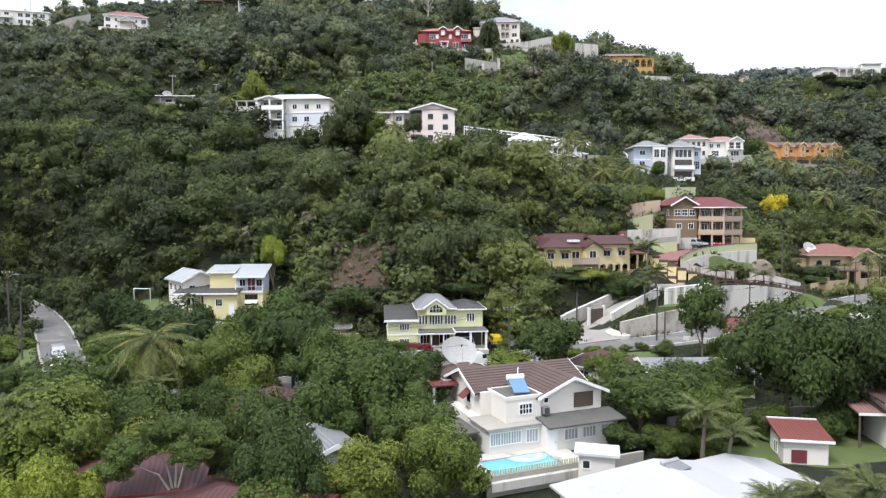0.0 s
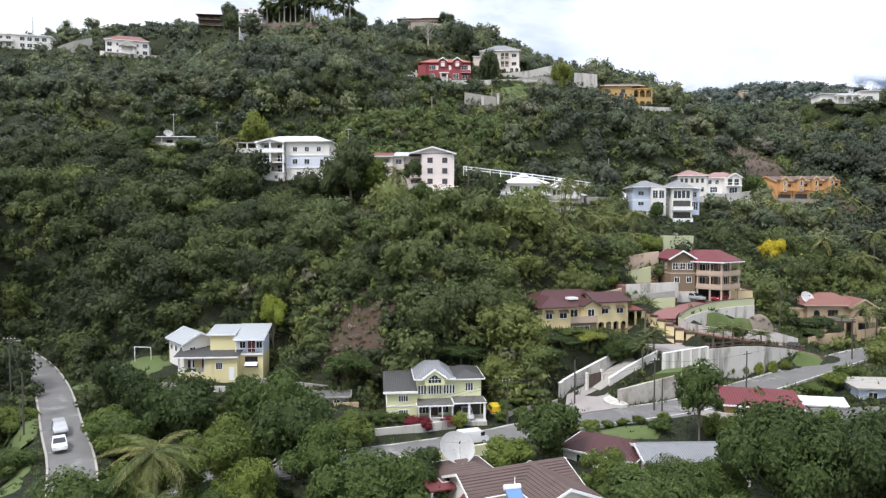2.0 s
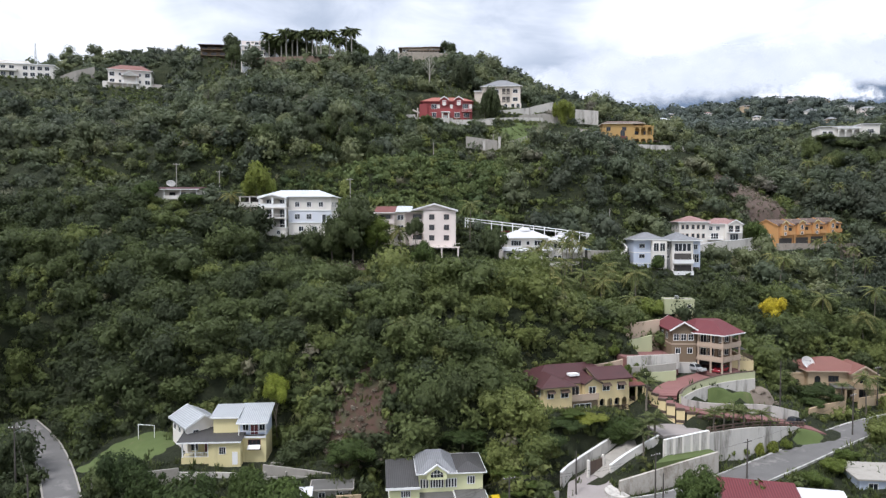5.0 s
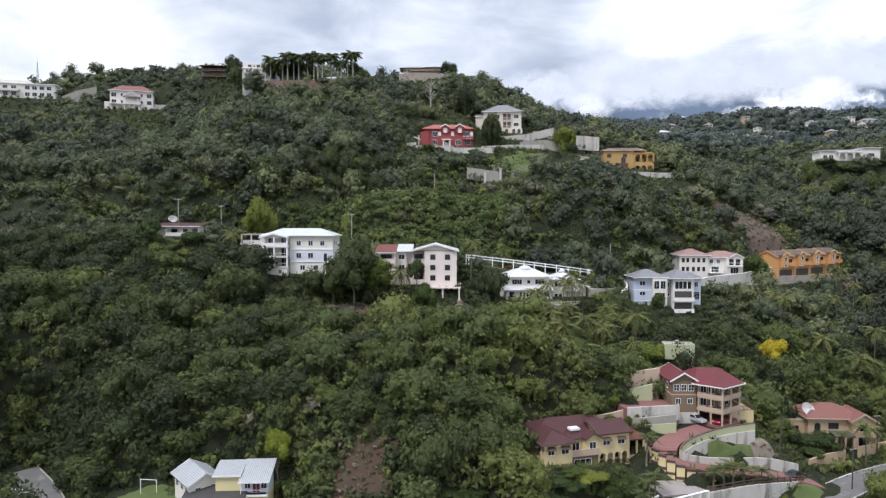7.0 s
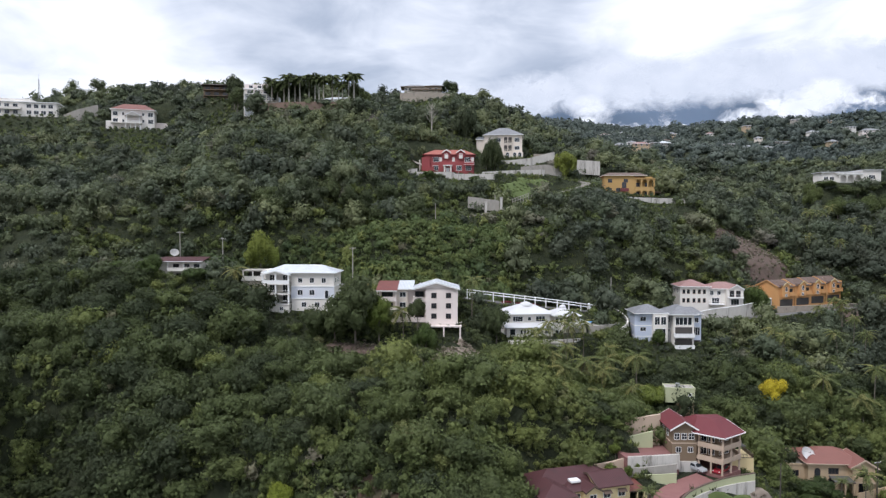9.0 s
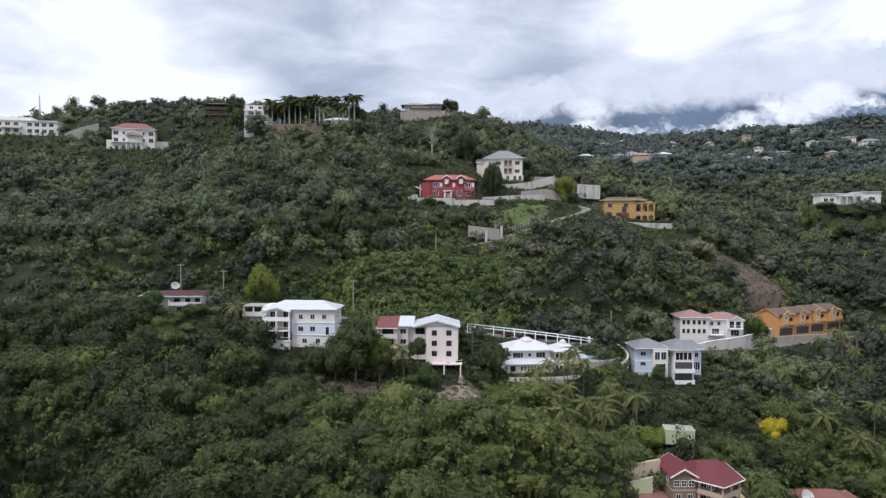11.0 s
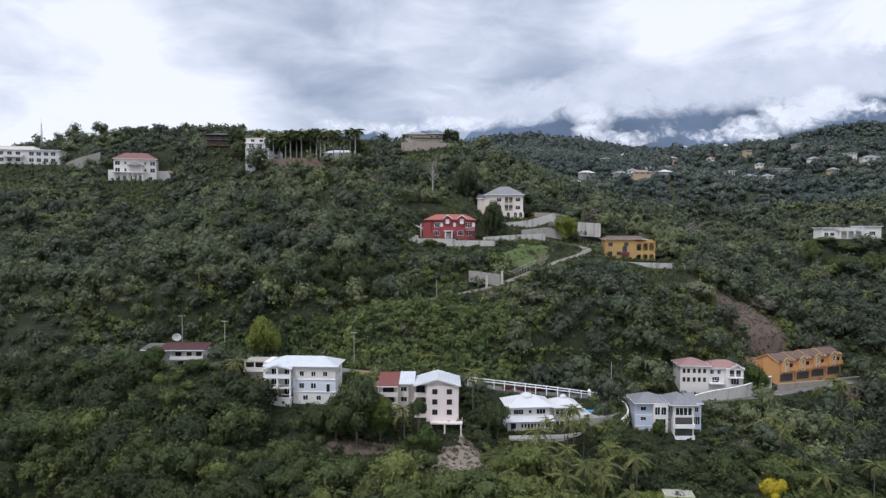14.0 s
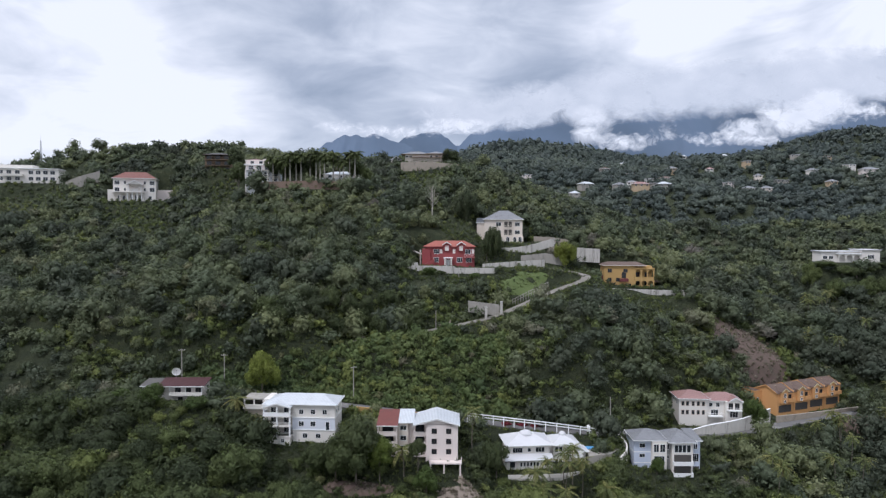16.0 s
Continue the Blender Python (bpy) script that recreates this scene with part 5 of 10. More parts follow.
    windows(h, "f", -1.5, (4.95, 5.35, 5.75), 4.3, w=0.26, h=1.3, cols=1)
    for z in (0.75, 3.25):
        windows(h, "f", -3.4, (-5.3, -4.95, -4.6, -4.25), z, w=0.22, h=1.0, cols=1)
    windows(h, "l", -7.2, (0.5,), 3.1, w=0.9, h=1.1)
    # veranda and car port
    porch = part("veranda_roof", boxes((-2.9, 2.6, -5.2, -1.5, 2.75, 2.95), (2.6, 7.5, -5.0, -1.5, 3.0, 3.2)), white_paint, h)
    part("roofing", boxes((-2.8, 2.5, -5.1, -1.55, 2.95, 3.05), (2.7, 7.4, -4.9, -1.55, 3.2, 3.3)), roof_flat, porch)
    for x in (-2.6, -0.9, 0.9, 2.4):
        post(h, x, -4.95, -0.2, 2.75, white_paint, 0.1)
    for x in (4.9, 7.2):
        post(h, x, -4.7, -0.2, 3.0, white_paint, 0.16, round_post=False)
    part("veranda_floor", boxes((-2.9, 7.5, -5.3, -1.5, -1.0, 0.05)), pale_concrete, h)
    railing(h, -2.5, -5.0, 2.3, -5.0, 0.05, white_paint, 0.8, 0.3)
    windows(h, "f", -1.5, (-1.6, 1.4), 0.5, w=1.5, h=1.7, cols=3, frame_mat=white_paint)
    door(h, "f", -1.5, 0, 0.05, 1.1, 2.2, dark_brown)
    # Car port shade as a dark sheet on its back wall.
    part("carport_back_shade", boxes((3.0, 7.0, -1.62, -1.5, 0.05, 2.9)), dark_inside, h)


yellow_house()


def valley_house():
    """The white gabled cottage, the yellow wing and the two-storey block beside the lawn."""
    h = thing("house", -44.6, 116.3, 4.8, 40, "small white cottage with a pale ribbed metal gable roof", "house")
    h.scale = (0.83, 0.83, 1.0)
    wall(h, -3.4, 3.4, -4.6, 4.6, -3, 4.3, white_wall)
    gable_roof(h, -3.4, 3.4, -4.6, 4.6, 4.3, 1.5, roof_tin, "y", 0.7, infill=white_wall)
    windows(h, "l", -3.4, (-3, 0, 3), 2.4, w=1.3, h=1.0)
    windows(h, "f", -4.6, (-1.6, 1.8), 2.6, w=1.1, h=0.8)
    h = thing("house", -39.7, 111.8, 3.1, 4, "yellow single-storey house with a dark lean-to roof and open porch", "house")
    h.scale = (0.83, 0.83, 1.0)
    wall(h, -6, 0.4, -2.5, 4, -2.5, 1.3, straw_wall)
    wall(h, -0.4, 6, -3, 4, -2.5, 4.0, straw_wall)
    wall(h, -6, -0.4, 0.6, 4, 1.3, 4.0, straw_wall, label="recessed porch wall")
    shed_roof(h, -6.6, 6.3, -3.6, 4.6, 4.0, 5.0, roof_slate)
    for x in (-5.8, -3.2, -0.7):
        post(h, x, -2.3, 1.3, 4.0, white_paint, 0.12, round_post=False)
    railing(h, -5.8, -2.3, -0.6, -2.3, 1.3, white_paint, 0.85, 0.3)
    windows(h, "f", 0.6, (-4.3,), 1.7, w=1.4, h=1.3, cols=2)
    door(h, "f", 0.6, -1.6, 1.35, 1.0, 2.0, burgundy)
    windows(h, "f", -2.5, (-4.4, -1.4), -0.9, w=0.9, h=1.0, frame_mat=burgundy)
    windows(h, "f", -3, (2.4,), 2.0, w=1.2, h=1.1, cols=3)
    door(h, "f", -3, 4.9, 0.2, 0.9, 2.0, white_paint)
    h = thing("house", -35.1, 113.8, 4.7, 4, "two-storey pale blue and yellow house with a metal roof", "house")
    h.scale = (0.83, 0.83, 1.0)
    wall(h, -6, -0.6, -1.5, 4, -3, 5.6, straw_wall)
    wall(h, -0.6, 5, -2.6, 4, -3, 2.6, straw_wall)
    wall(h, -0.6, 5, -1.4, 4, 2.6, 5.2, blue_wall)
    shed_roof(h, -6.6, -0.6, -2.0, 4.6, 5.7, 6.6, roof_tin)
    shed_roof(h, -0.9, 5.6, -3.6, 4.6, 5.0, 6.7, roof_tin)
    balcony(h, -0.6, 5, -2.9, -1.4, 2.6, white_paint, white_paint, solid=False)
    for x in (-0.5, 4.9):
        post(h, x, -2.8, 2.6, 5.0, white_paint, 0.09)
    windows(h, "f", -1.4, (0.6, 4.0), 3.4, w=1.1, h=1.1, cols=2)
    door(h, "f", -1.4, 2.4, 2.65, 1.5, 2.1, burgundy, cols=2)
    window(h, "f", -2.6, 2.6, 0.3, 2.4, 1.7, 3, 1, burgundy)
    hood(h, "f", -2.6, 2.6, 1.1, 2.6, white_paint, 1.0, 0.5)


valley_house()


def yellow_villa():
    h = thing("villa", 26.4, 124.0, 9.0, 17, "butter-yellow two-storey villa with maroon tiled hip roofs and arches", "house")
    h.scale = (1.08, 1, 1)
    wall(h, -9.5, -4.2, -4.5, 4, -3, 5.6, butter_wall)
    wall(h, -4.2, 1.5, -2.0, 4, -3, 5.3, butter_wall)
    wall(h, 1.5, 7.5, -3.2, 4, 2.6, 6.0, butter_wall)
    wall(h, 1.5, 7.5, -0.8, 4, -3, 2.6, butter_wall, label="shaded wall behind the arches")
    wall(h, -4.2, 1.4, -3.2, -2.0, -3, 2.3, brown_wall, label="brown lower storey")
    hip_roof(h, -9.5, -4.2, -4.5, 4, 5.6, 1.5, roof_maroon, 0.7, trim=dark_brown)
    hip_roof(h, -4.6, 1.5, -2.0, 4, 5.35, 1.3, roof_maroon, 0.5, trim=dark_brown)
    gable_roof(h, 1.5, 7.5, -3.2, 4, 6.0, 1.3, roof_maroon, "x", 0.5, infill=butter_wall, trim=dark_brown)
    part("roof_lantern", boxes((-2.8, -1.0, -0.9, 0.6, 6.3, 6.7)), white_paint, h)
    arcade(h, 1.6, 7.4, -3.2, -0.1, 2.6, 4, butter_wall)
    part("arcade_floor", boxes((1.3, 7.8, -3.5, -0.8, -3, -0.1)), butter_wall, h)
    railing(h, 1.6, -3.3, 7.4, -3.3, -0.1, dark_brown, 0.9, 0.25)
    balcony(h, -4.2, 1.4, -3.6, -2.0, 2.5, sand_trim, sand_trim)
    windows(h, "l", -9.5, (-2.6, 0.2, 2.4), 3.6, w=1.1, h=1.1)
    for u in (-2.6, 0.2, 2.4):
        hood(h, "l", -9.5, u, 4.95, 1.4, dark_brown)
    windows(h, "f", -4.5, (-8.2,), 3.5, w=1.1, h=1.2)
    windows(h, "f", -4.5, (-5.6,), 3.5, w=1.3, h=1.2)
    hood(h, "f", -4.5, -5.6, 4.95, 1.7, dark_brown)
    windows(h, "f", -2.0, (-2.4,), 2.6, w=1.4, h=2.0)
    window(h, "f", -3.2, -1.6, 0.4, 3.2, 1.2, 3)
    windows(h, "f", -3.2, (3.0, 5.9), 3.8, w=1.3, h=1.2)
    hood(h, "f", -3.2, 5.9, 5.2, 1.6, dark_brown)
    windows(h, "f", -4.5, (-7.4, -5.6), 0.3, w=1.0, h=1.1)
    windows(h, "f", -0.8, (3.0, 6.0), 0.3, w=1.4, h=1.6)
    # cross gable, long side wing and boundary wall
    hip_roof(h, -8.6, 6.0, 0.6, 6.6, 5.9, 1.9, roof_maroon, 0.5, trim=dark_brown)
    wall(h, -8.6, 6.0, 0.6, 6.6, -3, 5.9, butter_wall)
    gable_roof(h, -1.2, 1.6, -3.6, 2.4, 5.5, 0.9, roof_maroon, "y", 0.35, infill=butter_wall, trim=dark_brown)
    wall(h, -1.2, 1.6, -3.4, -2.0, 2.5, 5.5, butter_wall)
    windows(h, "f", -3.4, (0.2,), 3.5, w=1.2, h=1.2)
    wall(h, -17.0, -9.5, 1.2, 1.5, -4, 2.2, butter_wall, "boundary_wall")
    part("wall_coping", boxes((-17.1, -9.5, 1.1, 1.6, 2.2, 2.35)), dark_brown, h)
    for u in (-7.4, -5.6):
        hood(h, "f", -4.5, u, 1.6, 1.3, dark_brown)
    hood(h, "f", -4.5, -8.2, 4.95, 1.4, dark_brown)
    hood(h, "f", -3.2, 3.0, 5.2, 1.6, dark_brown)
    # covered side terrace
    shed_roof(h, 7.6, 11.4, -2.6, 2.4, 3.9, 4.4, roof_rust, trim=dark_brown)
    part("terrace_floor", boxes((7.5, 11.2, -2.4, 2.4, -3, 1.0)), butter_wall, h)
    for x, y in ((7.9, -2.3), (9.6, -2.3), (11.0, -2.3), (11.0, 2.0)):
        post(h, x, y, 1.0, 3.95, butter_wall, 0.16, round_post=False)
    railing(h, 7.6, -2.3, 11.0, -2.3, 1.0, dark_brown, 0.9, 0.25)


yellow_villa()


def red_roof_house():
    h = thing("house", 52.6, 133, 14.3, 0, "brown three-storey house with a red roof and wrap-around balconies", "house")
    h.scale = (0.93, 0.93, 0.92)
    wall(h, -6.6, -1.2, 0, 9, -3, 9.0, brown_wall)
    wall(h, -6.6, -1.2, -0.25, 9, -3.5, 1.6, pale_concrete, "plinth", "whitewashed stone plinth")
    part("string_course", boxes((-6.66, -1.14, -0.06, 9, 5.5, 5.75)), sand_trim, h)
    # balcony block with a bent front
    inner = [(-1.2, 1.0), (2.8, -2.2), (7.2, 1.0), (7.2, 9), (-1.2, 9)]
    outer = [(-1.2, -0.6), (2.8, -4.4), (8.4, -0.4), (8.4, 9), (-1.2, 9)]
    prism(h, "wall", [(-1.2, 1.6), (3.0, -0.6), (7.0, 1.6), (7.0, 9), (-1.2, 9)], 2.6, 8.4, brown_wall)
    # Back wall takes the shade colour in place of the brown render.
    prism(h, "wall", [(-1.2, 5.5), (7.0, 5.5), (7.0, 9), (-1.2, 9)], -3, 2.6, dark_inside, "car port back wall coloured dark as shade")
    for z in (2.6, 5.5):
        slab = prism(h, "balcony", outer, z - 0.3, z, sand_trim)
        ring = outer[:4]
        for a, b in zip(ring, ring[1:]):
            railing(slab, *a, *b, z, sand_trim, 0.8, solid=True)
    for z0, z1 in ((-0.2, 2.3), (2.6, 5.2), (5.5, 8.3)):
        for x, y in ((-0.9, -0.5), (2.8, -4.1), (8.1, -0.3), (5.4, -2.3), (1.0, -2.5)):
            post(h, x, y, z0, z1, sand_trim, 0.16, round_post=False)
    prism(h, "car_port_floor", outer, -3.5, -0.2, paver)
    for z in (3.1, 6.0):
        for u, v, a in ((0.6, 0.62, -27.6), (2.0, -0.1, -27.6), (4.2, 0.1, 28.8), (5.8, 0.95, 28.8)):
            fr, pa = window_meshes(1.1, 1.6, 2, 1, white_paint, glass, False)
            ob = part_of("window", fr, h, m=pose(u, v, z, 0, 0, a))
            part_of("pane", pa, ob)
    # roofs: a gable over the wing, a hip with a forward gable over the balconies
    gable_roof(h, -6.6, -1.6, 0, 9, 9.0, 1.5, roof_red, "y", 0.7, infill=brown_wall)
    bm = bmesh.new()
    ring = [(-2.4, -0.9, 8.3), (2.8, -5.2, 8.3), (9.3, -0.6, 8.3), (9.3, 9.5, 8.3), (-2.4, 9.5, 8.3)]
    hull(bm, ring, [(0.4, 4.0, 10.6), (2.9, 1.2, 10.6), (5.6, 3.6, 10.6), (5.4, 5.2, 10.6), (0.4, 5.2, 10.6)])
    roof = part("roof", bm, roof_red, h)
    bm = bmesh.new()
    hull(bm, [(x, y, 8.1) for x, y, z in ring], [(x * 1.004, y * 1.004, 8.34) for x, y, z in ring])
    part("fascia", bm, white_paint, roof)
    windows(h, "f", 0, (-5.6, -4.0, -2.4), 6.5, w=1.1, h=1.3, cols=2, rows=2)
    windows(h, "f", 0, (-5.2, -2.6), 3.6, w=1.0, h=1.1, cols=2)
    windows(h, "l", -6.6, (3, 6), 6.5, w=1.1, h=1.3)
    # side terrace
    part("terrace", boxes((7.2, 12.4, 2.0, 8, -4, 1.5)), butter_wall, h)
    railing(h, 8.6, 2.1, 12.3, 2.1, 1.5, dark_brown, 0.95, 0.3)
    railing(h, 12.3, 2.1, 12.3, 7.5, 1.5, dark_brown, 0.95, 0.3)
    part("parasol", hull(bmesh.new(), [(9.2, 3.4, 3.7), (11.4, 3.4, 3.7), (11.4, 5.6, 3.7), (9.2, 5.6, 3.7)], [(10.25, 4.45, 4.3), (10.35, 4.45, 4.3), (10.35, 4.55, 4.3), (10.25, 4.55, 4.3)]), roof_flat, h)
    post(h, 10.3, 4.5, 1.5, 3.8, steel, 0.05)


red_roof_house()


def water_tower():
    h = thing("tower", 55.2, 151.5, 21.2, -8, "square sage-green concrete stair tower on the slope", "tower")
    wall(h, -1.8, 2.2, -1.8, 1.8, -3, 2.0, tan_wall)
    wall(h, -4.3, 2.3, -1.9, 1.9, 2.0, 5.2, sage_wall)
    flat_roof(h, -4.2, 2.2, -1.8, 1.8, 5.2, concrete, 0.3, sage_wall)
    windows(h, "f", -1.8, (0.2, 1.3), 0.5, w=0.5, h=0.9, cols=1)
    window(h, "f", -1.9, 1.2, 3.6, 0.6, 0.6, 1)
    bm = bmesh.new()
    tube(bm, [(-1.2, 0.2, 5.3), (-1.2, 0.2, 6.1)], [0.5, 0.45], 12)
    part("tank", bm, steel, h)


water_tower()


def tan_house():
    h = thing("house", 87.5, 146.5, 5.7, -4, "tan two-storey house with a terracotta tiled hip roof", "house")
    wall(h, -7.0, 4.5, -3.5, 5, -2.5, 6.0, tan_wall)
    wall(h, 1.6, 6.4, -5.0, 3, -2.5, 5.8, tan_wall)
    wall(h, -11.0, -7.0, -2.0, 5, -2.5, 4.9, tan_wall)
    flat_roof(h, -11.0, -7.0, -2.0, 5, 4.9, concrete, 0.3, tan_wall)
    hip_roof(h, -7.0, 4.5, -3.5, 5, 6.0, 2.3, roof_terra, 0.8, trim=sand_trim)
    gable_roof(h, 1.6, 6.4, -5.0, 1.5, 5.85, 1.5, roof_terra, "y", 0.6, infill=tan_wall, trim=sand_trim)
    window(h, "f", -3.5, -5.0, 1.6, 1.1, 2.6, 1, 1, dark_brown, arch=True)
    windows(h, "f", -3.5, (-1.6,), 3.6, w=2.0, h=1.2, cols=3, frame_mat=dark_brown)
    window(h, "f", -5.0, 4.0, 3.4, 1.6, 1.2, 2, 1, dark_brown, arch=True)
    shed_roof(h, -2.6, 1.6, -6.6, -3.5, 2.7, 3.0, roof_flat, trim=dark_brown)
    for x in (-2.4, -0.5, 1.4):
        post(h, x, -6.4, 0, 2.7, tan_wall, 0.18, round_post=False)
    window(h, "f", -3.5, -2.0, 0.2, 1.2, 1.9, 1, 1, dark_brown, arch=True)
    balcony(h, 1.8, 6.3, -6.4, -5.0, 2.9, sand_trim, tan_wall)
    for x in (2.0, 6.1):
        post(h, x, -6.2, 0, 2.7, tan_wall, 0.2, round_post=False)
    windows(h, "f", -5.0, (4.0,), 0.3, w=1.8, h=1.9, cols=2, frame_mat=dark_brown)
    windows(h, "f", -2.0, (-9,), 2.4, w=1.2, h=1.2, frame_mat=dark_brown)


tan_house()


def satellite_dish(x, y, z, r, turn, tilt, mat, label):
    d = thing("satellite_dish", x, y, z, turn, label, "satellite dish")
    bm = bmesh.new()
    rings = []
    for k in range(6):
        s = k / 5
        rings.append([bm.verts.new((r * s * math.cos(a), -0.42 * r * s * s, r * s * math.sin(a))) if k else None for a in np.arange(28) * 6.2832 / 28])
    c = bm.verts.new((0, 0, 0))
    for j in range(28):
        bm.faces.new((c, rings[1][j], rings[1][(j + 1) % 28]))
        for k in range(1, 5):
            bm.faces.new((rings[k][j], rings[k + 1][j], rings[k + 1][(j + 1) % 28], rings[k][(j + 1) % 28]))
    bmesh.ops.solidify(bm, geom=bm.faces[:], thickness=0.03)
    m = pose(0, 0, r * 0.95, -tilt)
    bm.transform(m)
    bowl = part("bowl", bm, mat, d)
    for k in range(8):
        a = k * 6.2832 / 8
        bm = bmesh.new()
        tube(bm, [(0.05 * math.cos(a), -0.015, 0.05 * math.sin(a)), (0.55 * r * math.cos(a), -0.145 * r, 0.55 * r * math.sin(a)), (r * math.cos(a), -0.44 * r, r * math.sin(a))], [0.018] * 3, 5)
        bm.transform(m)
        part("rib", bm, mat, bowl)
    bm = bmesh.new()
    for k in range(3):
        a = 0.5 + k * 6.2832 / 3
        tube(bm, [(r * 0.8 * math.cos(a), -0.27 * r, r * 0.8 * math.sin(a)), (0, -0.95 * r, 0)], [0.02, 0.02], 5)
    bm.transform(m)
    part("feed_arm", bm, steel, d)
    bm = bmesh.new()
    tube(bm, [(0, -0.95 * r, 0), (0, -0.82 * r, 0)], [0.09, 0.09], 8)
    bm.transform(m)
    part("feed_horn", bm, dark_brown, d)
    bm = bmesh.new()
    tube(bm, [(0, 0.1, -1.6), (0, 0.1, r * 0.9)], [0.1, 0.08], 8)
    part("mast", bm, steel, d)


satellite_dish(81.0, 145.5, 11.4, 1.5, 10, 35, white_paint, "white dish aerial on the flat roof")


def pool_house():
    h = thing("house", 6.2, 62.3, -0.5, 22, "white two-storey house with a brown tiled gable roof", "house")
    # lower storey, upper storey wings and their roofs
    wall(h, -4.6, 0.5, -5.4, 4, -1, 2.2, white_wall)
    wall(h, 0.5, 8.0, -6.4, 4, -1, 2.2, white_wall)
    wall(h, -3.6, 1.0, -1.6, 5.5, 2.2, 4.4, white_wall)
    wall(h, -2.6, 1.0, -4.6, -1.6, 2.2, 4.4, white_wall)
    wall(h, 1.0, 7.6, -4.4, 5.5, 2.2, 4.4, white_wall)
    flat_roof(h, -2.5, 0.95, -4.5, -1.2, 4.4, roof_flat, 0.22, white_wall)
    gable_roof(h, -3.6, 7.6, -0.9, 5.5, 4.4, 1.35, roof_brown, "x", 0.55, thick=0.12, infill=white_wall, courses=10)
    gable_roof(h, 1.0, 7.6, -4.4, 2.2, 4.4, 1.36, roof_brown, "y", 0.55, thick=0.12, infill=white_wall, courses=10)
    hip_roof(h, -4.0, 1.5, 5.5, 10.0, 4.1, 1.0, roof_brown, 0.5)
    wall(h, -4.0, 1.5, 5.5, 10.0, -1, 4.0, white_wall)
    part("lower_roof", boxes((-4.9, 0.5, -5.7, -4.6, 2.15, 2.32), (-4.9, -2.6, -4.6, -1.6, 2.15, 2.3)), concrete, h, "stained flat concrete roof")
    bm = bmesh.new()
    hull(bm, [(0.4, -7.0, 2.1), (8.5, -7.0, 2.1), (8.5, -4.4, 2.5), (0.4, -4.4, 2.5)], [(0.4, -7.0, 2.22), (8.5, -7.0, 2.22), (8.5, -4.4, 2.62), (0.4, -4.4, 2.62)])
    part("skirt_roof", bm, roof_flat, h, "dark stained skirt roof")
    window(h, "f", -4.6, -0.6, 3.0, 1.2, 0.85, 4, 2)
    window(h, "f", -4.4, 5.6, 3.0, 1.9, 1.2, 1, 1, dark_brown, dark_brown, label="dark shuttered window")
    window(h, "f", -4.4, 1.6, 3.7, 0.4, 0.4, 1, 1)
    windows(h, "f", -5.4, (-4.0, -3.0, -2.0), 0.8, w=0.9, h=1.0, cols=4, glass_mat=steel)
    window(h, "f", -5.4, -0.4, 0.7, 1.1, 1.1, 4, 1, glass_mat=steel)
    door(h, "f", -6.4, 1.1, -0.3, 0.8, 2.0, white_paint)
    windows(h, "f", -6.4, (3.0, 4.9, 6.9), 0.8, w=1.3, h=0.9, cols=4, glass_mat=steel)
    window(h, "l", -3.6, 1.0, 2.9, 0.9, 1.0, 1)
    hood(h, "l", -3.6, 1.0, 4.1, 1.3, burgundy, 0.9, 0.7)
    hood(h, "l", -3.6, 4.2, 4.1, 1.2, burgundy, 0.9, 0.7)
    # front porch with white posts
    part("porch_roof", boxes((-6.4, -3.6, 3.4, 6.6, 3.9, 4.05)), burgundy, h)
    for x, y in ((-6.2, 3.6), (-6.2, 6.3)):
        post(h, x, y, 1.6, 3.9, white_paint, 0.12)
    part("porch_floor", boxes((-7.0, -3.6, -1.2, 6.6, -1, 1.6)), pale_concrete, h)
    part("terrace_roof", boxes((-7.1, -4.9, -4.2, 0.4, 1.6, 1.74)), roof_flat, h, "dark planted terrace")
    # air-conditioning unit
    unit = part("air_conditioner", boxes((1.1, 1.7, -4.95, -4.42, 2.75, 3.4)), steel, h)
    part("fan_grille", boxes((1.15, 1.65, -5.0, -4.95, 2.8, 3.35)), dark_inside, unit)
    # solar water heater
    s = thing("solar_heater", 6.9, 59.3, 4.07, 12, "blue solar water heater with a white tank on the flat roof", "solar heater")
    bm = bmesh.new()
    hull(bm, [(-0.75, -1.0, 0.12), (0.75, -1.0, 0.12), (0.75, 0.8, 0.95), (-0.75, 0.8, 0.95)], [(-0.75, -1.0, 0.2), (0.75, -1.0, 0.2), (0.75, 0.8, 1.03), (-0.75, 0.8, 1.03)])
    part("collector", bm, panel_blue, s)
    bm = bmesh.new()
    tube(bm, [(-0.85, 1.0, 1.1), (-0.8, 1.0, 1.1), (0.8, 1.0, 1.1), (0.85, 1.0, 1.1)], [0.15, 0.27, 0.27, 0.15], 14)
    part("tank", bm, white_paint, s)
    for x in (-0.6, 0.6):
        bm = bmesh.new()
        tube(bm, [(x, 0.9, 0.0), (x, 0.9, 1.0)], [0.03, 0.03], 6)
        part("leg", bm, steel, s)
    bm = bmesh.new()
    tube(bm, [(0.35, 1.3, 0), (0.35, 1.3, 1.9)], [0.05, 0.05], 8)
    part("vent_pipe", bm, white_paint, s)


pool_house()
satellite_dish(1.6, 70.3, 3.2, 1.95, 20, 48, dish_mesh, "large grey mesh satellite dish in the garden")


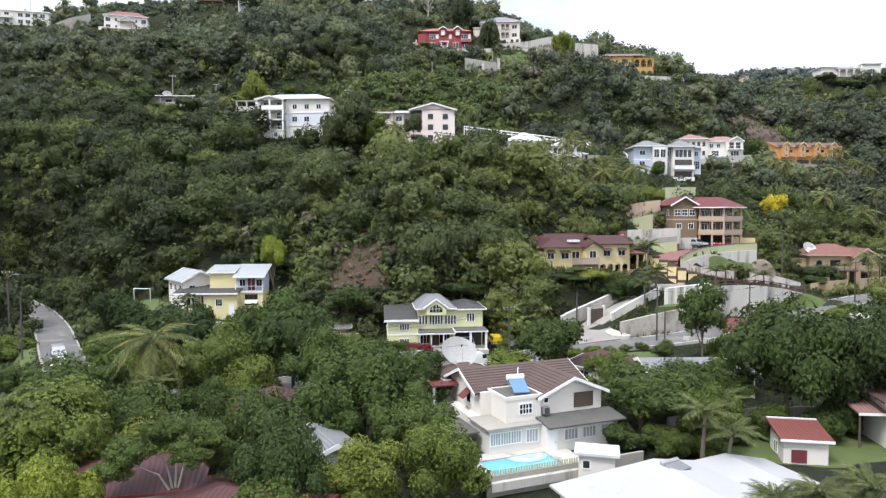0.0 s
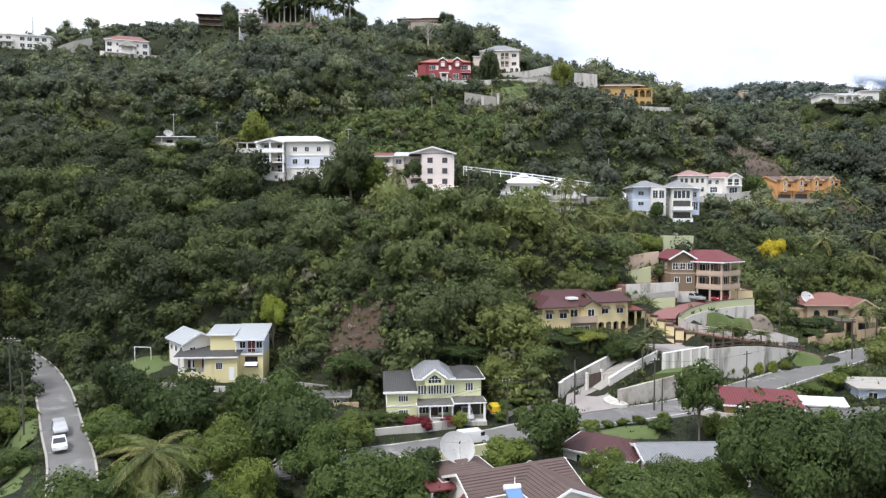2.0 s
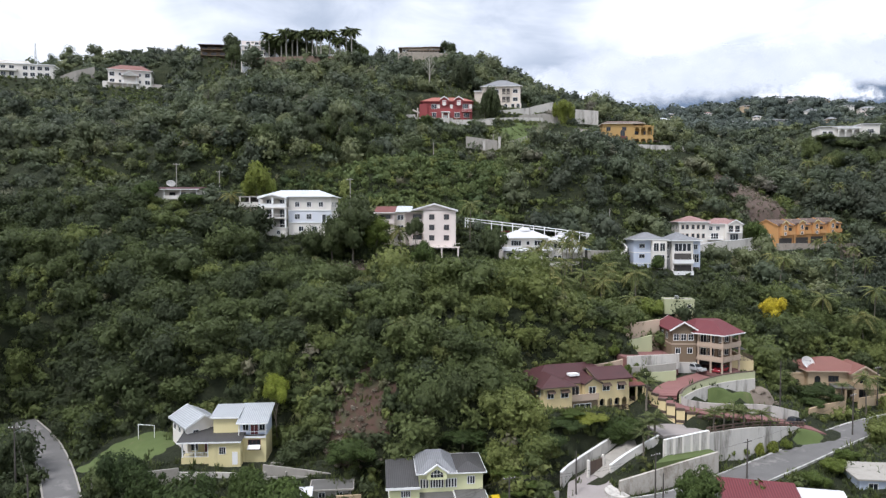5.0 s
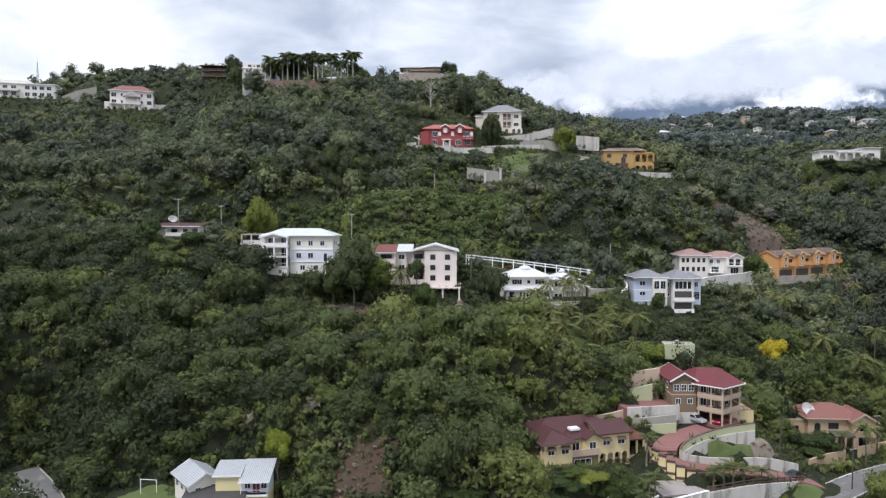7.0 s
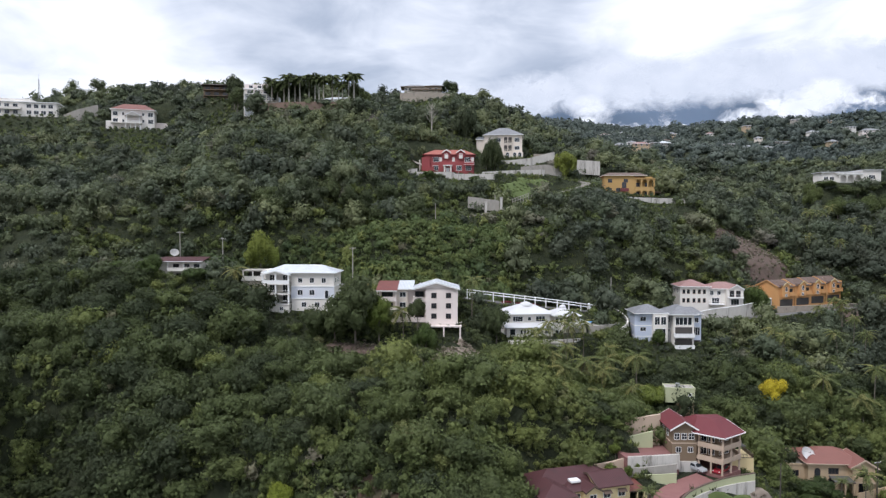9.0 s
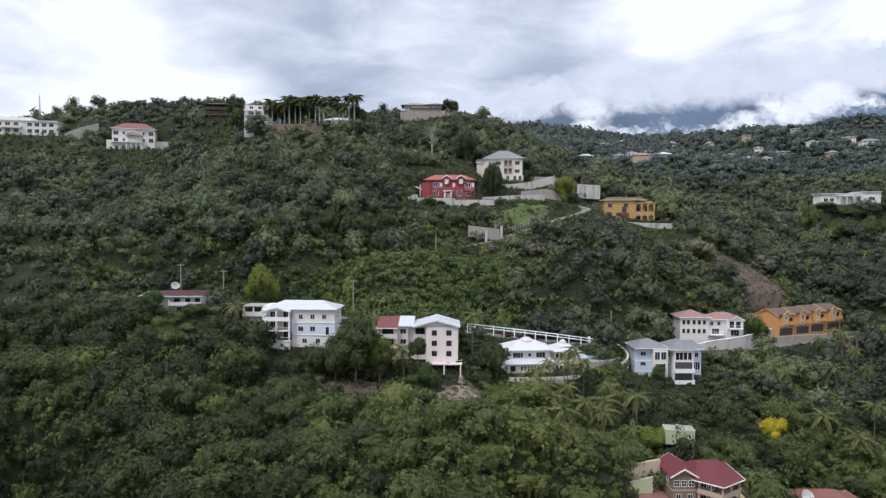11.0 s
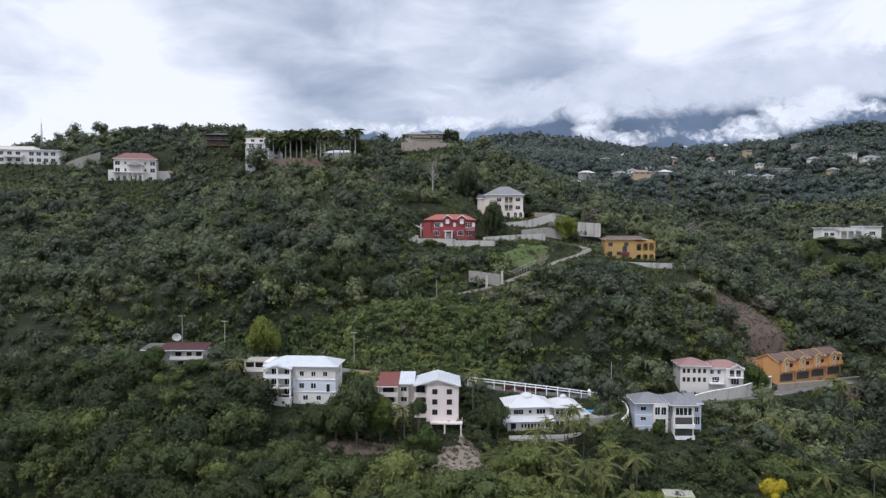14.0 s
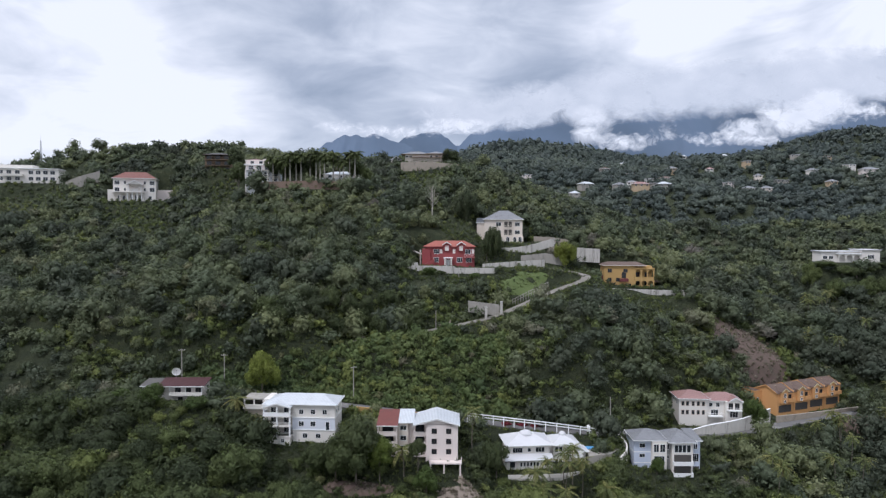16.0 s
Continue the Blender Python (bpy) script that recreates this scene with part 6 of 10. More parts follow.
def swimming_pool():
    p = thing("swimming_pool", 6.7, 53.5, -0.62, 22, "turquoise swimming pool with rounded tiled steps", "swimming pool")
    part("deck", boxes((-4.2, 4.2, 2.1, 3.6, -0.6, 0.1), (-4.2, -3.2, -2.6, 2.1, -0.6, 0.1), (3.2, 5.4, -2.6, 2.1, -0.6, 0.1), (-3.2, 3.2, -2.6, -2.1, -0.6, 0.1)), pale_concrete, p)
    part("pool_floor", boxes((-3.2, 3.2, -2.1, 2.1, -1.6, -1.4)), white_paint, p)
    part("water", boxes((-3.2, 3.2, -2.1, 2.1, -1.4, -0.05)), water, p)
    for k in range(3):
        bm = bmesh.new()
        r = 1.9 - 0.45 * k
        ring = [(1.4 + r * math.cos(a), 2.1 - 0.8 * r * math.sin(a)) for a in np.linspace(0, math.pi, 15)]
        hull(bm, [(x, y, -0.04 + 0.03 * k) for x, y in ring], [(x, y, -0.01 + 0.03 * k) for x, y in ring])
        bmesh.ops.recalc_face_normals(bm, faces=bm.faces)
        part("step", bm, (panel_pale, white_paint, panel_pale)[k], p)


panel_pale = surface("pale_aqua_tile", (0.28, 0.42, 0.50), (0.40, 0.54, 0.60), scale=2.0, rough=0.3)
swimming_pool()


def pool_surrounds():
    h = thing("pool_hut", 12.3, 51.6, -0.7, -14, "small white pump hut with a flat concrete roof", "hut")
    wall(h, -1.4, 1.4, -0.9, 0.9, -1.5, 2.0, white_wall)
    part("roof", boxes((-1.75, 1.75, -1.25, 1.25, 2.0, 2.2)), white_roof, h)
    window(h, "f", -0.9, -0.8, 0.9, 0.5, 0.6, 1)
    f = thing("garden_wall", 0, 0, 0, 0, "grey block wall topped with a row of green-grey pickets", "wall")
    a, b = Vector((3.4, 49.9, -0.1)), Vector((11.0, 53.0, -0.1))
    ob = ribbon("masonry", [tuple(a), tuple(b), (17.0, 55.0, 0.1)], 0.12, concrete, 2.2, 0, 0, "", "", "", f)
    bm = boxes((-0.06, 0.06, -0.04, 0.04, 0, 0.42))
    me = bpy.data.meshes.new("picket")
    bm.to_mesh(me)
    bm.free()
    me.materials.append(sage_wall)
    for i in range(36):
        q = a.lerp(b, i / 35)
        part_of("picket", me, f, m=pose(q.x, q.y, q.z))


pool_surrounds()


def folded_roof(house, profile, y0, y1, mat, thick=0.16):
    """A roof of several slopes in a row, from its outline across."""
    n = len(profile)
    bm = bmesh.new()
    a = [[bm.verts.new((x, y, z + t)) for x, z in profile] for y, t in ((y0, 0), (y1, 0), (y1, thick), (y0, thick))]
    for i in range(n - 1):
        for p, q in ((0, 1), (1, 2), (2, 3), (3, 0)):
            bm.faces.new((a[p][i], a[p][i + 1], a[q][i + 1], a[q][i]))
    for i in (0, n - 1):
        bm.faces.new([a[k][i] for k in range(4)])
    bmesh.ops.recalc_face_normals(bm, faces=bm.faces)
    return part("roof", bm, mat, house)


def near_roofs():
    """Roofs of the bungalows close below the camera."""
    h = thing("bungalow", 17.8, 45.4, -1.9, 19, "bungalow with wide folded white-coated roofs", "house")
    wall(h, -8.4, 10.0, -6, 4.2, -1, 2.1, white_wall)
    folded_roof(h, [(-9.0, 2.25), (0.0, 3.1), (3.8, 2.5), (6.9, 2.7), (11.0, 1.75)], -7, 4.75, grey_white_roof)
    windows(h, "b", 4.2, (-5, -1, 4), 0.5, w=1.4, h=1.1)
    v = thing("roof_heater", 17.2, 49.0, 1.2, 30, "grey solar heater tank lying on the white roof", "solar heater")
    bm = bmesh.new()
    tube(bm, [(-0.9, 0, 0.25), (-0.85, 0, 0.25), (0.85, 0, 0.25), (0.9, 0, 0.25)], [0.12, 0.2, 0.2, 0.12], 12)
    part("tank", bm, steel, v)
    bm = bmesh.new()
    hull(bm, [(-0.9, -1.3, 0.0), (0.9, -1.3, 0.0), (0.9, -0.2, 0.16), (-0.9, -0.2, 0.16)], [(-0.9, -1.3, 0.08), (0.9, -1.3, 0.08), (0.9, -0.2, 0.24), (-0.9, -0.2, 0.24)])
    part("collector", bm, roof_grey, v)
    h = thing("outbuilding", 31.6, 57.0, -1.9, -10, "white outbuilding with a rusty red sheet roof", "house")
    h.scale = (0.9, 0.9, 0.95)
    wall(h, -2.2, 1.8, -1.8, 2.2, -1, 2.8, white_wall)
    shed_roof(h, -2.6, 2.2, -2.2, 2.6, 2.85, 3.5, roof_rust)
    part("ridge_cap", boxes((-2.5, 2.2, 2.35, 2.75, 3.5, 3.72)), white_roof, h, "white ridge sheet")
    window(h, "f", -1.8, -0.8, 0.9, 1.2, 1.0, 2, 1, burgundy, burgundy)
    window(h, "l", -2.2, 0.4, 1.1, 0.9, 1.0, 2)
    h = thing("house", 45.2, 60.0, -1.3, -6, "white house with a brown sheet roof and a porch", "house")
    wall(h, -4.6, 7, -2.2, 5, -1, 4.6, white_wall)
    shed_roof(h, -5.6, 7.4, -3.0, 5.6, 4.6, 5.2, roof_brown)
    shed_roof(h, -7.2, -4.6, -1.8, 2.0, 3.3, 3.9, roof_rose)
    for y in (-1.6, 1.8):
        post(h, -7.0, y, 0, 3.3, dark_brown, 0.1)
    windows(h, "f", -2.2, (-2.2, 2.0), 2.0, w=1.4, h=1.2)
    # maroon roofs under the trees
    for x, y, z, rz, sx, sy, hh in ((-21.5, 44.0, -0.6, 14, 4.6, 3.0, 1.2), (-12.5, 38.5, -0.6, -18, 4.2, 3.4, 1.5), (-14.8, 57.0, 0.4, 10, 3.0, 3.0, 1.8), (-9.0, 48.5, 0.0, 30, 1.9, 2.4, 0.7)):
        big = sx > 2.5
        h = thing("house" if big else "cottage", x, y, z, rz, "bungalow with a dark maroon hip roof under trees" if big else "small grey cottage with a gabled porch", "house")
        wall(h, -sx, sx, -sy, sy, -1.5, 2.9, cream_wall if big else blue_wall)
        if big:
            hip_roof(h, -sx, sx, -sy, sy, 3.0, hh, roof_maroon, 0.6, trim=burgundy)
        else:
            gable_roof(h, -sx, sx, -sy, sy, 2.9, hh, roof_grey, "y", 0.5, infill=white_wall)
        windows(h, "f", -sy, (-sx / 2, sx / 2), 0.9, w=1.2, h=1.1)
    h = thing("house", 20.6, 81.0, -0.6, -34, "low house with a burgundy sheet hip roof", "house")
    wall(h, -4.4, 4.4, -3.0, 3.4, -1, 2.3, white_wall)
    hip_roof(h, -4.4, 4.4, -3.0, 3.4, 2.4, 1.5, roof_maroon, 0.5)
    windows(h, "f", -3.0, (-2, 2), 0.8, w=1.2, h=1.0)
    h = thing("workshop", 30.0, 78.5, -0.4, 2, "long shed with a dull grey metal roof", "shed")
    wall(h, -6.2, 6.2, -3.2, 3.2, -1, 2.4, white_wall)
    gable_roof(h, -6.2, 6.2, -3.2, 3.2, 2.4, 0.9, roof_grey, "x", 0.4, infill=white_wall)
    h = thing("house", 47.5, 97.0, 0.8, -14, "ochre bungalow with a weathered red sheet roof", "house")
    wall(h, -5.0, 5.0, -2.4, 3.0, -2, 2.1, ochre_wall)
    shed_roof(h, -5.6, 5.6, -3.0, 3.6, 2.1, 3.3, roof_red)
    windows(h, "f", -2.4, (-3, 0, 3), 0.7, w=1.1, h=1.0)
    h = thing("shed", 56.3, 98.5, 1.0, -12, "shed with a bright white sheet roof", "shed")
    wall(h, -4.0, 4.0, -2.0, 2.4, -2, 1.6, white_wall)
    gable_roof(h, -4.0, 4.0, -2.0, 2.4, 1.6, 0.7, white_roof, "x", 0.3, infill=white_wall)
    h = thing("house", 58.5, 94.0, 0.3, 6, "ochre house with a stained flat grey roof", "house")
    wall(h, -6.4, 6.6, -2.4, 2.0, -2, 1.9, ochre_wall)
    flat_roof(h, -6.8, 7.0, -2.8, 2.2, 1.9, roof_flat, 0.12, concrete)
    windows(h, "f", -2.4, (-4, 0, 4), 0.5, w=1.3, h=1.0)
    h = thing("house", 71.0, 104.5, 1.2, -6, "pale house with a mossy flat concrete roof", "house")
    wall(h, -5.0, 6.0, -3.0, 4.0, -2, 2.6, blue_wall)
    flat_roof(h, -5.4, 6.4, -3.4, 4.4, 2.6, concrete, 0.15, concrete)
    windows(h, "f", -3.0, (-3, 0.5, 4), 0.8, w=1.3, h=1.1)


near_roofs()

# ---- houses on the hillside ----
pale_lilac = surface("bluish_white_render", (0.56, 0.58, 0.63), (0.66, 0.68, 0.73), (0.5, 0.51, 0.54), 0.35, 10, 0.75, 0.005, 0.62, 0.35)


def white_apartments():
    h = thing("apartment_house", -39.5, 178, 41.0, -3, "white four-storey hillside house with a pale metal roof", "house")
    wall(h, -2.0, 9.6, -2.6, 6, -4, 10.2, white_wall)
    wall(h, -9.4, -2.0, -1.0, 6, -4, 10.0, white_wall)
    wall(h, -9.4, -2.2, -4.4, -1.0, -5, 1.9, white_wall, label="windowless white basement")
    part("blue_band", boxes((-2.05, 9.66, -2.66, -2.6, 3.3, 6.6)), pale_lilac, h, "bluish white lower storey")
    part("string_course", boxes((-2.06, 9.7, -2.78, 6, 6.4, 6.65), (-2.06, 9.7, -2.78, 6, 3.1, 3.3)), white_paint, h)
    for z in (1.9, 4.6, 7.3):
        slab = part("balcony", boxes((-9.6, -2.0, -4.6, -1.0, z - 0.25, z)), white_wall, h)
        railing(slab, -9.5, -4.5, -2.1, -4.5, z, white_paint, 0.9, solid=(z > 7))
        railing(slab, -9.5, -4.4, -9.5, -1.0, z, white_paint, 0.9, solid=True)
        windows(h, "f", -1.0, (-7.6, -4.0), z + 0.1, w=1.6, h=2.0, cols=2, frame_mat=white_paint)
    for z0, z1 in ((1.9, 4.35), (4.6, 7.05), (7.3, 9.7)):
        for x in (-9.3, -5.8, -2.3):
            post(h, x, -4.3, z0, z1, white_paint, 0.2, round_post=False)
    gable_roof(h, -9.4, -2.2, -4.4, 2, 9.7, 0.9, roof_metal, "y", 0.4, infill=white_wall)
    hip_roof(h, -9.4, 9.6, -2.6, 6, 10.2, 1.9, roof_metal, 0.7)
    windows(h, "f", -2.6, (0.4, 3.6, 6.8), 7.5, w=1.1, h=1.2)
    windows(h, "f", -2.66, (0.4, 3.6), 4.2, w=1.3, h=1.3)
    window(h, "f", -2.66, 7.6, 3.3, 0.9, 2.1, 1)
    windows(h, "f", -2.6, (1.4, 5.0), 1.0, w=1.2, h=1.2)
    windows(h, "r", 9.6, (-1, 2), 7.5, w=1.1, h=1.2)
    windows(h, "f", -4.4, (-8.0, -4.2), 0.2, w=0.8, h=0.9)
    # open concrete annex
    wall(h, -16.6, -10.8, 1.0, 7, -3, 7.6, stone)
    wall(h, -10.8, -9.2, 0.0, 7, -3, 10.6, white_wall)
    part("annex_floor", boxes((-16.9, -10.8, 0.6, 7, 7.6, 8.0)), white_wall, h)
    # Dark block: the annex room's shade put into its colour.
    part("annex_room_shade", boxes((-15.8, -10.8, 3.4, 7, 8.0, 10.2)), dark_inside, h)
    part("annex_roof", boxes((-16.9, -10.8, 0.8, 7, 10.2, 10.5)), concrete, h)
    for x in (-16.5, -13.8, -11.2):
        post(h, x, 1.0, 8.0, 10.2, white_wall, 0.16, round_post=False)
    railing(h, -16.7, 0.8, -10.9, 0.8, 8.0, white_wall, 0.8, solid=True)


white_apartments()


def cream_apartments():
    h = thing("apartment_house", -6.6, 173.5, 38.2, 0, "pinkish cream four-storey apartment house with gabled roofs", "house")
    wall(h, -11.2, -3.6, -0.6, 6, -4, 8.6, cream_wall)
    wall(h, -3.6, 1.2, 0.4, 6, -4, 8.9, pink_white)
    wall(h, 1.2, 9.6, -3.6, 6, -2, 9.3, pink_white)
    wall(h, 1.2, 9.6, -3.2, 2, -5, -1.6, stone, label="open stone basement")
    shed_roof(h, -11.8, -6.2, -3.0, 6.4, 8.5, 10.3, roof_rust, label="faded red roof sheets")
    shed_roof(h, -6.2, -2.0, -1.2, 6.4, 8.8, 10.4, roof_metal)
    gable_roof(h, -1.6, 9.6, -3.6, 6, 9.2, 1.6, roof_metal, "y", 0.6, infill=pink_white)
    for z in (0.6, 3.3, 6.0):
        balcony(h, -11.6, -6.4, -2.6, -0.6, z, pink_white, pink_white, solid=True)
        windows(h, "f", -0.6, (-9.0,), z + 0.1, w=2.8, h=1.9, cols=2, frame_mat=dark_brown)
        windows(h, "f", -0.6, (-4.9,), z + 0.8, w=1.5, h=1.2, cols=2)
    for z in (0.6, 3.3, 6.0):
        balcony(h, -2.0, 1.2, -2.8, 0.4, z, pink_white, pink_white, solid=True)
        windows(h, "f", 0.4, (-0.5,), z + 0.1, w=2.2, h=2.0, cols=2, frame_mat=dark_brown)
        windows(h, "f", -3.6, (3.4, 7.2), z + 0.9, w=1.2, h=1.2, cols=2, frame_mat=dark_brown)
    for x in (-11.4, -6.6):
        post(h, x, -2.5, 0.6, 8.5, pink_white, 0.16, round_post=False)
    balcony(h, 2.2, 10.6, -6.0, -3.6, -0.2, pink_white, pink_white, solid=False)
    for x in (2.5, 6.0, 10.2):
        post(h, x, -5.8, -4.2, -0.4, pink_white, 0.18, round_post=False)
    windows(h, "r", 9.6, (-1.5, 2.5), 6.8, w=1.1, h=1.2)
    windows(h, "r", 9.6, (-1.5, 2.5), 4.1, w=1.1, h=1.2)
    windows(h, "f", -0.6, (-4.9,), -1.6, w=0.9, h=0.9)


cream_apartments()


def white_villa():
    h = thing("villa", 26.0, 179, 34.6, 6, "brilliant white villa with domed hip roofs and curved terraces", "house")
    wall(h, -9.5, 1.8, -2.6, 6, 2.6, 5.6, white_wall)
    wall(h, -10.4, 2.2, -4.6, 6, -3, 2.2, white_wall)
    wall(h, 3.4, 10.4, -0.4, 7, -3, 4.6, white_wall)
    shed = bmesh.new()
    hull(shed, [(-11.0, -5.4, 2.1), (2.4, -5.4, 2.1), (2.4, -2.6, 3.0), (-11.0, -2.6, 3.0)], [(-11.0, -5.4, 2.25), (2.4, -5.4, 2.25), (2.4, -2.6, 3.15), (-11.0, -2.6, 3.15)])
    part("skirt_roof", shed, white_roof, h)
    hip_roof(h, -9.5, 1.8, -2.6, 6, 5.6, 1.9, white_roof, 0.9, flat=0.15)
    bm = bmesh.new()
    tube(bm, [(-3.85, 1.7, 7.3), (-3.85, 1.7, 7.7), (-3.85, 1.7, 8.1), (-3.85, 1.7, 8.35)], [1.9, 1.7, 1.1, 0.3], 18)
    part("dome", bm, white_roof, h)
    hip_roof(h, 3.4, 10.4, -0.4, 7, 4.6, 1.6, white_roof, 0.7, flat=0.15)
    bm = bmesh.new()
    tube(bm, [(7.0, 3.3, 6.0), (7.0, 3.3, 6.6), (7.0, 3.3, 7.0), (7.0, 3.3, 7.2)], [1.0, 0.95, 0.6, 0.2], 16)
    part("dome", bm, white_roof, h)
    wall(h, 1.8, 3.4, 0.5, 6, -3, 4.4, white_wall)
    hip_roof(h, 8.6, 13.0, -0.5, 4, 2.6, 0.9, white_roof, 0.5)
    wall(h, 10.4, 12.8, -0.2, 4, -3, 2.6, white_wall)
    windows(h, "f", -2.6, (-7.0,), 3.5, w=2.6, h=1.3, cols=4)
    windows(h, "f", -2.6, (-0.8,), 3.5, w=2.4, h=1.3, cols=3)
    windows(h, "f", -2.6, (-3.8,), 3.7, w=0.8, h=0.9, cols=1)
    windows(h, "f", -4.6, (-8.8,), 0.2, w=1.4, h=1.5, cols=1)
    windows(h, "f", -4.6, (-6.4, -5.5, -4.6, -3.7, -2.8, -1.9), 0.4, w=0.5, h=1.1, cols=1)
    windows(h, "f", -4.6, (0.6,), 0.4, w=1.2, h=1.2)
    windows(h, "f", -0.4, (4.4, 5.6), 2.6, w=0.8, h=1.3, cols=1)
    windows(h, "f", -0.4, (8.4,), 2.2, w=2.2, h=1.7, cols=3)
    windows(h, "f", -0.4, (4.4, 5.6), -0.6, w=0.8, h=1.2, cols=1)
    balcony(h, 6.4, 11.2, -2.6, -0.4, 1.7, white_wall, white_paint, solid=True)
    # curved terrace
    ring = [(-10.6, -7.6), (-3, -8.0), (3.5, -8.0), (9.0, -6.6), (13.2, -3.4), (14.6, 1.0), (14.4, 6.0), (-10.6, 6.0)]
    terr = prism(h, "terrace", ring, -6.0, -1.6, pale_concrete)
    for a, b in zip(ring[:6], ring[1:7]):
        railing(terr, *a, *b, -1.6, white_wall, 0.9, solid=True)
    bm = bmesh.new()
    tube(bm, [(9.5, -3.0, -1.6), (9.5, -3.0, -1.45), (9.5, -3.0, -1.44)], [1.5, 1.5, 1.3], 18)
    part("spa_tub", bm, blue_wall, h)
    part("canopy", boxes((13.4, 17.0, 2.4, 5.4, 2.0, 2.15)), blue_bright, h, "bright blue canvas canopy")
    for x in (13.6, 16.8):
        post(h, x, 2.6, -1.6, 2.0, white_paint, 0.07)


blue_bright = surface("blue_canvas", (0.09, 0.28, 0.55), (0.14, 0.38, 0.66), scale=1.0)
white_villa()


def blue_house():
    h = thing("house", 62.6, 186, 30.2, 0, "pale blue and white three-storey house with grey hip roofs", "house")
    h.scale = (0.88, 1, 1)
    wall(h, -11.0, -5.6, -3.0, 5, -2, 9.4, blue_wall)
    wall(h, -5.6, -1.0, -4.4, 5, -3, 9.0, white_wall)
    wall(h, -1.6, 0.6, -3.2, 5, -3, 8.8, grey_wall)
    wall(h, 0.6, 7.2, -4.6, 5, -3, 9.0, white_wall)
    wall(h, 7.2, 10.2, -2.8, 5, -3, 9.0, blue_wall)
    hip_roof(h, -11.0, -1.2, -3.6, 5, 9.3, 2.0, roof_grey, 0.6)
    hip_roof(h, 0.0, 7.6, -4.6, 5, 9.1, 2.2, roof_grey, 0.7)
    shed_roof(h, 7.2, 10.8, -3.4, 5.4, 8.9, 9.8, roof_grey)
    windows(h, "f", -3.0, (-8.4,), 7.0, w=1.7, h=1.1, cols=2)
    windows(h, "f", -3.0, (-8.4,), 4.2, w=1.7, h=1.0, cols=2)
    part("band", boxes((-11.06, -5.6, -3.06, 5, 5.6, 5.85), (-11.06, -5.6, -3.06, 5, 2.6, 2.8)), white_paint, h)
    windows(h, "f", -4.4, (-4.4, -2.4), 6.2, w=1.5, h=2.1, cols=2)
    windows(h, "f", -4.4, (-3.4,), 2.8, w=3.2, h=2.2, cols=4)
    windows(h, "f", -3.2, (-0.5,), 6.6, w=1.1, h=1.5, cols=2)
    windows(h, "f", -3.2, (-0.5,), 4.0, w=1.1, h=0.9, cols=2)
    windows(h, "f", -4.6, (1.9, 3.1, 4.4, 5.8), 6.2, w=1.1, h=2.0, cols=1)
    for z in (-0.2, 3.0):
        # Flat dark sheet, the balcony's shade put into its colour.
        part("recess_shade", boxes((1.2, 6.6, -4.66, -4.6, z + 0.1, z + 2.5)), dark_inside, h, "dark sheet painted as balcony shade")
        balcony(h, 0.8, 7.0, -5.8, -4.6, z, white_paint, white_paint, solid=True, height=0.8)
    windows(h, "f", -2.8, (8.7,), 6.6, w=1.1, h=1.3, cols=2)
    windows(h, "f", -2.8, (8.7,), 3.0, w=2.0, h=2.2, cols=3)
    # Car port shade, again only a dark sheet on the wall.
    part("carport_shade", boxes((7.4, 10.0, -2.86, -2.8, -1.2, 1.6)), dark_inside, h)
    windows(h, "r", 10.2, (0, 3), 6.6, w=1.0, h=1.3)


blue_house()


def rose_house():
    h = thing("house", 84.6, 211, 38.6, -3, "white two-storey house with faded rose tile roofs", "house")
    wall(h, -10.0, -1.0, -3.2, 5, -3, 5.9, white_wall)
    wall(h, -1.0, 4.4, -2.4, 5, -3, 5.2, white_wall)
    wall(h, 4.4, 9.6, -3.6, 5, -3, 5.2, white_wall)
    hip_roof(h, -10.0, -1.0, -3.2, 5, 5.9, 1.9, roof_rose, 0.6)
    hip_roof(h, -1.0, 9.6, -2.4, 5, 5.2, 1.9, roof_rose, 0.6)
    gable_roof(h, 5.4, 9.4, -3.6, 1, 5.2, 1.2, roof_rose, "y", 0.4, infill=white_wall)
    for z in (0.8, 3.6):
        windows(h, "f", -3.2, (-8.8, -7.4, -5.6, -4.0, -2.4), z, w=0.8, h=1.3, cols=1, frame_mat=sand_trim)
    windows(h, "f", -2.4, (0.2, 2.4), 3.2, w=1.0, h=1.2)
    balcony(h, 4.8, 9.2, -5.0, -3.6, 2.6, white_paint, white_paint, solid=False)
    windows(h, "f", -3.6, (6.0, 8.0), 2.8, w=1.2, h=1.8, cols=2, frame_mat=dark_brown)
    balcony(h, -0.8, 3.6, -4.0, -2.4, 0.4, white_paint, white_paint, solid=False)
    windows(h, "f", -3.6, (7.0,), 0.2, w=2.4, h=1.8, cols=3)
    windows(h, "f", -2.4, (1.4,), 0.5, w=2.2, h=1.7, cols=3)
    windows(h, "l", -10.0, (-1, 2.5), 3.6, w=0.8, h=1.3, cols=1)


rose_house()


